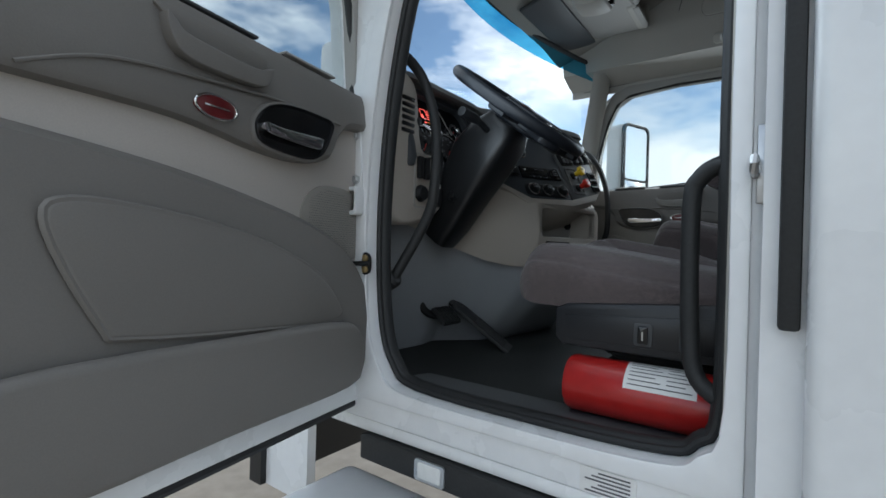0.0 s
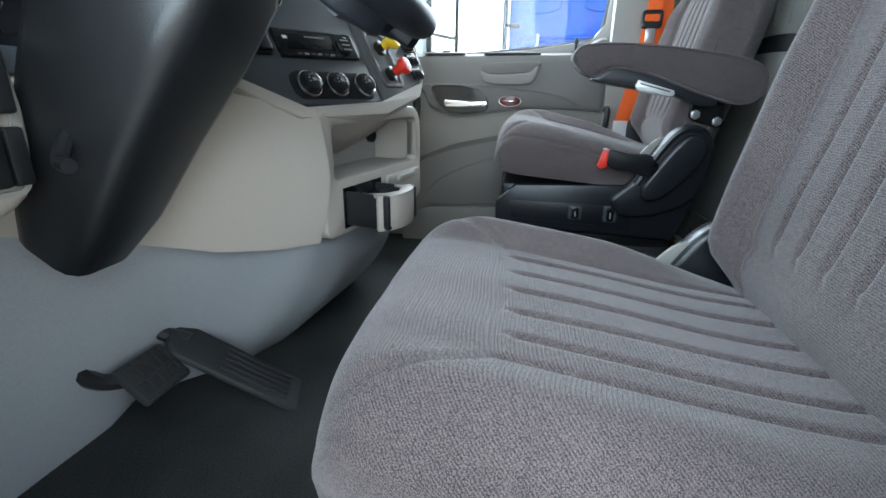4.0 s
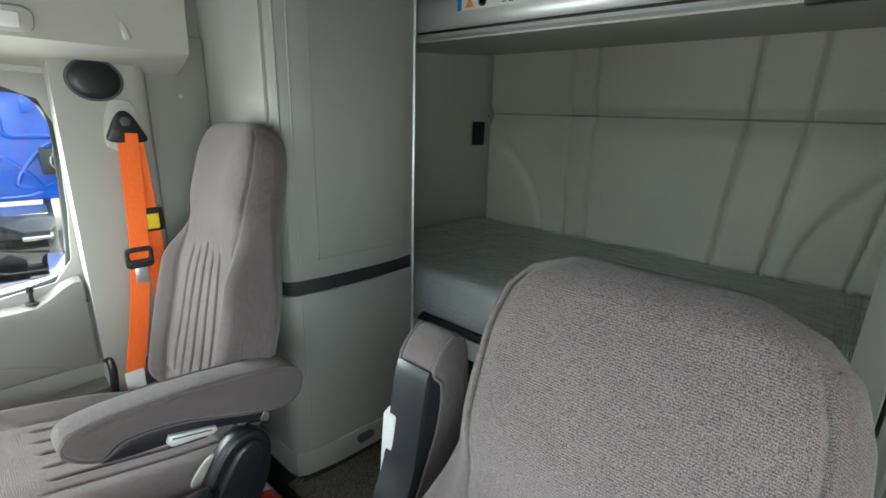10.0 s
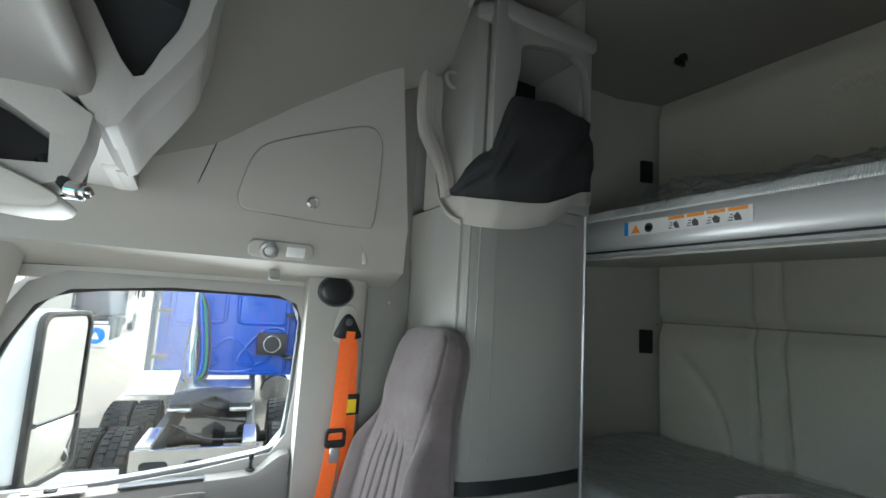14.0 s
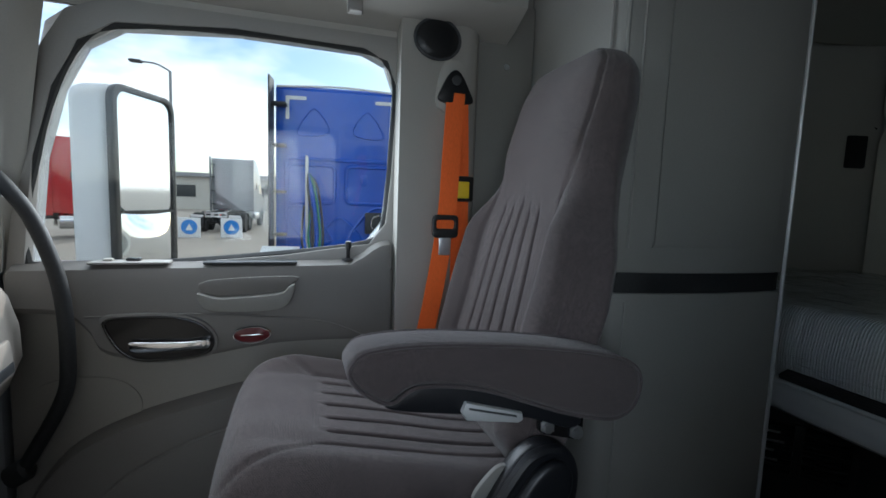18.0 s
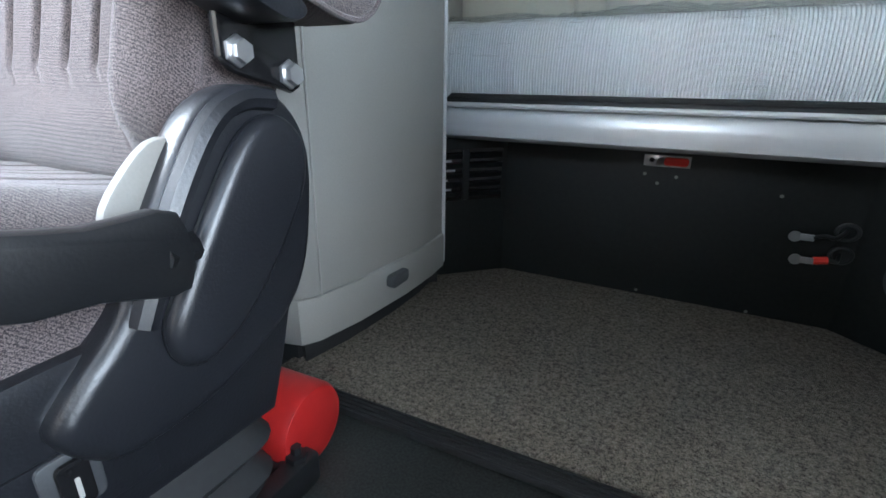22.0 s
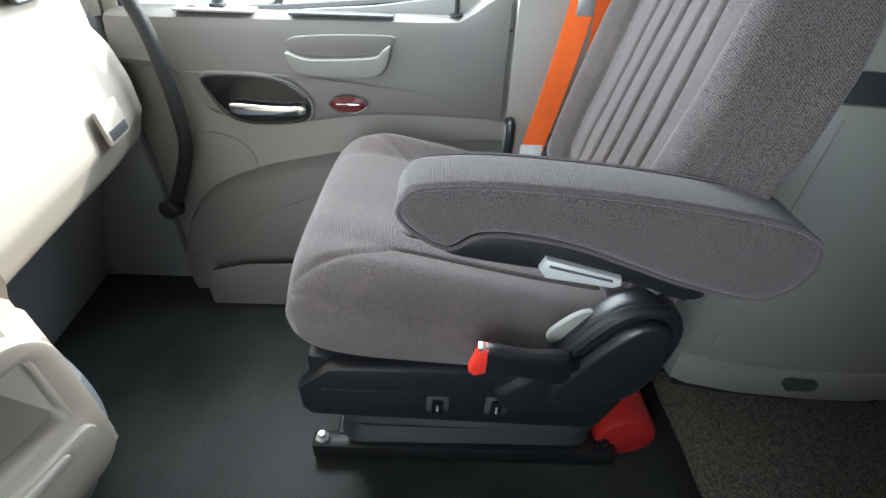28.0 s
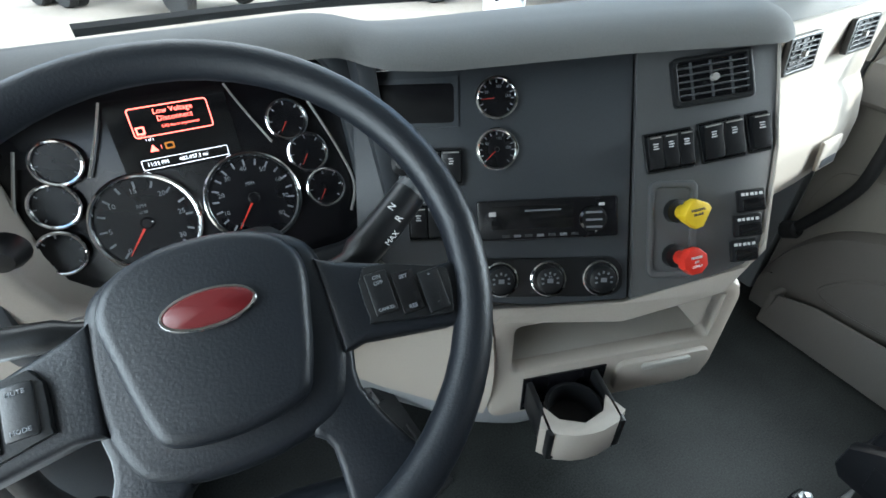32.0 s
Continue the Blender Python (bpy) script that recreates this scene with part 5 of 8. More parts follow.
part("release_handle", rbox(-0.61, -0.51, -0.932, -0.902, 1.452, 1.470, 0.005), BLACK, ub, "black release handle")
lab = part("safety_label", rbox(-0.04, 0.383, -0.9095, -0.9055, 1.535, 1.583), PAPER, ub, "white safety label with five pictograms")
part("label_stripe", rbox(0.366, 0.382, -0.9075, -0.9045, 1.536, 1.582), mat("label_blue", (0.02, 0.25, 0.62), 0.5, vary=0.03, bump=0), lab)
ORG_INK = mat("label_orange", (0.85, 0.30, 0.03), 0.5, vary=0.03, bump=0)
part("pictogram", lathe([(0.016, 0), (0.016, 0.0012), (0.010, 0.0012), (0.010, 0)], pose(0.285, -0.9052, 1.556, 90, 0, 0), 16), INK, lab)
part("alert_mark", prism([(0.352, 1.542), (0.318, 1.542), (0.335, 1.572)], "y", -0.9072, -0.9045), ORG_INK, lab)
for k in range(4):
    x = 0.185 - 0.062 * k
    part("stripe_orange", rbox(x - 0.027, x + 0.027, -0.9072, -0.9045, 1.571, 1.581), ORG_INK, lab)
    part("pictogram", prism([(x - 0.010, 1.542), (x + 0.004 + 0.004 * (k % 2), 1.542), (x + 0.012, 1.556), (x + 0.002, 1.566), (x - 0.006 - 0.003 * (k % 3), 1.556)], "y", -0.9072, -0.9045), INK, lab)
    for q in range(3):
        part("print_line", rbox(x + 0.014, x + 0.028 - 0.003 * q, -0.9072, -0.9045, 1.543 + 0.008 * q, 1.546 + 0.008 * q), INK, lab)
wl2 = part("warning_label", rbox(-0.675, -0.585, -0.909, -0.9055, 1.515, 1.562), INK, ub, "black and orange warning label")
part("warning_band", rbox(-0.674, -0.586, -0.9075, -0.9043, 1.541, 1.561), ORG_INK, wl2)
writing("WARNING", 0.012, INK, wl2, frame_at((-0.634, -0.9040, 1.551), (-1, 0, 0), (0, 0, 1)))
for k in range(3):
    part("print_line", rbox(-0.668, -0.592 - 0.008 * k, -0.9075, -0.9043, 1.520 + 0.006 * k, 1.523 + 0.006 * k), PAPER, wl2)
solo("mattress", slab_skin(-0.90, 0.62, -1.79, -0.945, 1.60, 1.655, 0.006, 3.0, r=0.025), MATTRESS, "thin wrapped mattress on the upper bunk", "mattress", "bunk mattresses", angle=80)
solo("plastic_wrap", slab_skin(-0.90, 0.44, -1.78, -0.938, 1.612, 1.685, 0.032, 5.0, 240, 80, r=0.03, pile=True), PLASTIC, "loose crinkled clear plastic wrap on the upper mattress", "plastic wrap", "mattress wraps", angle=80)
solo("bunk_strap", rbox(-0.712, -0.682, -0.925, -0.905, 1.34, 1.50, 0.004), BLACK, "black webbing strap hanging from the upper bunk", "strap")
for x, y in ((0.10, -1.15), (-0.35, -0.75)):
    dm = thing("dome_light", (x, y, 2.45), "oblong chrome-rimmed ceiling dome light, off", "ceiling light", "dome lights")
    part("rim", rbox(x - 0.075, x + 0.075, y - 0.028, y + 0.028, 2.445, 2.462, 0.008), ZINC, dm)
    part("lens", rbox(x - 0.06, x + 0.06, y - 0.018, y + 0.018, 2.438, 2.447, 0.006), PAPER, dm)
solo("ceiling_hook", join(rbox(0.50, 0.53, -1.47, -1.44, 2.43, 2.462, 0.004), rbox(0.505, 0.525, -1.46, -1.40, 2.40, 2.432, 0.006)), BLACK, "black bunk latch hook under the roof", "hook")

# bulkhead fittings
vent = thing("louvred_vent", (0.452, -0.90, 0.27), "louvred vent cut into the black bulkhead", "vent")
VB = frame_at((0.452, -0.9055, 0.288), (-0.70, -0.71, 0), (0, 0, 1))
part("vent_back", rbox(-0.098, 0.105, -0.068, 0.068, 0.0004, 0.0016), BLACK_GLOSS, vent, m=VB.copy())
for r_ in range(5):
    z = -0.050 + 0.025 * r_
    part("louvre", rbox(-0.094, -0.012, -0.009, 0.009, -0.001, 0.001, m=pose(0, z, 0.007, 38)), BULKHEAD, vent, m=VB.copy())
    part("louvre", rbox(0.008, 0.100, -0.009, 0.009, -0.001, 0.001, m=pose(0, z, 0.007, 38)), BULKHEAD, vent, m=VB.copy())
    # highlights between the louvres, put in as thin bright zinc strips
    if r_ < 4:
        part("louvre_highlight", rbox(-0.090 + 0.008 * (r_ % 2), -0.030 - 0.010 * ((r_ + 1) % 3), z + 0.009, z + 0.015, 0.0017, 0.0024), ZINC, vent, "bright strip standing for a highlight between the louvres", m=VB.copy())
part("vent_mullion", rbox(-0.012, 0.008, -0.066, 0.066, 0.0017, 0.009, 0.002), BULKHEAD, vent, m=VB.copy())
rv = thing("round_vent", (-0.484, -0.908, 0.16), "round black floor vent in the bulkhead corner", "vent")
RB = frame_at((-0.484, -0.9085, 0.167), (-0.67, 0.74, 0), (0, 0, 1))
part("vent_ring", ring([(0.053 * math.cos(a), 0.053 * math.sin(a)) for a in [2 * math.pi * k / 32 for k in range(32)]], [(0.040 * math.cos(a), 0.040 * math.sin(a)) for a in [2 * math.pi * k / 32 for k in range(32)]], "z", -0.002, 0.008, 64, 0.002), GREY_DARK, rv, m=RB.copy())
part("vent_back", lathe([(0.044, 0.0), (0.044, 0.0015), (0, 0.0015)], RB, 24), BLACK_GLOSS, rv)
for k in range(6):
    h = math.sqrt(max(0, 0.041 ** 2 - (0.0135 * (k - 2.5)) ** 2))
    part("vent_bar", rbox(0.0135 * (k - 2.5) - 0.0024, 0.0135 * (k - 2.5) + 0.0024, -h, h, 0.0015, 0.0065, 0.0015), ZINC if k in (3, 4) else GREY_DARK, rv, m=RB.copy())
rl_ = thing("access_latch", (-0.02, -0.985, 0.35), "red bunk access latch on a zinc plate", "latch")
part("plate", rbox(-0.070, 0.029, -0.989, -0.986, 0.338, 0.364, 0.001), ZINC, rl_)
part("tab", prism(rrect(-0.066, -0.014, 0.342, 0.361, 0.007), "y", -0.986, -0.977, 0.003), RED_PLASTIC, rl_)
part("tab_eye", lathe([(0.010, 0), (0.010, 0.004), (0.005, 0.004), (0.005, 0)], pose(-0.008, -0.986, 0.351, 90, 0, 0), 16), PAPER, rl_)
part("plate_hole", lathe([(0.006, 0), (0.006, 0.0006), (0, 0.0006)], pose(0.012, -0.986, 0.352, 90, 0, 0), 12), BLACK_GLOSS, rl_)
for x, z, red in ((-0.291, 0.217, False), (-0.302, 0.167, True)):
    cl_ = thing("cable_lug", (x, -0.985, z), "bare battery cable end with a crimped lug" + (" and red sleeve" if red else " and black sleeve"), "cable lug", "cable lugs")
    part("lug", join(lathe([(0.0115, -0.002), (0.0115, 0.002), (0.0045, 0.002), (0.0045, -0.002)], pose(x, -0.968, z, 90, 0, 0), 16), rbox(x - 0.034, x - 0.008, -0.971, -0.965, z - 0.0065, z + 0.0075, 0.002)), ZINC, cl_)
    if red:
        part("sleeve", tube([(x - 0.031, -0.968, z + 0.002), (x - 0.055, -0.970, z + 0.006)], 0.0085, 8), RED_PLASTIC, cl_, "red crimp sleeve")
    part("cable", tube([(x - 0.031, -0.968, z + 0.002), (x - 0.050, -0.970, z + 0.007), (x - 0.072, -0.976, z + 0.004), (-0.380, -0.992, z + 0.016)], 0.0045, 8), BLACK, cl_)
    part("grommet", tube([(-0.381 + 0.019 * math.cos(a), -0.987, z + 0.016 + 0.017 * math.sin(a)) for a in [2 * math.pi * q / 16 for q in range(16)]], 0.0045, 6, closed=True, n=1), RUBBER, cl_)
for x, z in ((0.023, 0.318), (-0.045, 0.316), (-0.007, 0.298), (-0.254, 0.295), (0.0, 0.02), (-0.243, 0.016)):
    solo("screw_head", lathe([(0.0042, 0), (0.0036, 0.002), (0, 0.0022)], pose(x, -0.9895, z, 90, 0, 0), 8), GREY_MID, "small dull screw in the bulkhead", "screw", "bulkhead screws")

# ---- seats ----
def seat_back_skin(rows=58, nf=176, nb=30):
    """Backrest: a bolstered lower half with pleats, shoulders, and a square-shouldered head part."""
    W = [(0.0, 0.222), (0.06, 0.246), (0.20, 0.262), (0.40, 0.266), (0.50, 0.250), (0.60, 0.214), (0.68, 0.194), (0.80, 0.187), (0.88, 0.179), (0.94, 0.163), (0.975, 0.136), (1.0, 0.085)]
    TH = [(0.0, 0.07), (0.06, 0.13), (0.5, 0.135), (0.7, 0.125), (0.90, 0.112), (0.965, 0.090), (0.988, 0.058), (1.0, 0.018)]
    out = []
    for i in range(rows + 1):
        s = i / rows
        s = min(1.0, 1 - (1 - s) ** 1.35 if s > 0.5 else s * 1.2156)
        w, th = line(W, s), line(TH, s)
        hin = line([(0.0, 0.60), (0.40, 0.60), (0.62, 0.66), (0.72, 0.80), (1.0, 0.86)], s)
        row = []
        for k in range(nf + 1):
            u = -1 + 2 * k / nf
            edge = 1 - abs(u) ** 9
            y = th * 0.5 * edge
            fade = smooth01((0.66 - s) / 0.16)
            y += 0.040 * smooth01((abs(u) - hin + 0.06) / 0.22) * smooth01((1.0 - abs(u)) / 0.14) * fade * smooth01(s / 0.10)
            if 0.10 < s < 0.60:
                for g in (-0.40, -0.20, 0.0, 0.20, 0.40):
                    y -= 0.011 * math.exp(-((u - g * (1.0 - 0.25 * s)) / 0.015) ** 2) * smooth01((s - 0.12) / 0.02) * smooth01((0.58 + 0.04 * (abs(g) < 0.1) - s) / 0.02)
            y -= 0.007 * math.exp(-((abs(u) - hin) / 0.016) ** 2) * smooth01((s - 0.03) / 0.03) * smooth01((0.975 - s) / 0.02)
            y -= 0.006 * math.exp(-((s - 0.105) / 0.007) ** 2) * (abs(u) < 0.6)
            y += 0.016 * smooth01((s - 0.64) / 0.12) + 0.004 * noise.noise((u * 2.2, s * 5, 3.3))
            row.append((u * w, y, s * 0.80))
        for k in range(1, nb):
            u = 1 - 2 * k / nb
            row.append((u * w * 0.985, -th * 0.5 * (1 - abs(u) ** 5), s * 0.80))
        out.append(row)
    return grid(out, closed=True, ends=True)


def seat_cushion_skin(rows=64, nf=176, nb=12):
    """Cushion in its own frame: rear at y -0.26, nose at 0.26; pleated insert, raised side rolls, plain front."""
    out = []
    for i in range(rows + 1):
        v = i / rows                       # 0 rear, 1 front
        front = max(0.0, (v - 0.78) / 0.22)
        y = -0.26 + 0.58 * min(v, 0.78) + 0.066 * math.sin(front * math.pi / 2)
        nose = 1 - math.cos(front * math.pi / 2)
        w = 0.254 * (1 - 0.24 * max(0.0, (v - 0.60) / 0.40) ** 2.6) * (1 - 0.08 * (1 - smooth01(v / 0.12)))
        base = 0.020 + 0.030 * nose
        top = 0.112 + 0.056 * smooth01((y + 0.28) / 0.54) - 0.080 * nose ** 1.3
        row = []
        for k in range(nf + 1):
            u = -1 + 2 * k / nf
            au = abs(u)
            z = top - 0.056 * au ** 6
            z += (0.042 if u > 0 else 0.014) * smooth01((au - 0.54) / 0.24) * smooth01((1.06 - au) / 0.36) * smooth01(v / 0.42) * smooth01((0.96 - v) / 0.28)
            for g in (-0.42, -0.21, 0.0, 0.21, 0.42):
                z -= 0.012 * math.exp(-((u - g) / 0.015) ** 2) * smooth01((0.62 - v) / 0.025) * smooth01(v / 0.03)
            seam = 0.575 if v < 0.64 else 0.575 + 0.34 * ((v - 0.64) / 0.26) ** 0.9
            z -= 0.007 * math.exp(-((au - seam) / 0.014) ** 2) * smooth01((0.92 - v) / 0.05)
            z -= 0.004 * math.exp(-((v - 0.635) / 0.007) ** 2) * (au < 0.56)
            z -= 0.004 * math.exp(-((au - 0.955) / 0.010) ** 2)
            z += 0.004 * noise.noise((u * 2.5, v * 3.0, 6.1))
            row.append((u * w, y, max(z, base + 0.02)))
        side = min(base + 0.06, row[-1][2] - 0.008)
        row.append((w * 1.005, y, side))
        for k in range(0, nb + 1):
            u = 1 - 2 * k / nb
            row.append((u * w * 0.97, y, base))
        row.append((-w * 1.005, y, side))
        out.append(row)
    return grid(out, closed=True, ends=True)


def seat(x, y, inner, label, recline, arm_up, drop):
    """A suspended truck seat; inner is +1 when its armrest side lies towards +x; drop lowers it on its suspension."""
    top = thing("truck_seat", (x, y, 0.0), label, "seat", "cab seats")
    M = Matrix.Translation((x, y, 0.0))
    Z = pose(0, 0, -drop)
    Mi = M @ Matrix.Diagonal((inner, 1, 1, 1)) @ Z
    cz = 0.325
    cushion = part("cushion", seat_cushion_skin(), CLOTH, top, m=M @ Z @ pose(0, 0.07, cz, 0.5 if drop else 4.6) @ Matrix.Diagonal((1, 1 if drop else 1.06, 1, 1)), angle=70)
    B = M @ Z @ pose(0, -0.19, cz + 0.085, recline)
    back = part("backrest", seat_back_skin(), CLOTH, top, m=B.copy(), angle=70)
    for q in (-1, 1):
        part("piping", tube([(q * 0.228, 0.055, 0.06), (q * 0.241, 0.063, 0.25), (q * 0.236, 0.062, 0.35), (q * 0.212, 0.058, 0.43), (q * 0.175, 0.040, 0.52), (q * 0.162, 0.043, 0.70), (q * 0.144, 0.038, 0.76)], 0.0032, 6), CLOTH_SIDE, back, m=B.copy())
    # the driver seat's valance and base end further back and ride higher
    bs = 0.105 if drop else 0.0
    V = Mi @ pose(0, -0.5 * bs, 0) if drop else Mi
    val = [(-0.15, 0.262), (0.245, 0.262), (0.262, 0.280), (0.262, 0.343), (0.235, 0.356), (-0.12, 0.384), (-0.155, 0.340)] if drop else [(-0.17, 0.195), (0.31, 0.215), (0.325, 0.235), (0.325, 0.285), (0.27, 0.335), (-0.17, 0.350), (-0.205, 0.300), (-0.19, 0.25)]
    for q in (1, -1):
        v = part("side_valance", prism(val, "x", 0.226 * q, (0.258 if q > 0 or inner > 0 else 0.244) * q, 0.008), SEAT_PLASTIC, top, "black grained plastic side valance", m=V.copy())
        if q < 0 and inner < 0:
            continue
        part("valance_recess", prism([(-0.10, 0.278), (0.235, 0.278), (0.238, 0.332), (-0.10, 0.352)] if drop else [(-0.05, 0.225), (0.28, 0.238), (0.285, 0.290), (-0.05, 0.285)], "x", 0.257 * q, 0.2605 * q, 0.002), SEAT_PLASTIC, v, m=V.copy())
        for yy, hh in ((0.072, 0.019), (-0.012, 0.021)) if drop else ((0.10, 0.016), (0.005, 0.019)):
            zc = 0.306 if drop else 0.262
            sw = part("rocker_switch", prism(rrect(yy - 0.018, yy + 0.018, zc - hh - 0.004, zc + hh + 0.004, 0.006), "x", 0.259 * q, 0.2635 * q, 0.002), GREY_DARK, v, m=V.copy())
            part("switch_cap", prism(rrect(yy - 0.010, yy + 0.010, zc - hh, zc + hh, 0.005), "x", 0.2632 * q, 0.269 * q, 0.003), BLACK_GLOSS, sw, m=V.copy())
            part("switch_mark", prism(rrect(yy - 0.0015, yy + 0.0015, zc - 0.55 * hh, zc + 0.35 * hh, 0.001), "x", 0.2688 * q, 0.2696 * q), GREY_LIGHT, v, m=V.copy())
    part("front_valance", prism([(0.28 - bs, 0.22 + 0.5 * bs), (0.315 - bs, 0.235 + 0.5 * bs), (0.318 - bs, 0.285 + 0.5 * bs), (0.28 - bs, 0.32 + 0.3 * bs)], "x", -0.235, 0.235, 0.006), SEAT_PLASTIC, top, m=Mi.copy())
    part("seat_pan", rbox(-0.232, 0.232, -0.22, 0.312 - bs, 0.26, 0.335, 0.012), SEAT_PLASTIC, top, m=Mi.copy())
    bel = []
    zt = 0.262 - drop
    for i in range(17):
        z = 0.05 + (zt - 0.05) * i / 16
        e = 0.016 * (1 - abs((i % 4) / 2 - 1))
        bel.append([(a + 0.004 * math.sin(9 * b + i), b, z) for a, b in rrect(-0.205 - e, 0.205 + e, -0.19 - e, 0.27 - 1.6 * bs + e, 0.04, 4)])
    part("suspension_bellows", grid(bel, closed=True, ends=True), RUBBER, top, "black rubber suspension bellows", m=M.copy(), angle=25)
    fr = part("floor_frame", join(rbox(-0.222, -0.185, -0.26, 0.345 - 1.8 * bs, 0.003, 0.05, 0.006), rbox(0.185, 0.222, -0.26, 0.345 - 1.8 * bs, 0.003, 0.05, 0.006), rbox(-0.2, 0.2, 0.27 - 1.8 * bs, 0.30 - 1.8 * bs, 0.008, 0.05, 0.005), rbox(-0.2, 0.2, -0.22, -0.19, 0.008, 0.05, 0.005)), BLACK, top, "black steel floor frame", m=M.copy())
    for a in (-0.205, 0.205):
        for b in (-0.235, 0.325 - 1.8 * bs):
            part("frame_bolt", lathe([(0.014, 0.0), (0.014, 0.008), (0.007, 0.01), (0.007, 0.02), (0, 0.021)], M @ pose(a, b, 0.05), 6), ZINC if b > 0 else BLACK, fr)
    # recliner cover, buckle on the inner side
    cov = [(-0.02, 0.262), (0.012, 0.300), (-0.006, 0.328), (-0.040, 0.362), (-0.078, 0.430), (-0.115, 0.485), (-0.150, 0.508), (-0.186, 0.508), (-0.216, 0.488), (-0.232, 0.450), (-0.228, 0.392), (-0.216, 0.345), (-0.192, 0.308), (-0.150, 0.282), (-0.09, 0.262)]
    oval = [(-0.181, 0.488), (-0.148, 0.478), (-0.112, 0.432), (-0.078, 0.378), (-0.061, 0.346), (-0.066, 0.318), (-0.086, 0.309), (-0.115, 0.320), (-0.150, 0.350), (-0.186, 0.394), (-0.207, 0.432), (-0.206, 0.468)]
    ridge = [(-0.052, 0.352), (-0.088, 0.425), (-0.125, 0.480), (-0.155, 0.499), (-0.188, 0.499)]
    for q in (1,) if drop else (1, -1):
        c = part("recliner_cover", prism(smooth_loop(cov, 4), "x", 0.236 * q, 0.276 * q, 0.012, 3), SEAT_PLASTIC, top, "black moulded recliner cover", m=Mi.copy())
        part("cover_boss", prism(smooth_loop(oval, 4), "x", 0.272 * q, 0.294 * q, 0.012, 4), SEAT_PLASTIC, c, m=Mi.copy())
        part("cover_ridge", tube([(0.274 * q, a, b) for a, b in ridge], 0.010, 8), SEAT_PLASTIC, c, m=Mi.copy())
        if q > 0:
            part("cover_lip", prism(smooth_loop([(-0.110, 0.470), (-0.092, 0.472), (-0.066, 0.448), (-0.052, 0.425), (-0.062, 0.408), (-0.085, 0.430)], 3), "x", 0.246, 0.256, 0.003), GREY_MID, c, "pale grey pivot tab", m=Mi.copy())
    # flat buckle housing on its stalk, a red button set into the slanted end
    buckle = part("buckle_stalk", join(prism(smooth_loop([(-0.075, 0.378), (-0.075, 0.432), (-0.02, 0.436), (0.034, 0.446), (0.040, 0.432), (0.026, 0.398), (-0.02, 0.390)], 3), "x", 0.286, 0.304, 0.005), tube([(0.268, -0.12, 0.395), (0.284, -0.09, 0.402), (0.298, -0.06, 0.408)], 0.012, 8, flat=0.6)), BLACK, top, "black belt buckle stalk", m=Mi.copy())
    part("release_button", prism([(0.036, 0.400), (0.052, 0.394), (0.060, 0.402), (0.048, 0.442), (0.036, 0.445)], "x", 0.285, 0.305, 0.003), RED_PLASTIC, buckle, "red release button", m=Mi.copy())
    part("tongue_slot", rbox(0.288, 0.302, 0.040, 0.049, 0.4435, 0.4475, 0.001), ZINC, buckle, m=Mi.copy())
    # armrest, hinged on a two-bolt bracket
    piv = Vector((0.305, -0.305, 0.715)) if arm_up else Vector((0.281, -0.235, 0.60))
    A = Mi @ Matrix.Translation(piv) @ pose(0, 0, 0, 89 if arm_up else 0) @ Matrix.Diagonal((1, 0.80 if arm_up else 1, 1, 1))
    ol = smooth_loop([(0.385, 0.062), (0.380, 0.082), (0.358, 0.096), (0.275, 0.100), (0.135, 0.089), (0.01, 0.070), (-0.045, 0.052), (-0.066, 0.026), (-0.062, -0.012), (-0.040, -0.034), (-0.005, -0.038), (0.065, -0.020), (0.135, 0.006), (0.195, 0.028), (0.255, 0.040), (0.300, 0.040), (0.330, 0.022), (0.362, 0.036)], 4)
    rest = part("armrest", prism(ol, "x", -0.038, 0.038, 0.013, 4), CLOTH, top, "cloth-covered padded armrest" + (", folded up" if arm_up else ""), m=A.copy(), angle=60)
    for q in (1, -1):
        part("armrest_piping", tube([(0.035 * q, (a - 0.16) * 0.985 + 0.16, (b - 0.035) * 0.96 + 0.035) for a, b in ol], 0.0028, 6, closed=True, n=1), CLOTH_SIDE, rest, m=A.copy())
    pan_ = smooth_loop([(0.335, 0.016), (0.318, 0.030), (0.292, 0.041), (0.245, 0.042), (0.185, 0.030), (0.120, 0.006), (0.055, -0.020), (0.035, -0.036), (0.060, -0.044), (0.130, -0.020), (0.235, -0.004), (0.300, 0.006)], 3)
    part("armrest_pan", prism(pan_, "x", -0.033, 0.033, 0.004), SEAT_PLASTIC, rest, "black moulded armrest pan", m=A.copy())
    lo = -0.075 if arm_up else 0.0
    lever_ = part("tilt_lever", prism([(0.140 + lo, -0.008), (0.226, 0.016), (0.232, 0.002), (0.224, -0.010), (0.146 + lo, -0.022), (0.138 + lo, -0.018)], "x", 0.016, 0.041, 0.003), SILVER, rest, "silver tilt lever", m=A.copy())
    part("lever_groove", prism([(0.150 + lo, -0.009), (0.222, 0.009), (0.222, 0.006), (0.150 + lo, -0.012)], "x", 0.0405, 0.0418), GREY_DARK, lever_, m=A.copy())
    br = part("armrest_bracket", prism([(-0.156, 0.60), (-0.240, 0.60), (-0.240, 0.508), (-0.230, 0.503), (-0.166, 0.520), (-0.156, 0.530)], "x", 0.252, 0.262, 0.004), BLACK_GLOSS, top, "gloss black armrest bracket", m=Mi.copy())
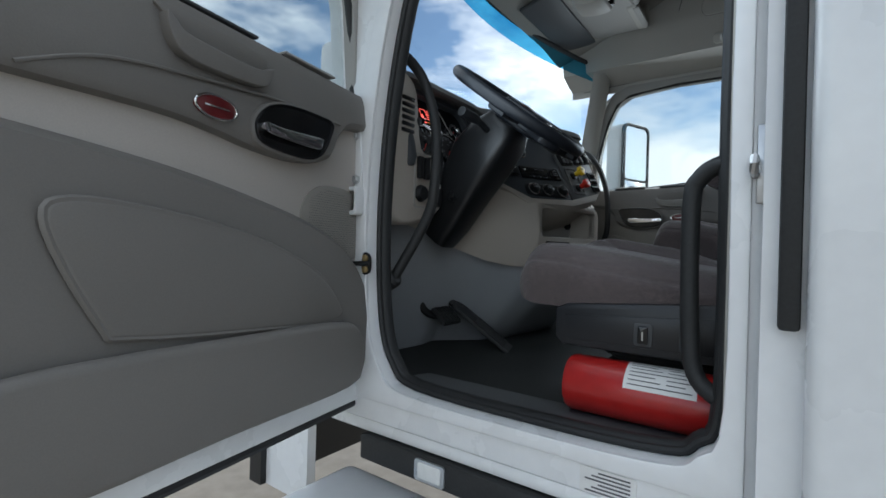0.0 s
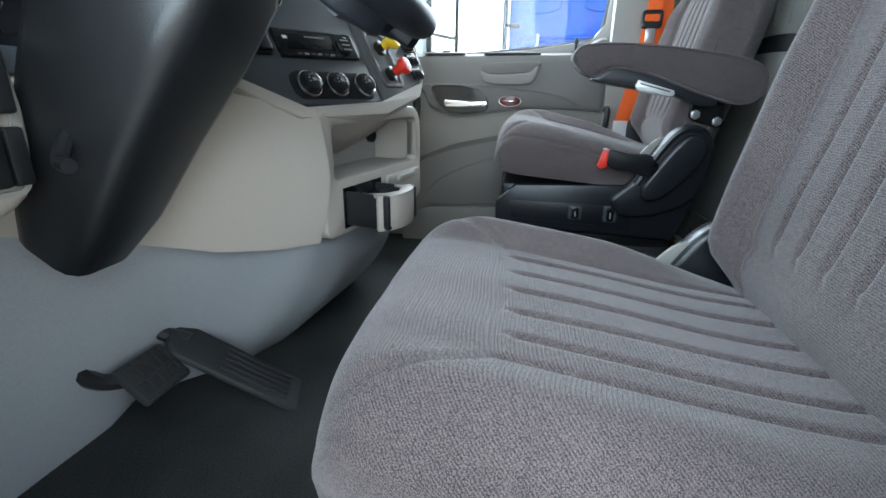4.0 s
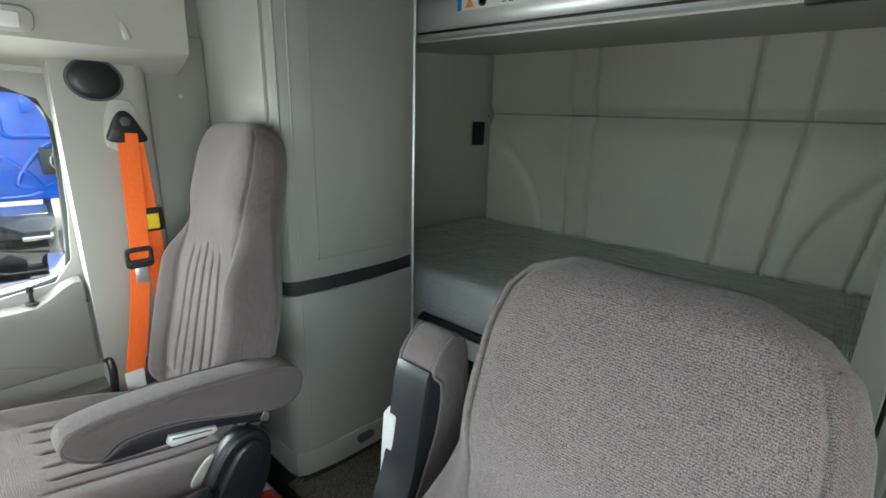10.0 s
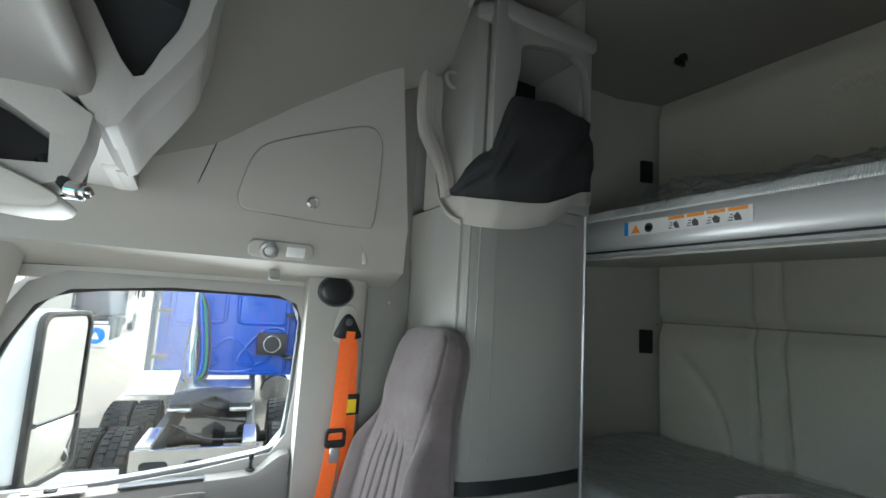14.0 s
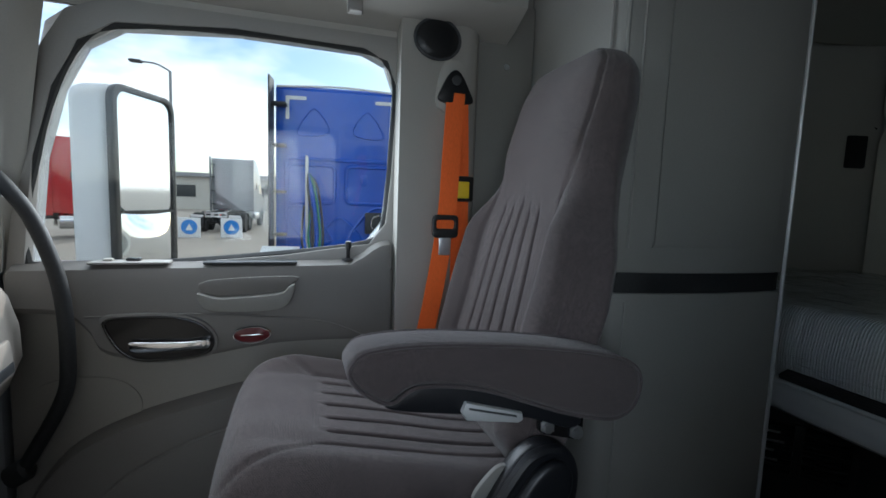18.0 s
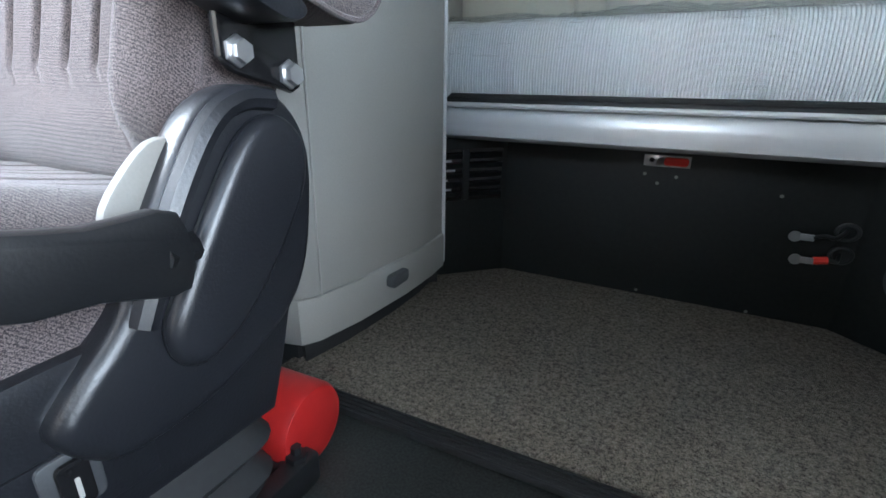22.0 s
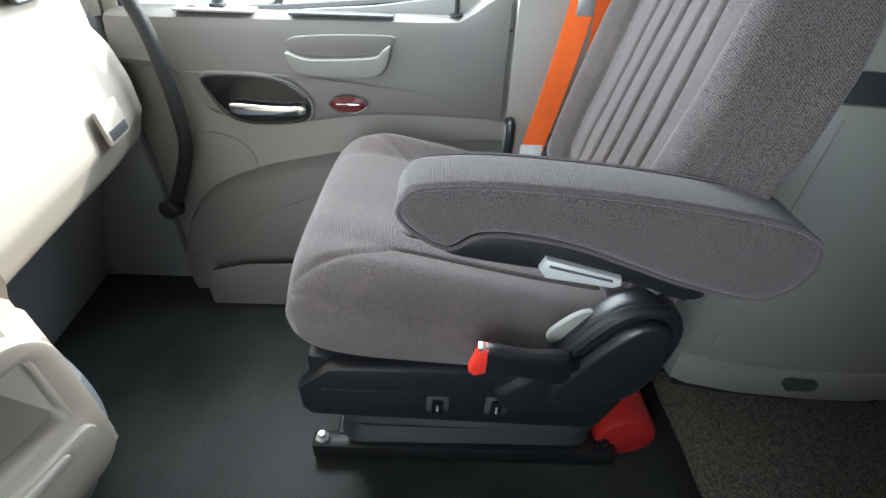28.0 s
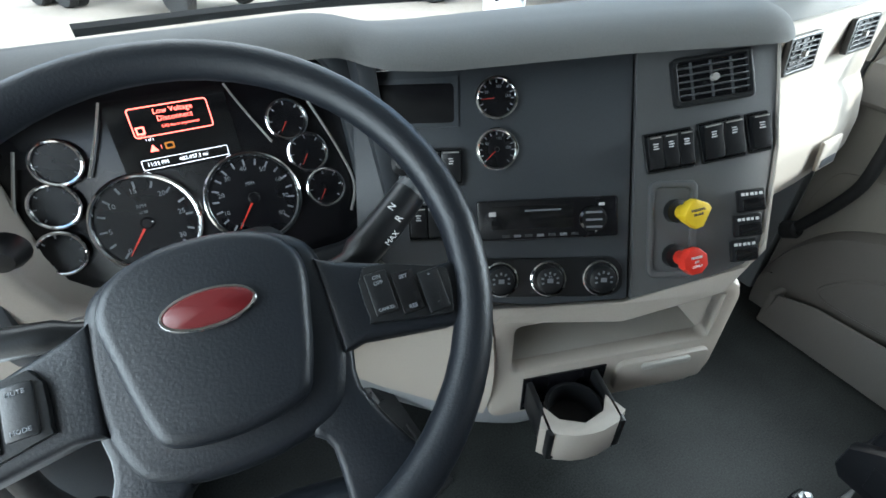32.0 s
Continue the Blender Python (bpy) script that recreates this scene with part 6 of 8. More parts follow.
    for yy, zz in ((-0.171, 0.535), (-0.225, 0.519)):
        part("bolt", lathe([(0.0125, 0), (0.0125, 0.003), (0.009, 0.004), (0.009, 0.010), (0, 0.011)], Mi @ pose(0.262, yy, zz, 0, 90, 0), 6), ZINC, br)
    return top


seat(0.545, 0.10, -1, "grey-brown ribbed cloth passenger seat on a black suspension base", 14.0, False, 0.0)
seat(-0.535, 0.20, 1, "grey-brown ribbed cloth driver seat with its armrest folded up", 12.5, True, 0.112)


# ---- seat belts ----
def webbing(pts, width, across, thick=0.0016):
    rows = []
    path = [Vector(p) for p in smooth_loop(pts, 6, closed=False)]
    for i, p in enumerate(path):
        d = (path[min(i + 1, len(path) - 1)] - path[max(i - 1, 0)]).normalized()
        a = Vector(across)
        a = (a - d * a.dot(d)).normalized() * (width / 2)
        n = d.cross(a).normalized() * thick
        rows.append([p - a - n, p - a * 0.3 - n * 1.6, p + a * 0.3 - n * 1.6, p + a - n, p + a + n, p - a + n])
    return grid(rows, closed=True, ends=True)


for sx in (1, -1):
    F = Matrix.Diagonal((sx, 1, 1, 1))
    sb = thing("seat_belt", (sx * 0.80, -0.07, 1.17), "bright orange seat belt hanging from a black pillar anchor", "seat belt", "seat belts")
    part("webbing", webbing([(0.799, -0.069, 1.155), (0.797, -0.062, 1.0), (0.785, -0.05, 0.83), (0.787, -0.02, 0.62), (0.785, 0.012, 0.46), (0.79, 0.02, 0.33)], 0.047, (0.1, 1, 0)), ORANGE, sb, "orange webbing", m=F.copy())
    part("webbing", webbing([(0.803, -0.080, 1.15), (0.808, -0.093, 0.9), (0.808, -0.098, 0.6), (0.81, -0.10, 0.1)], 0.045, (0.1, 1, 0)), ORANGE, sb, "orange webbing", m=F.copy())
    part("anchor", prism(smooth_loop([(-0.115, 1.135), (-0.105, 1.165), (-0.085, 1.20), (-0.068, 1.212), (-0.05, 1.20), (-0.032, 1.165), (-0.025, 1.137), (-0.07, 1.128)], 4), "x", 0.797, 0.815, 0.004), BLACK, sb, "black belt anchor", m=F.copy())
    part("anchor_boss", prism(smooth_loop([(-0.11, 1.12), (-0.10, 1.22), (-0.068, 1.24), (-0.036, 1.22), (-0.026, 1.12)], 4), "x", 0.812, 0.826, 0.004), GREY_LIGHT, sb, m=F.copy())
    part("anchor_bolt", lathe([(0.012, 0), (0.012, 0.006), (0, 0.008)], F @ pose(0.797, -0.068, 1.185, 0, -90, 0), 10), GREY_DARK, sb)
    cl = part("comfort_clip", rbox(0.792, 0.812, -0.125, -0.065, 0.885, 0.95, 0.005), BLACK, sb, "black comfort clip", m=F.copy())
    part("yellow_tag", rbox(0.7895, 0.793, -0.112, -0.075, 0.893, 0.936, 0.002), YELLOW, cl, "yellow tag", m=F.copy())
    tg = part("tongue_loop", ring(rrect(-0.080, -0.012, 0.792, 0.850, 0.012), rrect(-0.070, -0.022, 0.815, 0.838, 0.006), "x", 0.772, 0.782, 40, 0.002), BLACK, sb, "black belt tongue", m=F.copy())
    part("tongue_blade", rbox(0.773, 0.777, -0.062, -0.030, 0.748, 0.795, 0.002), ZINC, tg, m=F.copy())
    lb_ = part("care_label", rbox(0.779, 0.782, -0.012, 0.036, 0.42, 0.49, 0.0005), PAPER, sb, "white care label", m=F.copy())
    part("floor_hook", tube([(0.84, 0.06, 0.52), (0.80, 0.06, 0.53), (0.785, 0.06, 0.50), (0.79, 0.065, 0.42), (0.80, 0.07, 0.34)], 0.010, 8), BLACK, sb, "black belt guide", m=F.copy())


# ---- fire extinguishers ----
def extinguisher(a, b, label, with_print):
    a, b = Vector(a), Vector(b)
    L = (b - a).length
    M = Matrix.Translation(a) @ (b - a).to_track_quat("Z", "Y").to_matrix().to_4x4()
    top = thing("fire_extinguisher", a - Vector((0, 0, 0.06)), label, "extinguisher", "fire extinguishers")
    body = part("cylinder", lathe([(0, 0.002), (0.045, 0.0), (0.056, 0.004), (0.061, 0.014), (0.061, L - 0.09), (0.055, L - 0.06), (0.035, L - 0.035), (0.018, L - 0.03), (0.018, L - 0.01)], M, 36), RED, top, "glossy red steel cylinder")
    part("valve", lathe([(0.02, L - 0.012), (0.02, L + 0.02), (0.01, L + 0.03), (0, L + 0.03)], M, 16), BLACK, top, "black valve head")
    sleeve = []
    for k in range(13):
        t = radians(72 + 88 * k / 12)
        sleeve.append([M @ Vector((0.0615 * math.cos(t), 0.0615 * math.sin(t), z)) for z in (0.13, 0.262)])
    lab = part("instruction_label", grid(sleeve, thick=0.0005), PAPER, top, "white printed instruction label")
    if with_print:
        for k in range(9):
            t = radians(79 + 9 * k)
            w = Vector((0.0622 * math.cos(t), 0.0622 * math.sin(t), 0))
            s = Vector((-math.sin(t), math.cos(t), 0)) * 0.0011
            for z0, z1 in ((0.138, 0.188 + 0.01 * (k % 3)), (0.208, 0.254 - 0.012 * (k % 2))):
                part("print_line", grid([[M @ (w - s + Vector((0, 0, z0))), M @ (w - s + Vector((0, 0, z1)))], [M @ (w + s + Vector((0, 0, z0))), M @ (w + s + Vector((0, 0, z1)))]]), INK, lab, smooth=False)
    return top


extinguisher((-0.775, 0.378, 0.069), (-0.775, -0.03, 0.069), "red fire extinguisher lying beside the driver seat", True)
extinguisher((0.346, -0.181, 0.063), (0.69, -0.170, 0.063), "scuffed red fire extinguisher lying behind the passenger seat", False)

# ---- dashboard ----
SLATE = mat("slate_dash_panel", (0.052, 0.058, 0.066), 0.45, vary=0.08, grain=420, bump=0.2, dist=0.0005)
DASH_TOP = mat("dash_pad", (0.135, 0.135, 0.130), 0.8, vary=0.06, grain=420, bump=0.3, dist=0.0006)
CREAM = mat("cream_dash_plastic", (0.395, 0.360, 0.317), 0.5, vary=0.04, grain=420, bump=0.2, dist=0.0005)
KICK = mat("blue_grey_kick_panel", (0.28, 0.295, 0.315), 0.55, vary=0.08, grain=300, bump=0.2, dist=0.0006)
DIAL = mat("dial_black", (0.006, 0.006, 0.008), 0.25, vary=0.1, bump=0.0)
LED_RED = glow("display_red", (1.0, 0.12, 0.09), 1.6)
LED_WHITE = glow("display_white", (0.85, 0.85, 0.9), 0.8)
MARK = mat("dial_print", (0.22, 0.23, 0.25), 0.5, vary=0.02, bump=0.0)
SLATE_PALE = mat("pale_slate_switch_panel", (0.098, 0.100, 0.102), 0.45, vary=0.06, grain=420, bump=0.2, dist=0.0005)
VENT = mat("vent_slat_plastic", (0.09, 0.093, 0.097), 0.35, vary=0.1, grain=300, bump=0.1)
NEEDLE = mat("needle_red", (0.75, 0.05, 0.03), 0.4, vary=0.02, bump=0.0)

ST = frame_at((-0.111, 0.758, 0.655), (0.90, -0.435, 0), (0.223, 0.461, 0.859))


def dash_front(x):
    return line([(-0.86, 0.90), (-0.80, 0.905), (-0.76, 0.93), (-0.32, 0.93), (-0.28, 0.885), (-0.22, 0.85), (0.0, 0.80), (0.20, 0.735), (0.235, 0.745), (0.27, 0.80), (0.45, 0.825), (0.65, 0.85), (0.80, 0.88), (0.88, 0.93)], x)


dash = thing("dashboard", (0.0, 1.0, 0.4), "grey and cream truck dashboard with a slate centre stack", "dashboard")


def dash_top(u, v):
    x = -0.86 + 1.74 * u
    yf, yb = dash_front(x), 1.165 - 0.25 * (2 * u - 1) ** 2
    brow = 0.015 * smooth01((0.27 - abs(x + 0.535)) / 0.10)
    if v < 0.30:
        a = v / 0.30 * math.pi / 2
        return (x, yf + 0.055 * (1 - math.cos(a)), 0.860 + brow + 0.024 * math.sin(a))
    t = (v - 0.30) / 0.70
    return (x, yf + 0.055 + (yb - yf - 0.055) * t, 0.884 + brow * (1 - smooth01(t)) + 0.006 * math.sin(math.pi * t) - 0.046 * smooth01(t * 0.9))


part("top_pad", surf(dash_top, 90, 30, thick=0.015), DASH_TOP, dash, "grained grey dash top pad", angle=60)
part("centre_panel", prism([(-0.275, 0.212), (-0.275, -0.02), (-0.21, -0.075), (-0.13, -0.108), (-0.02, -0.116), (0.108, -0.108), (0.110, 0.236)], "z", -0.20, 0.0, 0.003), SLATE, dash, "slate centre stack panel", m=ST.copy())
part("side_panel", prism([(0.113, 0.236), (0.113, -0.108), (0.20, -0.088), (0.270, -0.060), (0.290, -0.03), (0.302, 0.10), (0.300, 0.250), (0.20, 0.243)], "z", -0.20, 0.003, 0.004), SLATE_PALE, dash, "paler slate switch panel", m=ST.copy())
part("chrome_strip", tube([ST @ Vector(p) for p in ((-0.27, 0.214, 0.004), (0.0, 0.232, 0.006), (0.20, 0.249, 0.007), (0.285, 0.253, 0.006))], 0.0035, 6), CHROME, dash, "thin chrome strip")
part("cheek", prism([(0.300, 0.252), (0.306, 0.10), (0.296, -0.04), (0.24, -0.10), (0.10, -0.14), (-0.12, -0.14), (-0.26, -0.06), (-0.24, -0.05), (-0.10, -0.120), (0.10, -0.112), (0.27, -0.064), (0.292, -0.03), (0.303, 0.10), (0.297, 0.252)], "z", -0.22, 0.006, 0.002), CREAM, dash, "cream stack surround", m=ST.copy())


def gauge(parent, M, r, label, marks=9, needle=None, sub=False):
    g_ = part("gauge", lathe([(0, -0.004), (r, -0.004), (r, 0.002), (0, 0.002)], M, 32), DIAL, parent, label)
    part("gauge_rim", tube([M @ Vector((r * math.cos(a), r * math.sin(a), 0.004)) for a in [2 * math.pi * k / 40 for k in range(40)]], 0.0022 + 0.02 * r, 8, closed=True, n=1), CHROME, g_)
    for k in range(marks):
        a = radians(225 - 270 * k / max(1, marks - 1))
        T = M @ Matrix.Rotation(a, 4, "Z")
        part("tick", rbox(r * 0.74, r * 0.88, -0.0005 - 0.012 * r, 0.0005 + 0.012 * r, 0.002, 0.0028), MARK, g_, m=T)
    if needle is not None:
        T = M @ Matrix.Rotation(radians(needle), 4, "Z")
        part("needle", prism([(-0.1 * r, 0.03 * r), (0.78 * r, 0.008 * r), (0.78 * r, -0.008 * r), (-0.1 * r, -0.03 * r)], "z", 0.004, 0.005), NEEDLE, g_, m=T)
        part("needle_hub", lathe([(0.13 * r, 0.002), (0.13 * r, 0.006), (0.09 * r, 0.008), (0, 0.008)], M, 16), DIAL, g_)
    return g_


for b, t_ in ((0.174, 185), (0.105, 225)):
    g_ = gauge(dash, ST @ pose(-0.076, b, 0.002), 0.027, "small round pressure gauge", 13, t_)
    for k, s_ in enumerate(("50", "100", "150")):
        a = radians(150 - 70 * k)
        writing(s_, 0.0055, MARK, g_, ST @ pose(-0.076 + 0.0155 * math.cos(a), b + 0.0155 * math.sin(a), 0.0048))
binp = part("upper_tray", ring([(-0.262, 0.200), (-0.262, 0.134), (-0.128, 0.138), (-0.128, 0.205)], rrect(-0.255, -0.134, 0.143, 0.196, 0.006), "z", -0.004, 0.003, 48), SLATE, dash, "open upper tray", m=ST.copy())
# flat black sheet on the panel stands for the tray's shaded depth
part("tray_shade", rbox(-0.258, -0.132, 0.140, 0.199, 0.0005, 0.0012), DIAL, binp, m=ST.copy())
# ignition and light switches behind the wheel
part("key_switch", lathe([(0.020, 0), (0.020, 0.006), (0.012, 0.010), (0.011, 0.020), (0, 0.021)], ST @ pose(-0.205, 0.092, 0.0), 20), BLACK, dash, "black ignition switch")
# radio
rad = part("radio", prism(rrect(-0.104, 0.091, -0.019, 0.037, 0.004), "z", -0.002, 0.007, 0.003), DIAL, dash, "black single-slot radio", m=ST @ pose(0, 0, 0, 0, 0, 1.5))
RM = ST @ pose(0, 0, 0.007, 0, 0, 1.5)
part("radio_window", rbox(-0.085, 0.03, -0.004, 0.028, 0.0, 0.0012, 0.0005), BLACK_GLOSS, rad, m=RM.copy())
part("radio_knob", lathe([(0.019, 0), (0.019, 0.006), (0.016, 0.009), (0, 0.009)], RM @ pose(0.055, 0.006, 0), 24), BLACK_GLOSS, rad)
for k in range(3):
    part("knob_mark", rbox(0.044, 0.066, -0.006 + 0.010 * k, -0.003 + 0.010 * k, 0.0092, 0.0098), MARK, rad, m=RM.copy())
for k in range(7):
    part("radio_button", rbox(-0.07 + 0.016 * k, -0.060 + 0.016 * k, -0.0155, -0.0115, 0.0, 0.002, 0.0005), MARK if k % 2 else GREY_DARK, rad, m=RM.copy())
part("radio_logo_bar", rbox(-0.038, 0.012, 0.020, 0.0225, 0.0012, 0.0018), MARK, rad, m=RM.copy())
part("radio_tab", rbox(-0.088, -0.078, 0.015, 0.021, 0.0012, 0.0020), PAPER, rad, m=RM.copy())
part("radio_tab", rbox(0.064, 0.072, 0.024, 0.028, 0.0012, 0.0020), PAPER, rad, m=RM.copy())
# heater controls
hv = part("heater_panel", prism(rrect(-0.108, 0.100, -0.103, -0.047, 0.022), "z", -0.001, 0.004, 0.002), BLACK, dash, "black heater control panel", m=ST.copy())
for k, a0 in enumerate((-0.073, -0.006, 0.067)):
    K = ST @ pose(a0, -0.076, 0.004)
    kn = part("heater_knob", lathe([(0.024, 0), (0.024, 0.004), (0.020, 0.006), (0.018, 0.018), (0.014, 0.020), (0, 0.020)], K, 28), BLACK, hv, "chrome-ringed heater knob")
    part("knob_ring", tube([K @ Vector((0.0235 * math.cos(t), 0.0235 * math.sin(t), 0.005)) for t in [2 * math.pi * q / 28 for q in range(28)]], 0.0022, 6, closed=True, n=1), CHROME, kn)
    for q in range(7):
        part("knob_mark", rbox(0.009, 0.0125, -0.0012, 0.0012, 0.020, 0.0206), MARK, kn, m=K @ Matrix.Rotation(radians(200 - 36 * q), 4, "Z"))
    if k == 1:
        writing("72", 0.006, MARK, kn, K @ pose(0, 0.0045, 0.0204))
    part("knob_mark", rbox(-0.004, 0.004, -0.003, 0.003, 0.020, 0.0207), MARK, kn, m=K.copy())


def air_vent(M, w, h, parent, rows_=5):
    v_ = part("air_vent", ring(rrect(-w / 2, w / 2, -h / 2, h / 2, 0.006), rrect(-w / 2 + 0.007, w / 2 - 0.007, -h / 2 + 0.007, h / 2 - 0.007, 0.004), "z", -0.004, 0.008, 40, 0.002), BLACK, parent, "slatted air vent", m=M.copy())
    part("vent_back", rbox(-w / 2 + 0.004, w / 2 - 0.004, -h / 2 + 0.004, h / 2 - 0.004, 0.0008, 0.0016), DIAL, v_, m=M.copy())
    for k in range(rows_):
        y = -h / 2 + 0.010 + (h - 0.020) * (k + 0.5) / rows_
        part("vent_slat", rbox(-w / 2 + 0.008, w / 2 - 0.008, y - 0.0008, y + 0.0008, 0.0018, 0.0085, 0.0004), VENT, v_, m=M.copy())
    for k in range(3):
        x = -w / 2 + w * (k + 1) / 4
        part("vent_vane", rbox(x - 0.0016, x + 0.0016, -h / 2 + 0.008, h / 2 - 0.008, 0.0017, 0.0035), GREY_DARK, v_, m=M.copy())
    part("vent_tab", lathe([(0.005, 0.006), (0.005, 0.013), (0, 0.014)], M, 10), GREY, v_)


air_vent(ST @ pose(0.211, 0.192, 0.004, 0, 0, 8), 0.106, 0.064, dash)
# rocker switches on the side panel: curved rockers in shared bezels, with a lit legend near the top
def rocker_bank(a0, b0, w, h, n, slant, tag):
    T = ST @ pose(a0, b0, 0.003, 0, 0, slant)
    bank = part("switch_bezel", ring(rrect(0, w, 0, h, 0.003), rrect(0.002, w - 0.002, 0.003, h - 0.003, 0.002), "z", -0.001, 0.005, 40, 0.001), BLACK, dash, tag, m=T.copy())
    part("bezel_floor", rbox(0.001, w - 0.001, 0.001, h - 0.001, 0.0004, 0.0012), DIAL, bank, m=T.copy())
    step = (w - 0.004) / n
    for k in range(n):
        x0 = 0.002 + step * k
        hump = [(0.005, 0.0012), (0.004, 0.006), (0.006, 0.010), (h * 0.35, 0.0125), (h * 0.62, 0.0115), (h - 0.010, 0.0155), (h - 0.005, 0.0145), (h - 0.004, 0.0012)]
        rk = part("rocker", prism(hump, "x", x0 + 0.0008, x0 + step - 0.0008, 0.0012), BLACK, bank, m=T.copy())
        part("rocker_lens", rbox(x0 + 0.003, x0 + step - 0.003, h - 0.0085, h - 0.0065, 0.0148, 0.0158, 0.0005), GREY, rk, m=T.copy())
        c = x0 + step / 2
        for q in range(3):
            part("legend_bar", rbox(c - 0.0035 + 0.001 * (q % 2), c + 0.0035 - 0.001 * ((k + q) % 2), h - 0.0165 - 0.0032 * q, h - 0.0150 - 0.0032 * q, 0.0122, 0.0142), PAPER, rk, m=T.copy())


rocker_bank(-0.182, 0.056, 0.059, 0.052, 2, 1, "pair of black rocker switches")
rocker_bank(-0.200, -0.020, 0.080, 0.052, 3, 1, "bank of three black rocker switches")
rocker_bank(0.129, 0.066, 0.066, 0.054, 3, 9, "bank of three black rocker switches")
rocker_bank(0.204, 0.078, 0.058, 0.056, 2, 11, "pair of black rocker switches")
rocker_bank(0.266, 0.091, 0.030, 0.054, 1, 10, "single black rocker switch")
for k in range(3):
    T = ST @ pose(0.2475 + 0.003 * k, -0.058 + 0.0345 * k, 0.003, 0, 0, 6)
    sw3 = part("push_switch", prism(rrect(0, 0.038, 0, 0.031, 0.003), "z", 0.0, 0.006, 0.002), BLACK, dash, "black push switch with a legend strip", m=T.copy())
    part("switch_button", prism(rrect(0.005, 0.035, 0.003, 0.019, 0.003), "z", 0.005, 0.010, 0.003), BLACK_GLOSS, sw3, m=T.copy())
    for q in range(5):
        part("legend_bar", rbox(0.005 + 0.006 * q, 0.0095 + 0.006 * q - 0.001 * (q % 2), 0.0225, 0.0265, 0.006, 0.0064), PAPER, sw3, m=T.copy())
# parking and trailer brake knobs
pb = part("brake_knob_panel", ring(rrect(0.132, 0.200, -0.078, 0.058, 0.012), rrect(0.141, 0.190, -0.068, 0.048, 0.008), "z", 0.0, 0.007, 40, 0.003), SLATE_PALE, dash, "pale slate brake valve surround", m=ST.copy())
part("valve_plate", prism(rrect(0.139, 0.192, -0.070, 0.050, 0.008), "z", 0.0008, 0.0022), BLACK, pb, m=ST.copy())
for b0, material, n_, tag, words in ((0.016, YELLOW, 4, "yellow parking brake knob", ("PARKING", "BRAKE")), (-0.046, RED_PLASTIC, 8, "red trailer brake knob", ("TRAILER", "AIR", "SUPPLY"))):
    K = ST @ pose(0.168, b0, 0.0) @ pose(0, 0, 0, 6, 10, 12)
    stem = part("brake_stem", lathe([(0.016, 0.002), (0.016, 0.012), (0.008, 0.014), (0.008, 0.045)], K, 14), BLACK, pb)
    r_ = 0.0185
    pts_ = [(r_ * math.cos(2 * math.pi * (k + 0.5) / n_), r_ * math.sin(2 * math.pi * (k + 0.5) / n_)) for k in range(n_)]
    if n_ == 4:
        pts_ = [(0.021, 0.004), (0.017, 0.011), (0.0, 0.020), (-0.008, 0.018), (-0.020, 0.002), (-0.018, -0.006), (-0.004, -0.019), (0.006, -0.018)]
    kb = part("brake_knob", prism(pts_, "z", 0.036, 0.052, 0.003), material, stem, tag, m=K.copy())
    part("knob_neck", lathe([(0.010, 0.018), (0.012, 0.038)], K, 12), material, stem)
    for q, w_ in enumerate(words):
        writing(w_, 0.0046, INK if n_ == 4 else PAPER, stem, K @ pose(0, 0.006 - 0.006 * q, 0.0525))

# lower cream console with shelf and a drawn-out cup holder
CU, CV = Vector((0.970, -0.243, 0)), Vector((0, 0, 1))
LC = frame_at((-0.215, 0.722, 0.42), CU, CV)
con = thing("lower_console", (-0.05, 0.75, 0.3), "cream lower dash console with an open shelf", "console")
part("console_face", ring(rrect(-0.005, 0.405, -0.118, 0.128, (0.05, 0.015, 0.02, 0.05)), rrect(0.030, 0.375, -0.004, 0.100, 0.012), "z", -0.03, 0.0, 60, 0.006), CREAM, con, m=LC.copy())
part("console_body", prism([(-0.02, -0.03), (0.385, -0.03), (0.42, -0.06), (0.42, -0.30), (-0.02, -0.30)], "y", 0.105, 0.128), CREAM, con, m=LC.copy())
part("shelf_floor", prism([(0.0, -0.02), (0.39, -0.02), (0.41, -0.06), (0.41, -0.22), (0.0, -0.22)], "y", -0.03, -0.006), GREY_LIGHT, con, "grey shelf floor", m=LC.copy())
part("shelf_back", rbox(0.0, 0.41, -0.03, 0.12, -0.14, -0.12), GREY, con, m=LC.copy())
part("console_end", prism([(0.375, 0.0), (0.405, -0.01), (0.43, -0.07), (0.43, -0.30), (0.375, -0.30)], "y", -0.105, 0.105, 0.006), CREAM, con, m=LC.copy())
part("shelf_end", rbox(0.005, 0.03, -0.02, 0.105, -0.2, -0.02), CREAM, con, m=LC.copy())
part("power_socket", lathe([(0.016, 0), (0.016, 0.012), (0.012, 0.014), (0.010, 0.004), (0, 0.004)], LC @ pose(0.345, 0.052, -0.118), 20), BLACK, con, "black power socket")
part("power_socket", lathe([(0.014, 0), (0.014, 0.012), (0.010, 0.014), (0.008, 0.004), (0, 0.004)], LC @ pose(0.045, 0.06, -0.1), 20), BLACK, con, "black power socket")
# no opening here: a thin black sheet gives the bay's shade
part("cup_bay_shade", rbox(0.050, 0.195, -0.105, -0.022, 0.0005, 0.003), DIAL, con, "flat dark sheet standing for the shaded cup holder bay", m=LC.copy())
part("ashtray", prism(rrect(0.215, 0.385, -0.095, -0.022, 0.015), "z", -0.002, 0.010, 0.004), CREAM, con, "closed cream ashtray drawer", m=LC.copy())
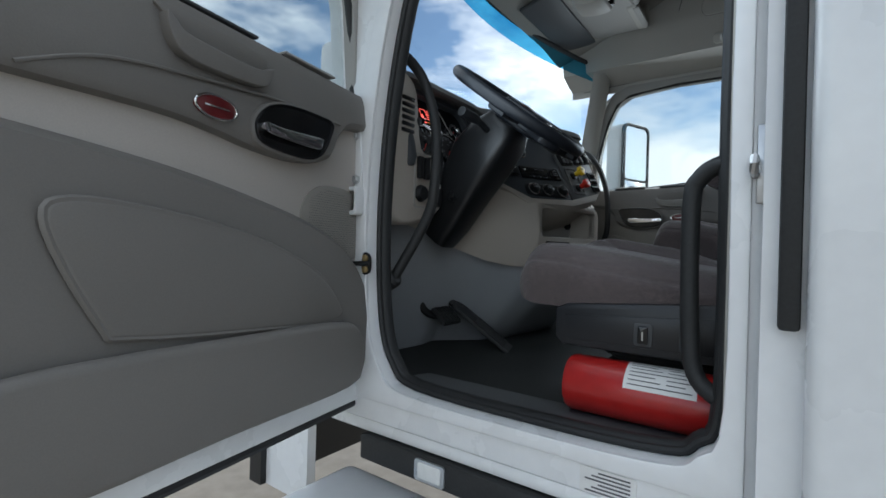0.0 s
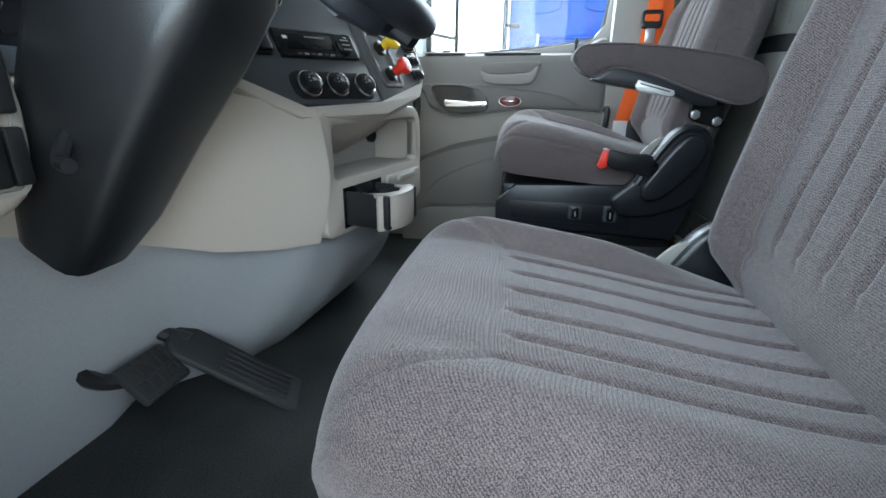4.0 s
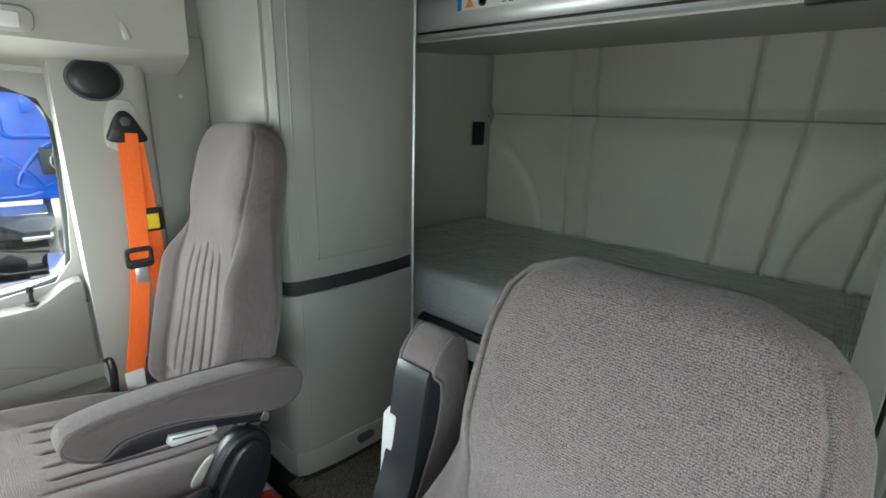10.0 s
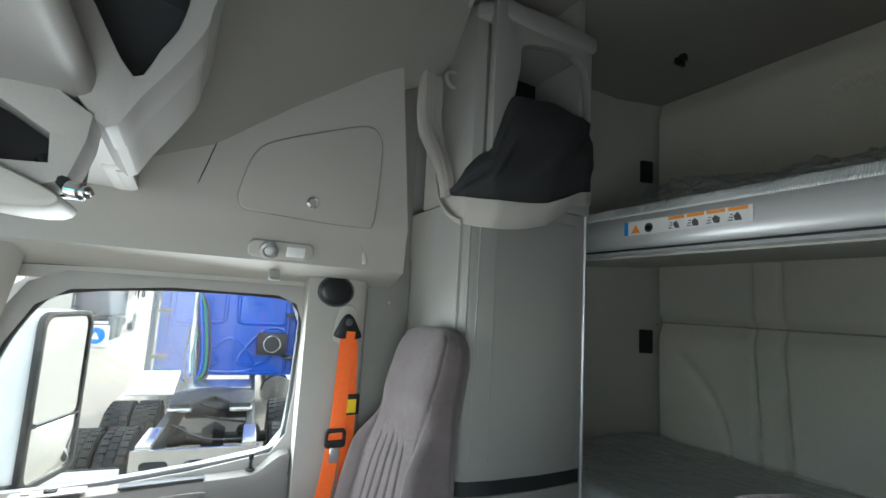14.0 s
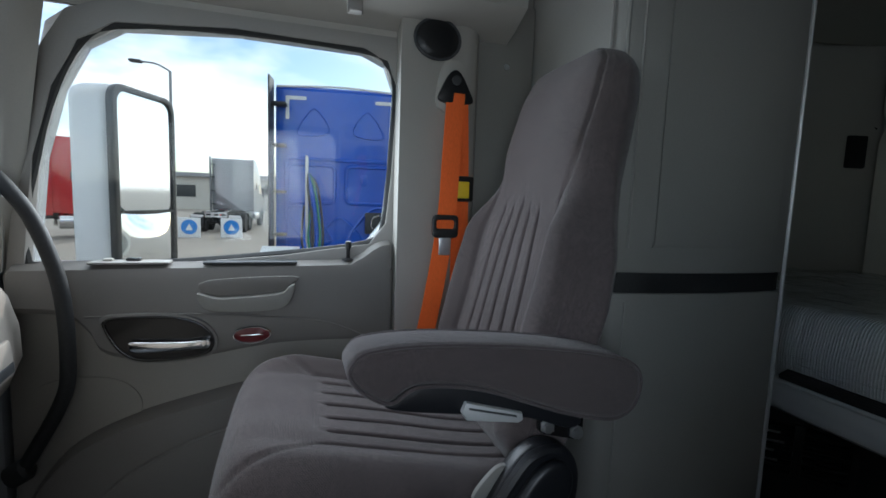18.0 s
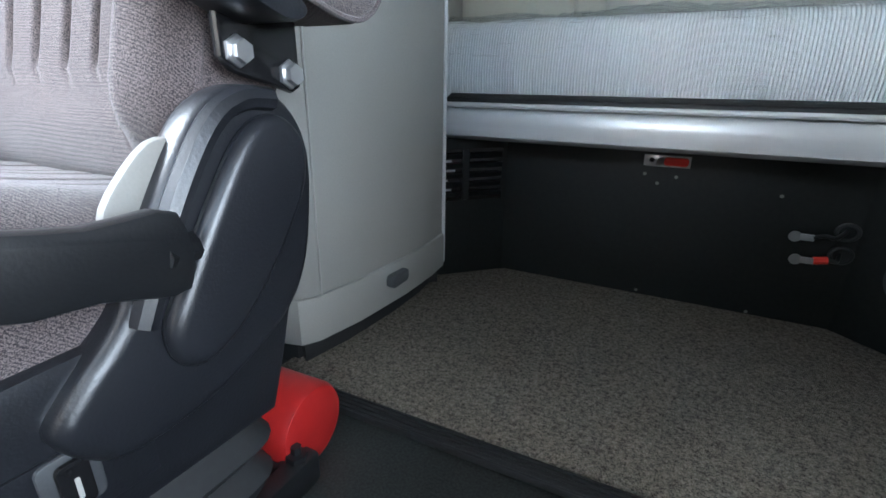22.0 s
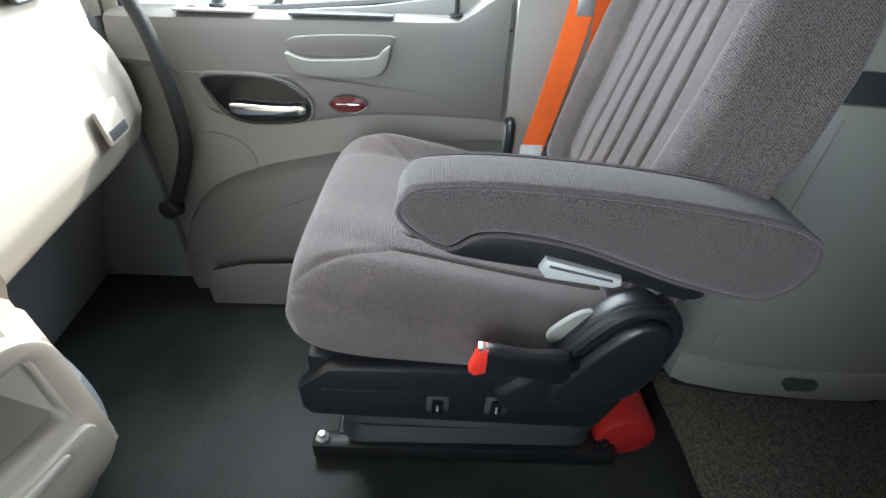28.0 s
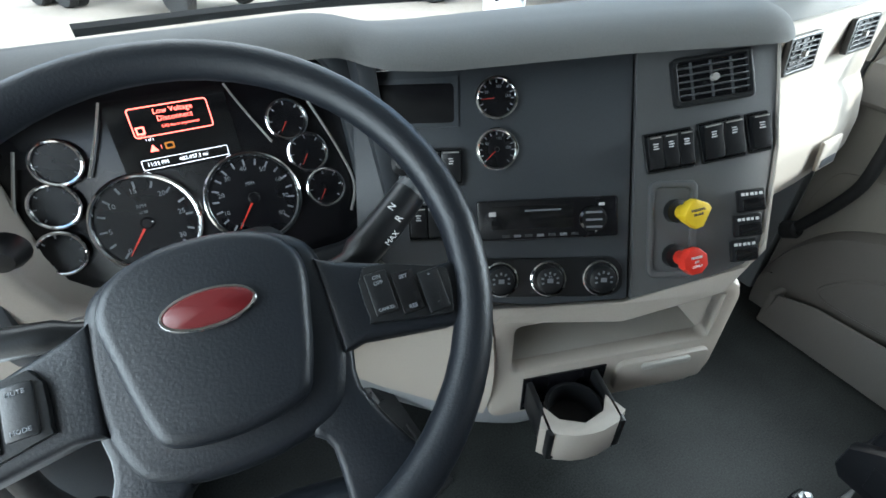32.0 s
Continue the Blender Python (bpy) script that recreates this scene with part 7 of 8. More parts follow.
part("ashtray_pull", prism(rrect(0.255, 0.345, -0.040, -0.026, 0.006), "z", 0.009, 0.016, 0.003), GREY_LIGHT, con, m=LC.copy())
cup = thing("cup_holder", (-0.13, 0.65, 0.33), "black pull-out cup holder with a cream front lip", "cup holder")
CM = LC @ pose(0.118, -0.062, 0.0)
part("slide", join(rbox(-0.062, -0.052, -0.035, 0.032, -0.05, 0.10, 0.003), rbox(0.052, 0.062, -0.035, 0.032, -0.05, 0.10, 0.003), rbox(-0.060, 0.060, -0.038, -0.030, -0.05, 0.10, 0.003)), BLACK, cup, "black slide", m=CM.copy())
part("cup_ring", lathe([(0.048, -0.028), (0.048, 0.020), (0.042, 0.022), (0.040, -0.020), (0, -0.024)], CM @ pose(0.0, 0.0, 0.055, -90, 0, 0), 28), BLACK, cup, m=None)
arc_ = [(-0.070, 0.082), (-0.048, 0.100), (-0.022, 0.108), (0.0, 0.110), (0.022, 0.108), (0.048, 0.100), (0.070, 0.082)]
part("front_lip", join(prism(arc_ + [(0.052, 0.050), (0.036, 0.076), (0.0, 0.090), (-0.036, 0.076), (-0.052, 0.050)], "y", 0.026, 0.032, 0.002), prism(arc_ + [(a * 0.95, b - 0.006) for a, b in arc_[::-1]], "y", -0.040, 0.027, 0.002)), CREAM, cup, "cream curved front lip", m=CM.copy())
# knee panel, kick panels and engine tunnel
KNEE = [(-0.80, 0.90, 0.60, 0.98, 0.47), (-0.62, 0.90, 0.60, 0.975, 0.43), (-0.45, 0.875, 0.60, 0.93, 0.365), (-0.36, 0.838, 0.582, 0.865, 0.325), (-0.28, 0.790, 0.562, 0.805, 0.306), (-0.215, 0.737, 0.546, 0.748, 0.302)]


def knee(u, v):
    x = -0.80 + 0.585 * u
    yt, zt, yb, zb = (line([(k[0], k[i]) for k in KNEE], x) for i in (1, 2, 3, 4))
    return (x, yt + (yb - yt) * v - 0.022 * math.sin(math.pi * v), zt + (zb - zt) * v)


part("knee_panel", surf(knee, 40, 12, thick=0.012), CREAM, dash, "curved cream knee panel")


TUNNEL = [(-0.72, 1.000, 0.462, 1.10), (-0.62, 0.985, 0.440, 1.09), (-0.45, 0.942, 0.376, 1.08), (-0.36, 0.878, 0.336, 1.10), (-0.28, 0.818, 0.317, 1.035), (-0.215, 0.764, 0.312, 0.972), (-0.10, 0.738, 0.309, 0.928), (0.05, 0.715, 0.309, 0.910), (0.18, 0.708, 0.309, 0.897), (0.28, 0.765, 0.309, 0.885), (0.34, 0.86, 0.309, 0.90), (0.37, 1.0, 0.309, 1.0)]


def tunnel(u, v):
    x = -0.72 + 1.09 * u
    yt, zt, yb = (line([(k[0], k[i]) for k in TUNNEL], x) for i in (1, 2, 3))
    return Vector((x, yt + (yb - yt) * v ** line([(-0.40, 0.75), (-0.28, 0.85), (-0.12, 1.7)], x) - 0.016 * math.sin(math.pi * v) + 0.006 * noise.noise((u * 5, v * 2, 1)), zt * (1 - v)))


solo("engine_tunnel", surf(tunnel, 60, 20, thick=0.012), KICK, "blue-grey moulded engine tunnel cover below the dash", "tunnel cover", kind="structure", angle=60)
solo("kick_panel", surf(lambda u, v: (-0.86 + 0.30 * u, 1.16 + 0.05 * math.sin(3 * u), 0.52 - 0.52 * v), 10, 6, thick=0.02), KICK, "blue-grey kick panel beside the pedals", "kick panel", kind="structure")
solo("kick_panel", surf(lambda u, v: (0.20 + 0.68 * u, 0.99 + 0.16 * v + 0.05 * u, 0.45 - 0.45 * v), 12, 6, thick=0.02), KICK, "dark toe board in the passenger footwell", "kick panel", kind="structure")
solo("kick_panel", rbox(-0.90, -0.86, 0.86, 1.30, 0.0, 0.80, 0.01), KICK, "grey cowl side panel by the driver pedals", "kick panel", kind="structure")
solo("kick_panel", rbox(0.86, 0.90, 0.92, 1.30, 0.0, 0.80, 0.01), KICK, "grey cowl side panel in the passenger footwell", "kick panel", kind="structure")

# passenger side of the dash with glove box
def pdash(u, v):
    x = 0.235 + 0.645 * u
    z = 0.862 - 0.43 * v
    off = line([(0.40, 0.16), (0.44, 0.06), (0.48, -0.005), (0.54, -0.030), (0.60, -0.028), (0.66, -0.012), (0.682, 0.004), (0.69, 0.010), (0.75, 0.012), (0.83, 0.006), (0.87, 0.0)], z)
    return (x, dash_front(x) + 0.012 + off + 0.10 * smooth01((u - 0.82) / 0.18) ** 2, z)


part("passenger_fascia", surf(pdash, 44, 40, thick=0.015), CREAM, dash, "cream passenger fascia", angle=60)
part("fascia_seam", tube([(x, dash_front(x) + 0.018 + 0.10 * smooth01(((x - 0.235) / 0.645 - 0.82) / 0.18) ** 2, 0.686) for x in (0.25, 0.35, 0.5, 0.65, 0.78, 0.86)], 0.003, 6), GREY_DARK, dash)
gl = part("glove_latch", rbox(-0.040, 0.040, -0.032, 0.032, -0.004, 0.005, 0.004), CREAM, dash, "cream glove box latch", m=frame_at((0.635, 0.803, 0.575), (0.99, 0.14, 0), (0, 0.1, 1)))
part("latch_pocket", rbox(-0.032, 0.032, -0.026, -0.008, 0.004, 0.0065, 0.002), GREY_DARK, gl, m=frame_at((0.635, 0.803, 0.575), (0.99, 0.14, 0), (0, 0.1, 1)))
air_vent(frame_at((0.415, 0.818, 0.80), (0.992, 0.12, 0), (0, 0.1, 1)), 0.10, 0.062, dash)
air_vent(frame_at((0.632, 0.846, 0.80), (0.992, 0.12, 0), (0, 0.1, 1)), 0.10, 0.062, dash)

# driver end of the dash
part("end_fascia", prism(smooth_loop([(-0.855, 0.845), (-0.80, 0.862), (-0.745, 0.82), (-0.715, 0.66), (-0.62, 0.62), (-0.615, 0.50), (-0.66, 0.455), (-0.80, 0.425), (-0.855, 0.50)], 4), "y", 0.872, 1.12, 0.014, 3), CREAM, dash, "cream dash end with louvres")
for k in range(6):
    part("louvre", rbox(-0.815, -0.762, 0.866, 0.876, 0.690 + 0.0185 * k, 0.701 + 0.0185 * k, 0.003), DIAL, dash)
swp = part("switch_bank", ring(rrect(-0.755, -0.628, 0.478, 0.642, 0.014), rrect(-0.750, -0.633, 0.483, 0.637, 0.012), "y", 0.868, 0.8725, 40), GREY, dash)
for x0, z0, h in ((-0.742, 0.565, 0.066), (-0.712, 0.565, 0.066), (-0.672, 0.558, 0.066), (-0.672, 0.488, 0.058), (-0.650, 0.488, 0.058), (-0.650, 0.558, 0.066)):
    part("rocker_switch", prism(rrect(x0, x0 + 0.020, z0, z0 + h, 0.004), "y", 0.858, 0.874, 0.004), BLACK, swp)
part("light_knob", lathe([(0.026, 0), (0.026, 0.006), (0.020, 0.018), (0, 0.020)], pose(-0.722, 0.874, 0.522, 90, 0, 0), 20), BLACK, swp, "black round knob")
part("mirror_knob", lathe([(0.022, 0), (0.020, 0.010), (0.012, 0.028), (0, 0.030)], pose(-0.735, 0.90, 0.735, 90, 0, 0), 16), BLACK, dash, "black mirror control")

# ---- instrument cluster ----
CF = frame_at((-0.543, 0.945, 0.704), (1, 0, 0), (0, 0.375, 0.927))
ic = thing("instrument_cluster", (-0.543, 0.95, 0.62), "black instrument cluster with chrome-ringed dials and a lit red warning", "instrument cluster")
part("cluster_face", prism(rrect(-0.205, 0.215, -0.10, 0.185, 0.05), "z", -0.03, -0.002, 0.004), DIAL, ic, m=CF.copy())
speedo = gauge(ic, CF @ pose(0.065, 0.0, 0), 0.060, "speedometer", 17, 232)
tacho = gauge(ic, CF @ pose(-0.067, 0.0, 0), 0.061, "tachometer", 13, 230)
for k, s_ in enumerate(("0", "10", "20", "30", "40", "50", "60", "70", "80")):
    a = radians(232 - 276 * k / 8)
    writing(s_, 0.0085, MARK, speedo, CF @ pose(0.065 + 0.041 * math.cos(a), 0.041 * math.sin(a), 0.003))
writing("MPH", 0.006, MARK, speedo, CF @ pose(0.065, 0.020, 0.003))
for k, s_ in enumerate(("0", "5", "10", "15", "20", "25", "30")):
    a = radians(225 - 262 * k / 6)
    writing(s_, 0.009, MARK, tacho, CF @ pose(-0.067 + 0.042 * math.cos(a), 0.042 * math.sin(a), 0.003))
writing("RPM", 0.006, MARK, tacho, CF @ pose(-0.067, 0.022, 0.003))
writing("x100", 0.005, MARK, tacho, CF @ pose(-0.067, 0.014, 0.003))
for a0, b0 in ((0.135, 0.093), (0.151, 0.045), (0.163, -0.008), (-0.133, 0.092), (-0.152, 0.044), (-0.165, -0.012)):
    gauge(ic, CF @ pose(a0, b0, 0), 0.0255, "small round gauge", 7, 235 if a0 > 0 else None)
dsp = part("display", prism(rrect(-0.070, 0.068, 0.060, 0.150, 0.006), "z", -0.002, 0.0005), BLACK_GLOSS, ic, "dark message display", m=CF.copy())
part("message_frame", ring(rrect(-0.047, 0.045, 0.102, 0.138, 0.004), rrect(-0.0457, 0.0437, 0.1033, 0.1367, 0.003), "z", 0.0006, 0.0012, 40), LED_RED, dsp, "lit red message frame", m=CF.copy())
writing("Low Voltage", 0.0090, LED_RED, dsp, CF @ pose(0.004, 0.1305, 0.001))
writing("Disconnect", 0.0090, LED_RED, dsp, CF @ pose(0.004, 0.1215, 0.001))
writing("LVD Bus is unpowered", 0.0046, LED_RED, dsp, CF @ pose(0.008, 0.1120, 0.001))
part("warning_icon", ring(rrect(-0.0435, -0.0335, 0.106, 0.1155, 0.001), rrect(-0.0415, -0.0355, 0.108, 0.1135, 0.001), "z", 0.0006, 0.0012, 16), LED_RED, dsp, m=CF.copy())
writing("LVD", 0.004, LED_RED, dsp, CF @ pose(-0.039, 0.1040, 0.001))
writing("1 of 1", 0.0042, LED_WHITE, dsp, CF @ pose(-0.032, 0.0990, 0.001))
part("alert_triangle", prism([(-0.036, 0.084), (-0.026, 0.084), (-0.031, 0.0925)], "z", 0.0006, 0.0012), LED_RED, dsp, m=CF.copy())
writing("1", 0.006, LED_RED, dsp, CF @ pose(-0.022, 0.0880, 0.001))
part("engine_icon", ring(rrect(-0.018, -0.007, 0.084, 0.0925, 0.002), rrect(-0.016, -0.009, 0.086, 0.0905, 0.001), "z", 0.0006, 0.0012, 16), ORG_INK, dsp, m=CF.copy())
part("odometer_frame", ring(rrect(-0.050, 0.052, 0.063, 0.0755, 0.001), rrect(-0.0493, 0.0513, 0.0637, 0.0748, 0.0008), "z", 0.0006, 0.0012, 24), LED_WHITE, dsp, m=CF.copy())
writing("11:35 PM", 0.0066, LED_WHITE, dsp, CF @ pose(-0.032, 0.0692, 0.001))
writing("402,457.3 mi", 0.0066, LED_WHITE, dsp, CF @ pose(0.010, 0.0692, 0.001))
for sx in (1, -1):
    part("trim_line", tube([CF @ Vector(p) for p in ((sx * 0.070, 0.150, 0.004), (sx * 0.085, 0.115, 0.004), (sx * 0.108, 0.068, 0.004))], 0.0016, 6), GREY, ic)
    part("trim_line", tube([CF @ Vector(p) for p in ((sx * 0.168, 0.112, 0.004), (sx * 0.19, 0.05, 0.004), (sx * 0.204, -0.01, 0.004), (sx * 0.19, -0.05, 0.004))], 0.002, 6), GREY, ic)


for x0 in (-0.785, -0.312):
    part("binnacle_cheek", prism(smooth_loop([(0.865, 0.60), (0.875, 0.70), (0.925, 0.80), (0.95, 0.868), (1.06, 0.868), (1.0, 0.60)], 3), "x", x0, x0 + 0.027, 0.006), SLATE, ic, "slate binnacle cheek")
part("cluster_bezel", ring(rrect(-0.225, 0.235, -0.125, 0.205, 0.06), rrect(-0.198, 0.208, -0.093, 0.178, 0.05), "z", -0.006, 0.020, 64, 0.006), SLATE, ic, m=CF.copy())

# ---- steering wheel and column ----
WM = frame_at((-0.530, 0.650, 0.786), (1, 0, 0), (0, 0.79, 0.615))
LEATHER = mat("wheel_leather", (0.0085, 0.0105, 0.0145), 0.42, spec=0.42, vary=0.12, grain=420, bump=0.4, dist=0.0008)
sw_ = thing("steering_wheel", (-0.53, 0.65, 0.70), "dark grained steering wheel with a red badge and button spokes", "steering wheel")
part("rim", tube([WM @ Vector((0.217 * math.cos(a), 0.217 * math.sin(a), 0)) for a in [2 * math.pi * k / 56 for k in range(56)]], 0.0175, 14, closed=True, n=1), LEATHER, sw_, "grained leather rim")
HM = WM @ pose(0.004, -0.038, 0.0)
hub_o = smooth_loop([(-0.089, 0.026), (-0.079, 0.062), (-0.042, 0.083), (0.0, 0.089), (0.042, 0.083), (0.079, 0.062), (0.089, 0.026), (0.090, -0.012), (0.083, -0.052), (0.062, -0.083), (0.0, -0.094), (-0.062, -0.083), (-0.083, -0.052), (-0.090, -0.012)], 4)
part("hub", prism(hub_o, "z", -0.045, 0.004, 0.012, 3), LEATHER, sw_, m=HM.copy())
pad_o = smooth_loop([(-0.073, 0.040), (-0.060, 0.066), (-0.030, 0.079), (0.0, 0.082), (0.030, 0.079), (0.060, 0.066), (0.073, 0.040), (0.067, 0.0), (0.057, -0.040), (0.044, -0.062), (0.0, -0.069), (-0.044, -0.062), (-0.057, -0.040), (-0.067, 0.0)], 4)
pad_ = part("horn_pad", prism(pad_o, "z", 0.0, 0.020, 0.010, 4), LEATHER, sw_, "grained horn pad", m=HM.copy())
bdg = part("badge", lathe([(0.034, 0), (0.034, 0.003), (0.030, 0.005), (0, 0.0055)], HM @ pose(0, 0.023, 0.0195) @ Matrix.Diagonal((0.93, 0.40, 1, 1)), 32), RED_BADGE, pad_, "red oval badge")
part("badge_rim", tube([HM @ Vector((0.0318 * math.cos(a), 0.023 + 0.0138 * math.sin(a), 0.0225)) for a in [2 * math.pi * k / 28 for k in range(28)]], 0.0016, 6, closed=True, n=1), CHROME, bdg)
for sx in (1, -1):
    part("spoke", prism([(sx * 0.080, 0.044), (sx * 0.096, 0.036), (sx * 0.180, 0.006), (sx * 0.205, 0.006), (sx * 0.202, -0.048), (sx * 0.174, -0.048), (sx * 0.102, -0.036), (sx * 0.082, -0.040)], "z", -0.030, 0.006, 0.007, 3), LEATHER, sw_, m=HM.copy())
    part("lower_spoke", prism(smooth_loop([(sx * 0.090, -0.028), (sx * 0.087, -0.067), (sx * 0.110, -0.118), (sx * 0.124, -0.140), (sx * 0.100, -0.166), (sx * 0.058, -0.172), (sx * 0.053, -0.104), (sx * 0.042, -0.086), (sx * 0.058, -0.045)], 4), "z", -0.034, 0.000, 0.008, 3), LEATHER, sw_, m=HM.copy())
    bt = part("button_pod", prism(smooth_loop([(sx * 0.116, 0.021), (sx * 0.176, 0.003), (sx * 0.184, -0.006), (sx * 0.178, -0.034), (sx * 0.170, -0.038), (sx * 0.114, -0.026), (sx * 0.109, -0.020)], 3), "z", 0.005, 0.011, 0.003), BLACK, sw_, "black button pod", m=HM.copy())
    for k in range(3):
        xx, dy = sx * (0.1235 + 0.0215 * k), -0.0058 * k
        part("button", rbox(xx - 0.0095, xx + 0.0095, -0.022 + dy, 0.014 + dy, 0.010, 0.0135, 0.002), BLACK_GLOSS if k == 1 else BLACK, bt, m=HM.copy())
    if sx > 0:
        for s_, xx, yy in (("ON", 0.1235, 0.009), ("OFF", 0.1235, 0.004), ("CANCEL", 0.1235, -0.018), ("SET", 0.145, 0.003), ("RES", 0.145, -0.023), ("+", 0.1665, -0.002), ("-", 0.1665, -0.026)):
            writing(s_, 0.0046 if len(s_) < 4 else 0.0036, MARK, bt, HM @ pose(xx, yy, 0.0138))
    else:
        for s_, xx, yy in (("MUTE", -0.1235, 0.008), ("MODE", -0.1235, -0.017), ("+", -0.1665, -0.002), ("-", -0.1665, -0.026)):
            writing(s_, 0.0042, MARK, bt, HM @ pose(xx, yy, 0.0138))
part("lower_bridge", tube([WM @ Vector(p) for p in ((-0.10, -0.185, -0.02), (0.0, -0.17, -0.026), (0.10, -0.185, -0.02))], 0.018, 10, flat=0.6), LEATHER, sw_)
col = thing("steering_column", (-0.54, 0.9, 0.3), "black shrouded steering column with stalks", "steering column")
rows = []
for p, w_, h_ in (((-0.53, 0.672, 0.765), 0.055, 0.050), ((-0.532, 0.715, 0.715), 0.075, 0.075), ((-0.535, 0.77, 0.655), 0.078, 0.085), ((-0.54, 0.83, 0.56), 0.070, 0.075), ((-0.548, 0.885, 0.455), 0.062, 0.062), ((-0.552, 0.92, 0.39), 0.050, 0.045)):
    rows.append([Vector(p) + Vector((a, 0, 0)) + Vector((0, 0.80, 0.60)) * b for a, b in rrect(-w_, w_, -h_, h_, 0.025, 3)])
part("shroud", grid(rows, closed=True, ends=True), BLACK, col, "black column shroud", angle=50)
part("tilt_lever", tube([(-0.60, 0.84, 0.54), (-0.635, 0.82, 0.515), (-0.645, 0.80, 0.51)], 0.008, 8), BLACK, col)
stk = part("shift_stalk", tube([(-0.46, 0.718, 0.712), (-0.395, 0.712, 0.736), (-0.324, 0.745, 0.770)], [0.012] * 6 + [0.019] * 7, 12, n=6), BLACK, col, "black shift stalk with white legends")
for s_, o in (("N", (-0.352, 0.729, 0.761)), ("R", (-0.350, 0.717, 0.753)), ("MAX", (-0.364, 0.702, 0.743))):
    writing(s_, 0.010 if len(s_) < 2 else 0.008, PAPER, stk, frame_at(Vector(o) + Vector((0, -0.012, 0.017)), (0.83, 0.42, 0.37), (-0.55, 0.69, 0.456)))
part("stalk_end", lathe([(0.019, 0), (0.017, 0.010), (0, 0.012)], Matrix.Translation((-0.324, 0.745, 0.770)) @ Vector((0.071, 0.033, 0.034)).to_track_quat("Z", "Y").to_matrix().to_4x4(), 14), GREY_DARK, stk)
part("turn_stalk", tube([(-0.60, 0.715, 0.715), (-0.65, 0.72, 0.735), (-0.73, 0.725, 0.745)], [0.010] * 7 + [0.014] * 6, 10), BLACK, col, "black turn-signal stalk")
# pedals
pd = thing("accelerator_pedal", (-0.29, 0.79, 0.0), "long ribbed black accelerator pedal on the floor", "pedal", "pedals")
AM = frame_at((-0.340, 0.872, 0.078), (0.91, 0.30, 0.05), (-0.28, 0.74, 0.60))
part("pad", prism(rrect(-0.046, 0.046, -0.130, 0.135, (0.04, 0.04, 0.006, 0.006)), "z", -0.008, 0.006, 0.004), RUBBER, pd, m=AM.copy())
for k in range(5):
    part("rib", rbox(-0.034 + 0.0152 * k, -0.027 + 0.0152 * k, -0.105, 0.03, 0.006, 0.010, 0.001), RUBBER, pd, m=AM.copy())
part("arm", tube([(-0.36, 0.95, 0.14), (-0.38, 1.02, 0.17), (-0.40, 1.10, 0.20)], 0.014, 8), BLACK, pd)
bk = thing("brake_pedal", (-0.45, 0.92, 0.0), "black brake pedal with a gridded rubber pad", "pedal", "pedals")
BM = frame_at((-0.438, 0.965, 0.118), (0.97, -0.05, 0), (0, 0.75, 0.66))
part("pad", rbox(-0.05, 0.05, -0.04, 0.04, -0.008, 0.006, 0.006), RUBBER, bk, m=BM.copy())
for k in range(5):
    part("grid_rib", rbox(-0.044 + 0.02 * k, -0.038 + 0.02 * k, -0.036, 0.036, 0.006, 0.011, 0.001), RUBBER, bk, m=BM.copy())
for k in range(3):
    part("grid_rib", rbox(-0.044, 0.044, -0.034 + 0.028 * k, -0.028 + 0.028 * k, 0.006, 0.0112, 0.001), RUBBER, bk, m=BM.copy())
part("arm", tube([(-0.45, 0.985, 0.115), (-0.50, 1.02, 0.14), (-0.54, 1.04, 0.25), (-0.56, 1.02, 0.42)], 0.014, 8), BLACK, bk)
# windscreen wipers
for x0, x1 in ((-0.62, -0.02), (0.02, 0.62)):
    wp = thing("wiper", (x0, 1.25, 0.9), "black windscreen wiper resting at the base of the glass", "wiper", "wipers")
    a_, b_ = ws_pt((x0 + 0.885) / 1.77, 0.09) + Vector((0, 0.025, 0.01)), ws_pt((x1 + 0.885) / 1.77, 0.05) + Vector((0, 0.025, 0.01))
    part("blade", tube([a_, (a_ + b_) / 2 + Vector((0, 0.01, 0.006)), b_], 0.008, 6), RUBBER, wp)
    part("arm", tube([(a_ + b_) / 2 + Vector((0, 0.02, 0.02)), b_ + Vector((0.05, 0.05, 0.0)), b_ + Vector((0.12, 0.10, -0.03))], 0.007, 6), BLACK, wp)
    part("arm_clip", rbox(-0.05, 0.05, -0.012, 0.012, -0.006, 0.012, 0.004), ZINC, wp, m=Matrix.Translation((a_ + b_) / 2 + Vector((0, 0.015, 0.016))))

# ---- outside: the truck lot ----
ASPHALT = mat("worn_concrete_lot", (0.33, 0.290, 0.240), 0.9, vary=0.16, grain=9, bump=0.3, coarse=0.35, dist=0.004)
TYRE = mat("tyre_rubber", (0.022, 0.022, 0.022), 0.8, vary=0.3, grain=60, bump=0.3)
ALU = mat("polished_aluminium", (0.66, 0.66, 0.67), 0.22, metal=0.95, vary=0.05, bump=0.02)
CHASSIS = mat("chassis_black", (0.02, 0.021, 0.023), 0.5, vary=0.4, grain=25, bump=0.2)
BLUE = mat("blue_truck_paint", (0.012, 0.085, 0.50), 0.2, vary=0.06, grain=8, bump=0.02, coat=0.6)
REDP = mat("red_truck_paint", (0.42, 0.012, 0.016), 0.22, vary=0.06, grain=8, bump=0.02, coat=0.6)
GREYP = mat("grey_truck_paint", (0.24, 0.25, 0.26), 0.3, vary=0.06, grain=8, bump=0.02, coat=0.4)
NAVY = mat("navy_truck_paint", (0.012, 0.02, 0.05), 0.25, vary=0.1, grain=8, bump=0.02, coat=0.5)
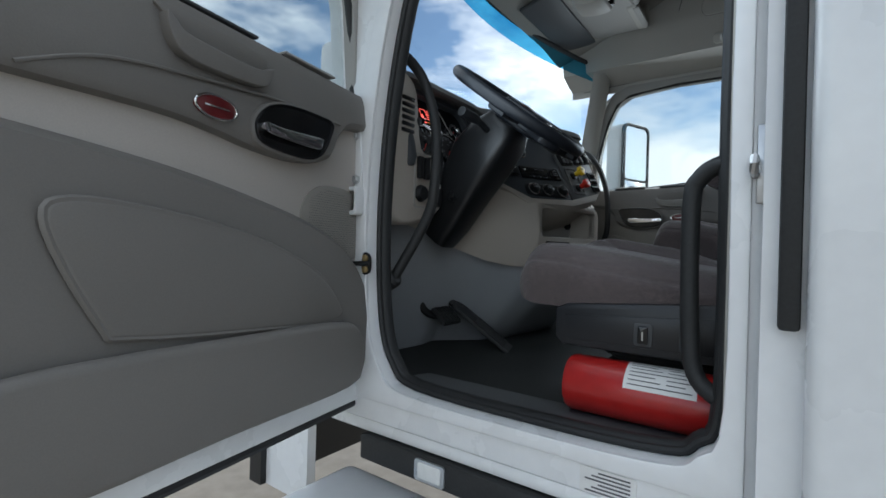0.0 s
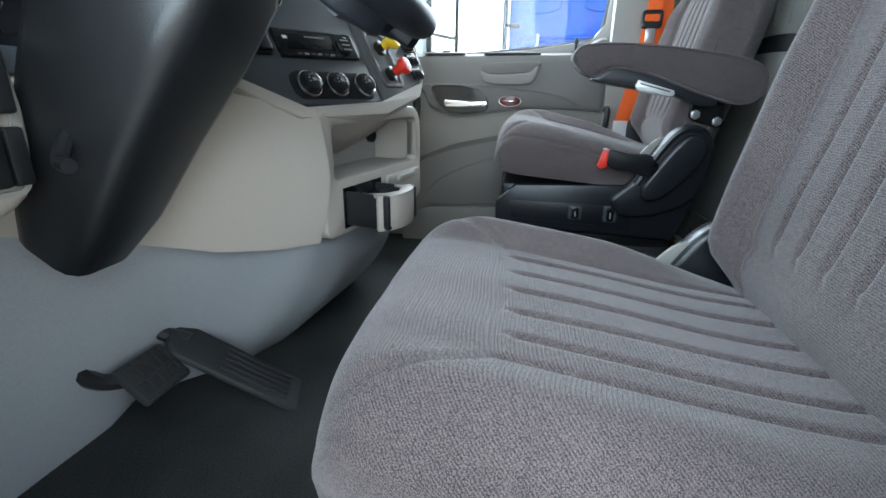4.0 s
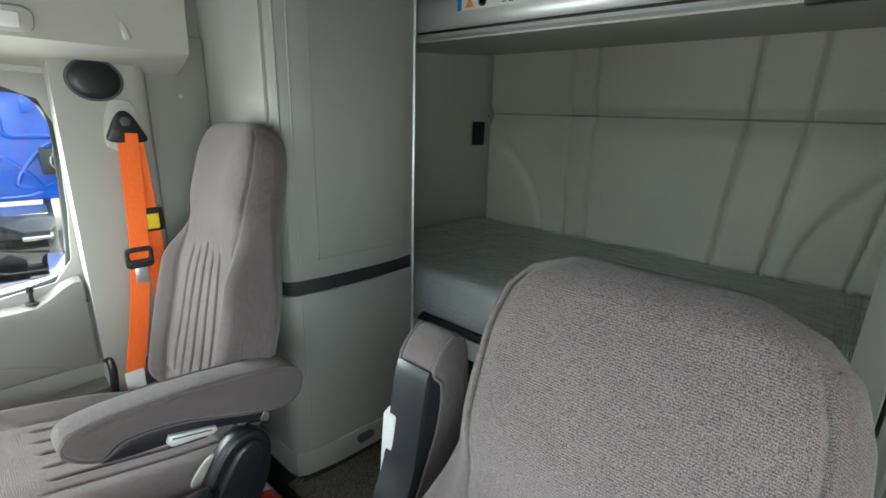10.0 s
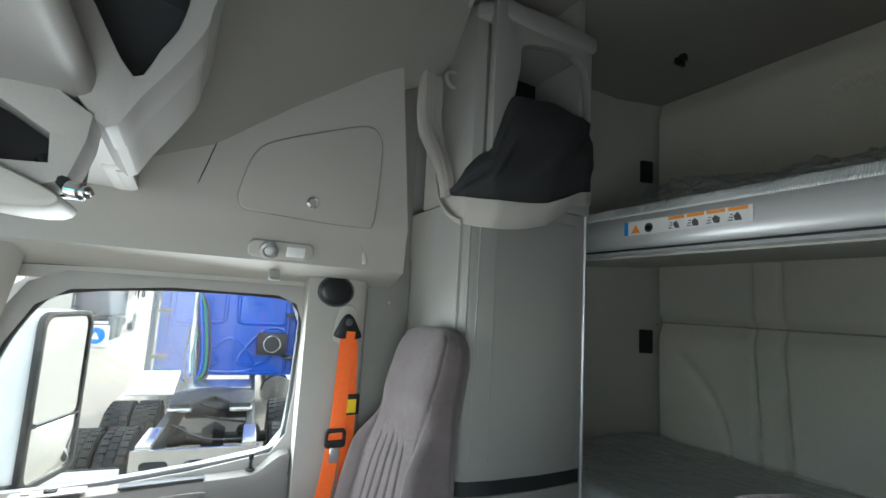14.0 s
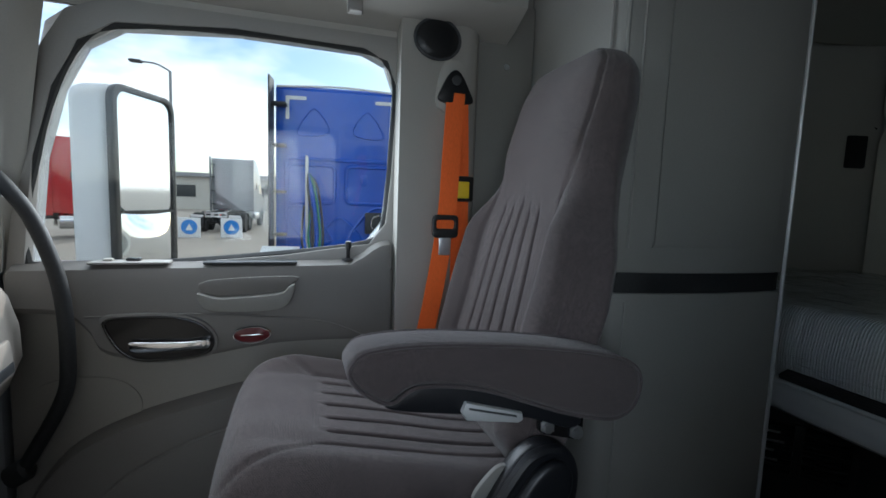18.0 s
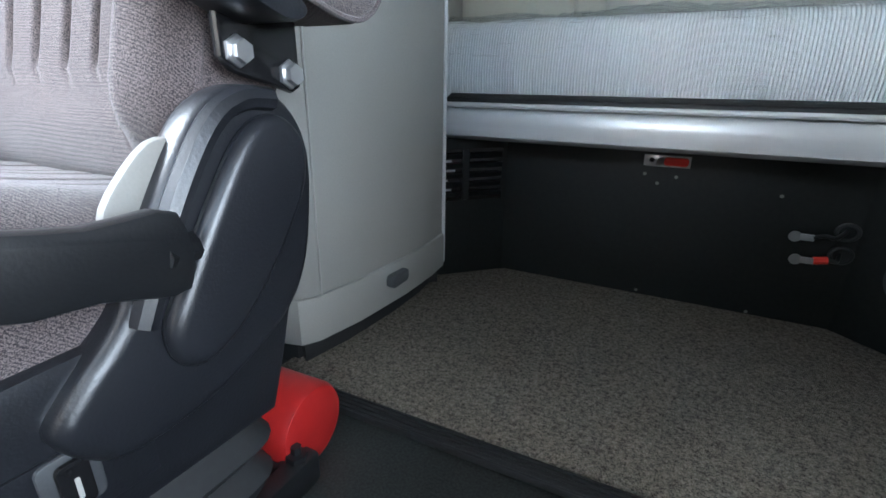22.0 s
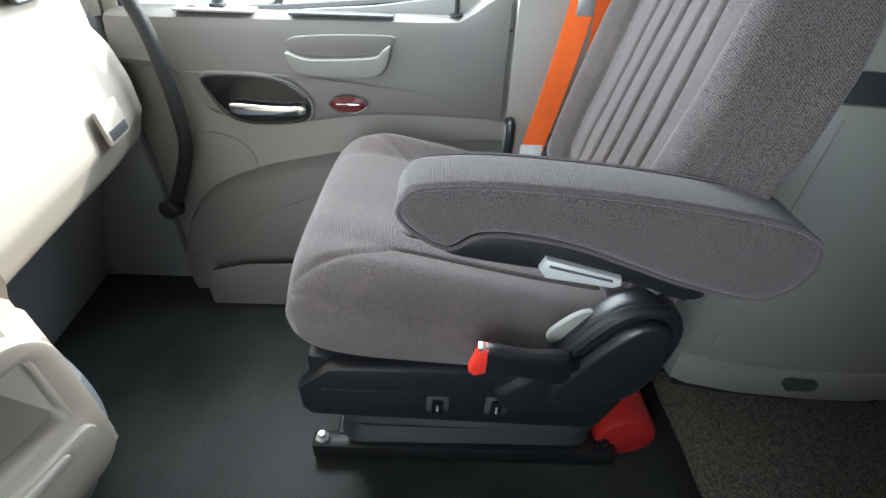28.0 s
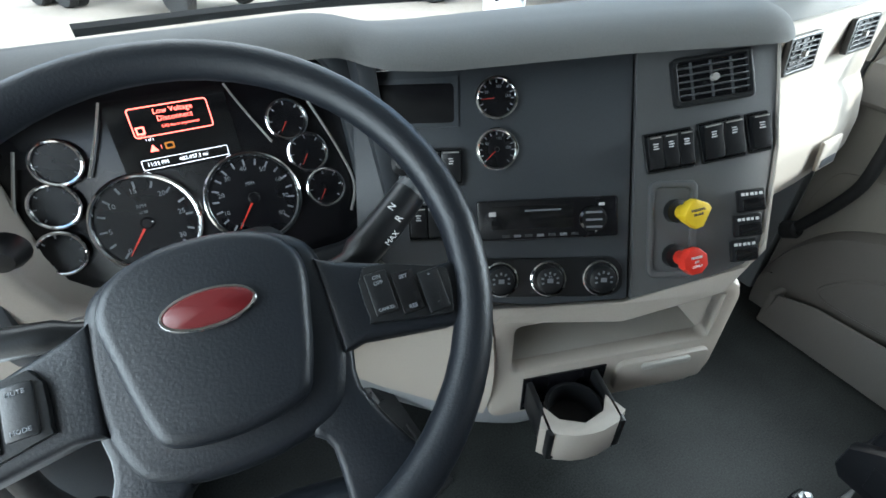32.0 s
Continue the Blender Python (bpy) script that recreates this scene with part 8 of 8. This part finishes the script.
DARKGLASS = mat("dark_tinted_glass", (0.02, 0.025, 0.03), 0.06, vary=0.1, bump=0.0)
GREEN = mat("green_air_hose", (0.02, 0.20, 0.10), 0.4, vary=0.1, bump=0.05)
solo("ground", grid([[(-1500 + 3000 * i / 12, -1500 + 3000 * j / 12, -1.2) for j in range(13)] for i in range(13)]), ASPHALT, "wide pale worn concrete truck lot", "ground", kind="structure")


def tyre_bm(r, w, lugs):
    bm = lathe([(0.56 * r, -w / 2 + 0.01), (0.60 * r, -w / 2), (0.92 * r, -w / 2), (0.985 * r, -w / 2 + 0.03), (r, -w / 2 + 0.06), (r, -0.055), (0.975 * r, -0.05), (0.975 * r, -0.04), (r, -0.035), (r, 0.035), (0.975 * r, 0.04), (0.975 * r, 0.05), (r, 0.055), (r, w / 2 - 0.06), (0.985 * r, w / 2 - 0.03), (0.92 * r, w / 2), (0.60 * r, w / 2), (0.56 * r, w / 2 - 0.01)], None, 36)
    if lugs:
        blocks = [rbox(r - 0.006, r + 0.007, -w / 2 + 0.03 + 0.085 * (k % 3), -w / 2 + 0.095 + 0.085 * (k % 3), -0.032, 0.032, m=Matrix.Rotation(2 * math.pi * (k // 3 + 0.33 * (k % 3)) / 36, 4, "Z") @ pose(0, 0, 0, -90, 0, 0) @ pose(0, 0, 0)) for k in range(108)]
        bm = join(bm, *blocks)
    return bm


def wheel(parent, M, r=0.50, w=0.27, rim=True, lugs=False):
    wh = part("wheel", lathe([(0.0, -w * 0.1), (0.20 * r, -w * 0.1), (0.24 * r, 0.0), (0.42 * r, 0.02), (0.52 * r, -w * 0.30), (0.57 * r, -w * 0.42), (0.57 * r, w * 0.45), (0.50 * r, w * 0.40)], M, 28), ALU if rim else CHASSIS, parent)
    part("tyre", tyre_bm(r, w, lugs), TYRE, wh, m=M.copy())
    part("hub_cap", lathe([(0.19 * r, -w * 0.1), (0.19 * r, -w * 0.45), (0.10 * r, -w * 0.55), (0, -w * 0.55)], M, 16), ALU, wh)
    for k in range(8):
        a = 2 * math.pi * k / 8
        part("wheel_nut", lathe([(0.022, 0), (0.022, -0.045), (0, -0.05)], M @ pose(0.33 * r * math.cos(a), 0.33 * r * math.sin(a), 0.0), 6), ALU, wh)


def tractor(at, yaw, paint, label, detail):
    """A parked sleeper tractor; x runs forwards from its tail, the ground is z 0."""
    top = thing("parked_truck", at, label, "truck", "parked trucks")
    M = Matrix.Translation(at) @ pose(0, 0, 0, 0, 0, yaw)

    def P(nm, bm, material, lab="", parent=None, angle=38):
        return part(nm, bm, material, parent or top, lab, m=M.copy(), angle=angle)

    for s in (1, -1):
        P("frame_rail", rbox(0.0, 8.2, s * 0.43 - 0.045, s * 0.43 + 0.045, 0.78, 1.05, 0.01), CHASSIS, "black frame rail")
        for x in (1.0, 2.35):
            for y in (0.80, 1.10):
                wheel(top, M @ pose(x, s * y, 0.5, -90 * s, 0, 0) , 0.5, 0.27, True, detail)
        wheel(top, M @ pose(7.1, s * 1.02, 0.5, -90 * s, 0, 0), 0.5, 0.28)
        P("mud_flap", rbox(0.25, 0.27, s * 0.95 - 0.3, s * 0.95 + 0.3, 0.25, 0.85, 0.004), CHASSIS)
        P("fuel_tank", lathe([(0, 0), (0.28, 0.005), (0.305, 0.03), (0.305, 1.47), (0.28, 1.495), (0, 1.5)], pose(4.4, s * 0.88, 0.72, 0, 90, 0), 24), ALU, "polished fuel tank")
    for x in (1.0, 2.35):
        P("axle", tube([(x, -1.0, 0.5), (x, 0.0, 0.5), (x, 1.0, 0.5)], 0.075, 10), CHASSIS)
        P("differential", lathe([(0, -0.16), (0.12, -0.14), (0.20, 0.0), (0.12, 0.14), (0, 0.16)], pose(x, 0, 0.52, 90, 0, 0), 16), CHASSIS)
        for s in (1, -1):
            P("air_bag", lathe([(0.12, 0), (0.15, 0.05), (0.13, 0.10), (0.15, 0.15), (0.12, 0.20)], pose(x - 0.4, s * 0.43, 0.55), 14), TYRE)
    P("fifth_wheel", prism([(1.05, 0.42), (1.05, 0.22), (1.45, 0.05), (1.50, 0.0), (1.45, -0.05), (1.05, -0.22), (1.05, -0.42), (1.30, -0.47), (1.75, -0.47), (2.0, -0.34), (2.08, 0.0), (2.0, 0.34), (1.75, 0.47), (1.30, 0.47)], "z", 1.14, 1.19, 0.008, m=pose(0.2, 0, 0.0)), CHASSIS, "greasy black fifth wheel plate")
    P("fifth_ramp", rbox(1.20, 1.45, -0.44, -0.20, 1.10, 1.145, 0.01), ALU)
    P("fifth_ramp", rbox(1.20, 1.45, 0.20, 0.44, 1.10, 1.145, 0.01), ALU)
    P("cross_member", ring([(-0.52, 0.80), (0.52, 0.80), (0.52, 1.06), (-0.52, 1.06)], rrect(-0.10, 0.10, 0.885, 0.965, 0.038), "x", -0.02, 0.01, 64), ALU, "bright tail cross-member")
    for y in (-0.33, 0.33):
        P("tail_slot", prism(rrect(y - 0.11, y + 0.11, 0.885, 0.965, 0.038), "x", -0.024, -0.018), CHASSIS)
    P("tail_lamp", lathe([(0.04, 0), (0.04, 0.012), (0, 0.016)], pose(-0.02, -0.20, 0.92, 0, -90, 0), 14), RED_PLASTIC, "round red tail lamp")
    for s in (1, -1):
        P("light_bar", rbox(-0.03, 0.0, s * 0.86 - 0.28, s * 0.86 + 0.28, 0.80, 0.92, 0.008), PAPER, "white tail light bar")
        P("rail_cap", prism([(0.0, 1.06), (0.75, 1.06), (0.60, 1.10), (0.0, 1.10)], "y", s * 0.43 - 0.06, s * 0.43 + 0.06, 0.006), ALU)
    P("deck_plate", rbox(2.85, 3.55, -0.42, 0.42, 1.06, 1.085, 0.006), ALU, "chequer deck plate")
    P("tank", lathe([(0, 0), (0.13, 0.02), (0.14, 0.05), (0.14, 0.85), (0.13, 0.88), (0, 0.9)], pose(3.0, -0.45, 0.75, -90, 0, 0), 16), CHASSIS)
    # cab
    side = [(4.2, 1.05), (8.3, 0.75), (8.5, 1.0), (8.45, 1.75), (7.35, 1.95), (6.85, 2.75), (6.3, 3.45), (5.4, 3.95), (4.25, 3.98), (4.2, 3.90)]
    cabp = P("cab", prism(side, "y", -1.13, 1.13, 0.05, 3), paint, "painted sleeper cab", angle=30)
    P("screen", prism([(-0.95, 1.98), (0.95, 1.98), (0.85, 2.68), (-0.85, 2.68)], "x", -0.01, 0.03, m=pose(7.22, 0, 0.0) @ pose(0, 0, 1.98, 0, -32, 0) @ pose(0, 0, -1.98)), DARKGLASS, "", cabp)
    P("grille", prism(rrect(-0.5, 0.5, 0.85, 1.65, 0.08), "x", 8.43, 8.52, 0.02), ALU, "", cabp)
    for s in (1, -1):
        P("side_window", prism([(6.15, 2.0), (7.0, 2.0), (6.75, 2.55), (6.2, 2.6)], "y", s * 1.115, s * 1.136), DARKGLASS, "", cabp)
        P("sleeper_window", prism(rrect(4.8, 5.3, 2.3, 2.7, 0.06), "y", s * 1.115, s * 1.136), DARKGLASS, "", cabp)
        P("side_fairing", rbox(3.80, 4.22, s * 1.16 - 0.015, s * 1.16 + 0.015, 0.95, 4.05, 0.01), CHASSIS if detail else paint, "dark side extender", None)
        P("fender", surf(lambda u, v: (7.1 - 0.62 * math.cos(math.pi * u), s * (0.80 + 0.36 * v), 0.55 + 0.60 * math.sin(math.pi * u)), 14, 3, thick=0.02), paint, "", cabp)
        P("mirror", rbox(7.15, 7.27, s * 1.42 - 0.1, s * 1.42 + 0.1, 1.95, 2.6, 0.03), BLACK, "", cabp)
        for z in (1.35, 2.1, 2.9, 3.6):
            P("fairing_strut", rbox(3.95, 4.2, s * 1.02 - 0.10, s * 1.02 + 0.12, z, z + 0.05, 0.01), CHASSIS)
    if detail:
        # pressed panels on the cab's rear wall
        def press(lp, nm="pressed_rib", rad=0.034):
            P(nm, tube([(4.198, a, b) for a, b in lp], rad, 6, closed=True, n=1), BLUE, "", cabp)
        for s in (1, -1):
            press(rrect(min(s * 0.10, s * 0.92), max(s * 0.10, s * 0.92), 1.95, 2.62, 0.10, 4))
            press(smooth_loop([(s * 0.15, 1.28), (s * 0.62, 1.28), (s * 0.92, 1.80), (s * 0.55, 1.84)], 4))
            press(smooth_loop([(s * 0.22, 3.20), (s * 0.75, 3.15), (s * 0.55, 3.55), (s * 0.38, 3.55)], 4), rad=0.015)
            P("wall_vent", prism(rrect(s * 0.42 - 0.07, s * 0.42 + 0.07, 2.28, 2.48, 0.03), "x", 4.17, 4.20, 0.006), BLUE, "", cabp)
            P("corner_mark", join(rbox(4.185, 4.198, min(s * 0.95, s * 0.60), max(s * 0.95, s * 0.60), 3.74, 3.80), rbox(4.185, 4.198, s * 0.92 - 0.03, s * 0.92 + 0.03, 3.40, 3.80)), PAPER, "white corner reflector tape", cabp)
        press(smooth_loop([(-0.42, 1.15), (0.42, 1.15), (0.12, 1.62), (-0.12, 1.62)], 4))
        press(rrect(-0.95, 0.95, 1.08, 2.72, 0.08, 4))
        P("roof_edge", tube([(4.2, -1.1, 3.95), (4.2, 0, 4.0), (4.2, 1.1, 3.95)], 0.02, 6), PAPER, "", cabp)
        P("fan_box", rbox(4.02, 4.19, -0.95, -0.45, 1.42, 1.80, 0.02), CHASSIS, "grey fan housing", cabp)
        P("fan_ring", tube([(4.01, -0.70 + 0.14 * math.cos(a), 1.61 + 0.14 * math.sin(a)) for a in [2 * math.pi * k / 20 for k in range(20)]], 0.014, 6, closed=True, n=1), ALU, "", cabp)
        P("hose_mast", tube([(3.9, 0.55, 1.1), (3.88, 0.55, 2.0), (3.88, 0.55, 2.75)], 0.025, 8), PAPER, "white hose mast")
        for k, (material, dy) in enumerate(((GREEN, 0.0), (BLUE, 0.06), (CHASSIS, 0.11), (CHASSIS, -0.05))):
            P("air_hose", tube([(3.88, 0.52, 2.45), (3.70, 0.40 + dy, 2.2), (3.60, 0.30 + dy, 1.5), (3.55, 0.32 + dy, 1.15), (3.65, 0.45 + dy, 1.12), (3.85, 0.52 + dy, 1.4), (4.0, 0.5 + dy, 1.9)], 0.020, 6), material, "coiled air hose")
        for k in range(4):
            P("cable", tube([(0.5 + 0.7 * k, -0.38, 0.98), (0.8 + 0.7 * k, 0.0, 0.92 + 0.05 * (k % 2)), (1.1 + 0.7 * k, 0.36, 1.0)], 0.014, 6), CHASSIS)
        P("torque_rod", tube([(0.25, -0.36, 0.95), (0.28, 0.0, 0.95), (0.32, 0.36, 0.95)], 0.025, 8), ALU)
        P("half_fender", surf(lambda u, v: (3.0 + 0.55 * u, 0.62 + 0.6 * v, 0.95 + 0.25 * u), 6, 3, thick=0.02), PAPER, "white half fender")
    return top


tractor((4.15, 0.14, -1.2), -7.7, BLUE, "blue sleeper tractor parked with its bare chassis towards the window", True)
tractor((25.0, 4.2, -1.2), -4, GREYP, "grey sleeper tractor parked across the lot", False)
tractor((20.0, 13.5, -1.2), -62, REDP, "dark red sleeper tractor parked across the lot", False)
tractor((17.0, 19.5, -1.2), -62, REDP, "red sleeper tractor in the far row", False)
tractor((4.6, 15.5, -1.2), -52, NAVY, "navy tractor with polished wheels parked ahead", False)
tractor((-4.5, 21.0, -1.2), -52, GREYP, "grey tractor parked ahead across the lot", False)
tractor((34.0, -10.0, -1.2), 8, mat("white_truck_paint", (0.72, 0.73, 0.74), 0.3, vary=0.04, bump=0.02, coat=0.4), "white tractor in the far row", False)

# passenger mirror on its arm
mir = thing("door_mirror", (1.0, 0.80, 0.6), "tall white door mirror with a flat and a convex glass", "mirror")
MM = frame_at((1.25, 0.745, 0.90), (0.93, -0.36, 0), (0, 0, 1))
part("housing", prism(rrect(-0.125, 0.135, -0.27, 0.27, 0.045), "z", -0.13, -0.004, 0.03, 3), WHITE, mir, "white mirror shell", m=MM.copy())
part("housing_rim", ring(rrect(-0.125, 0.135, -0.27, 0.27, 0.045), rrect(-0.105, 0.118, -0.252, 0.252, 0.035), "z", -0.01, 0.010, 64, 0.003), BLACK, mir, m=MM.copy())
MIRROR = mat("mirror_glass", (0.88, 0.90, 0.91), 0.02, metal=1.0, vary=0.01, bump=0.0)
part("flat_glass", prism(rrect(-0.104, 0.117, -0.075, 0.251, 0.03), "z", 0.0, 0.004), MIRROR, mir, "flat mirror glass", m=MM.copy())
part("convex_glass", surf(lambda u, v: (-0.104 + 0.221 * u, -0.251 + 0.168 * v, 0.004 + 0.022 * (1 - (2 * u - 1) ** 2) * (1 - (2 * v - 1) ** 2)), 14, 12), MIRROR, mir, "convex mirror glass", m=MM.copy())
part("glass_divider", rbox(-0.105, 0.118, -0.083, -0.075, 0.0, 0.010), BLACK, mir, m=MM.copy())
part("arm", tube([(0.95, 0.92, 0.55), (1.08, 0.86, 0.60), (1.20, 0.80, 0.66), (1.25, 0.79, 0.72)], 0.035, 10, flat=0.7), GREY_DARK, mir, "grey mirror arm")
hm = thing("bonnet_mirror", (0.75, 2.3, 0.7), "round-cornered white bonnet mirror", "mirror")
part("shell", prism(rrect(-0.09, 0.09, -0.09, 0.09, 0.04), "z", -0.08, 0.0, 0.02, 3), WHITE, hm, m=frame_at((0.73, 2.25, 0.655), (0.94, -0.3, 0), (0, 0, 1)))
part("glass", prism(rrect(-0.078, 0.078, -0.078, 0.078, 0.03), "z", 0.0, 0.004), MIRROR, hm, m=frame_at((0.73, 2.25, 0.655), (0.94, -0.3, 0), (0, 0, 1)))
part("stalk", tube([(0.70, 2.36, 0.26), (0.72, 2.33, 0.45), (0.73, 2.29, 0.60)], 0.018, 8), BLACK, hm)

# far things: depot, light poles, display boards, trees
dep = thing("depot_building", (60.0, 12.0, -1.2), "long low pale depot building beyond the lot", "building")
part("wall", rbox(58, 64, -2, 26, -1.2, 2.4), mat("pale_render_wall", (0.55, 0.52, 0.47), 0.9, vary=0.06, grain=6, bump=0.1), dep)
part("roof", rbox(57.4, 64.6, -2.6, 26.6, 2.4, 2.9, 0.1), mat("grey_roof_sheet", (0.30, 0.30, 0.31), 0.6, vary=0.1, grain=10, bump=0.1), dep)
for k in range(7):
    part("window", rbox(57.95, 58.05, 0.5 + 3.6 * k, 2.4 + 3.6 * k, 0.2, 1.5), DARKGLASS, dep)
for x, y, h in ((30, 7.2, 7.5), (18, 26, 9.0), (26, 20, 9.0), (4, 40, 9.0)):
    pl_ = thing("light_pole", (x, y, -1.2), "tall grey lot light pole with a curved arm", "street lamp", "light poles")
    part("pole", tube([(x, y, -1.2), (x, y, h * 0.5), (x, y, h)], [0.11] * 7 + [0.08] * 6, 10), GREYP, pl_)
    part("arm", tube([(x, y, h), (x + 0.1, y + 0.7, h + 0.35), (x + 0.1, y + 1.5, h + 0.40)], 0.05, 8), GREYP, pl_)
    part("lantern", rbox(x - 0.15, x + 0.3, y + 1.4, y + 2.0, h + 0.32, h + 0.46, 0.04), GREY_DARK, pl_)
SIGN_BLUE = mat("sign_blue", (0.03, 0.22, 0.62), 0.5, vary=0.04, bump=0.0)
for x, y in ((22.5, 4.9), (22.6, 3.2), (18.6, 10.8)):
    bd_ = thing("display_board", (x, y, -1.2), "low white display board with a plain blue disc", "board", "display boards")
    part("board", rbox(x, x + 0.06, y - 0.45, y + 0.45, -1.2, -0.3, 0.02), PAPER, bd_)
    part("disc", lathe([(0.33, 0), (0.33, 0.012), (0, 0.014)], pose(x, y, -0.72, 0, -90, 0), 24), SIGN_BLUE, bd_)
    part("disc_mark", prism([(y - 0.14, -0.86), (y + 0.14, -0.86), (y, -0.56)], "x", x - 0.02, x - 0.012), PAPER, bd_)
LEAF = mat("tree_leaf", (0.065, 0.085, 0.03), 0.7, vary=0.4, grain=6, bump=0.0)
BARK = mat("tree_bark", (0.10, 0.08, 0.06), 0.9, vary=0.3, grain=20, bump=0.4)
rng = random.Random(4)
for x, y, h in ((34, 24, 6.5), (38, 19, 5.5), (30, 33, 7.0)):
    tr = thing("tree", (x, y, -1.2), "thin leafy tree beyond the parked trucks", "tree", "far trees")
    part("trunk", tube([(x, y, -1.2), (x + 0.1, y, 1.0), (x - 0.1, y + 0.1, h - 2)], [0.2] * 7 + [0.09] * 6, 8), BARK, tr)
    for k in range(6):
        a = rng.uniform(0, 6.28)
        part("limb", tube([(x, y, 1.2 + 0.4 * k), (x + 0.8 * math.cos(a), y + 0.8 * math.sin(a), 2.0 + 0.45 * k), (x + 1.5 * math.cos(a), y + 1.5 * math.sin(a), 2.8 + 0.45 * k)], 0.05, 6), BARK, tr)
    verts, faces = [], []
    for k in range(900):
        a, b, q = rng.uniform(0, 6.28), rng.uniform(-1, 1), rng.random() ** 0.5
        c = Vector((x + 2.0 * q * math.cos(a) * math.sqrt(1 - b * b), y + 2.0 * q * math.sin(a) * math.sqrt(1 - b * b), h - 2.2 + 2.4 * b * q))
        if noise.noise(c * 0.9) < -0.12:
            continue
        d1 = Vector((rng.uniform(-1, 1), rng.uniform(-1, 1), rng.uniform(-1, 1))).normalized() * 0.17
        d2 = d1.orthogonal().normalized() * 0.08
        i = len(verts)
        verts += [c - d1, c + d2, c + d1, c - d2]
        faces.append((i, i + 1, i + 2, i + 3))
    me = bpy.data.meshes.new("crown")
    me.from_pydata(verts, [], faces)
    me.materials.append(LEAF)
    cr_ = new("crown", me)
    cr_.parent = tr
    cr_.matrix_parent_inverse = tr.matrix_basis.inverted()
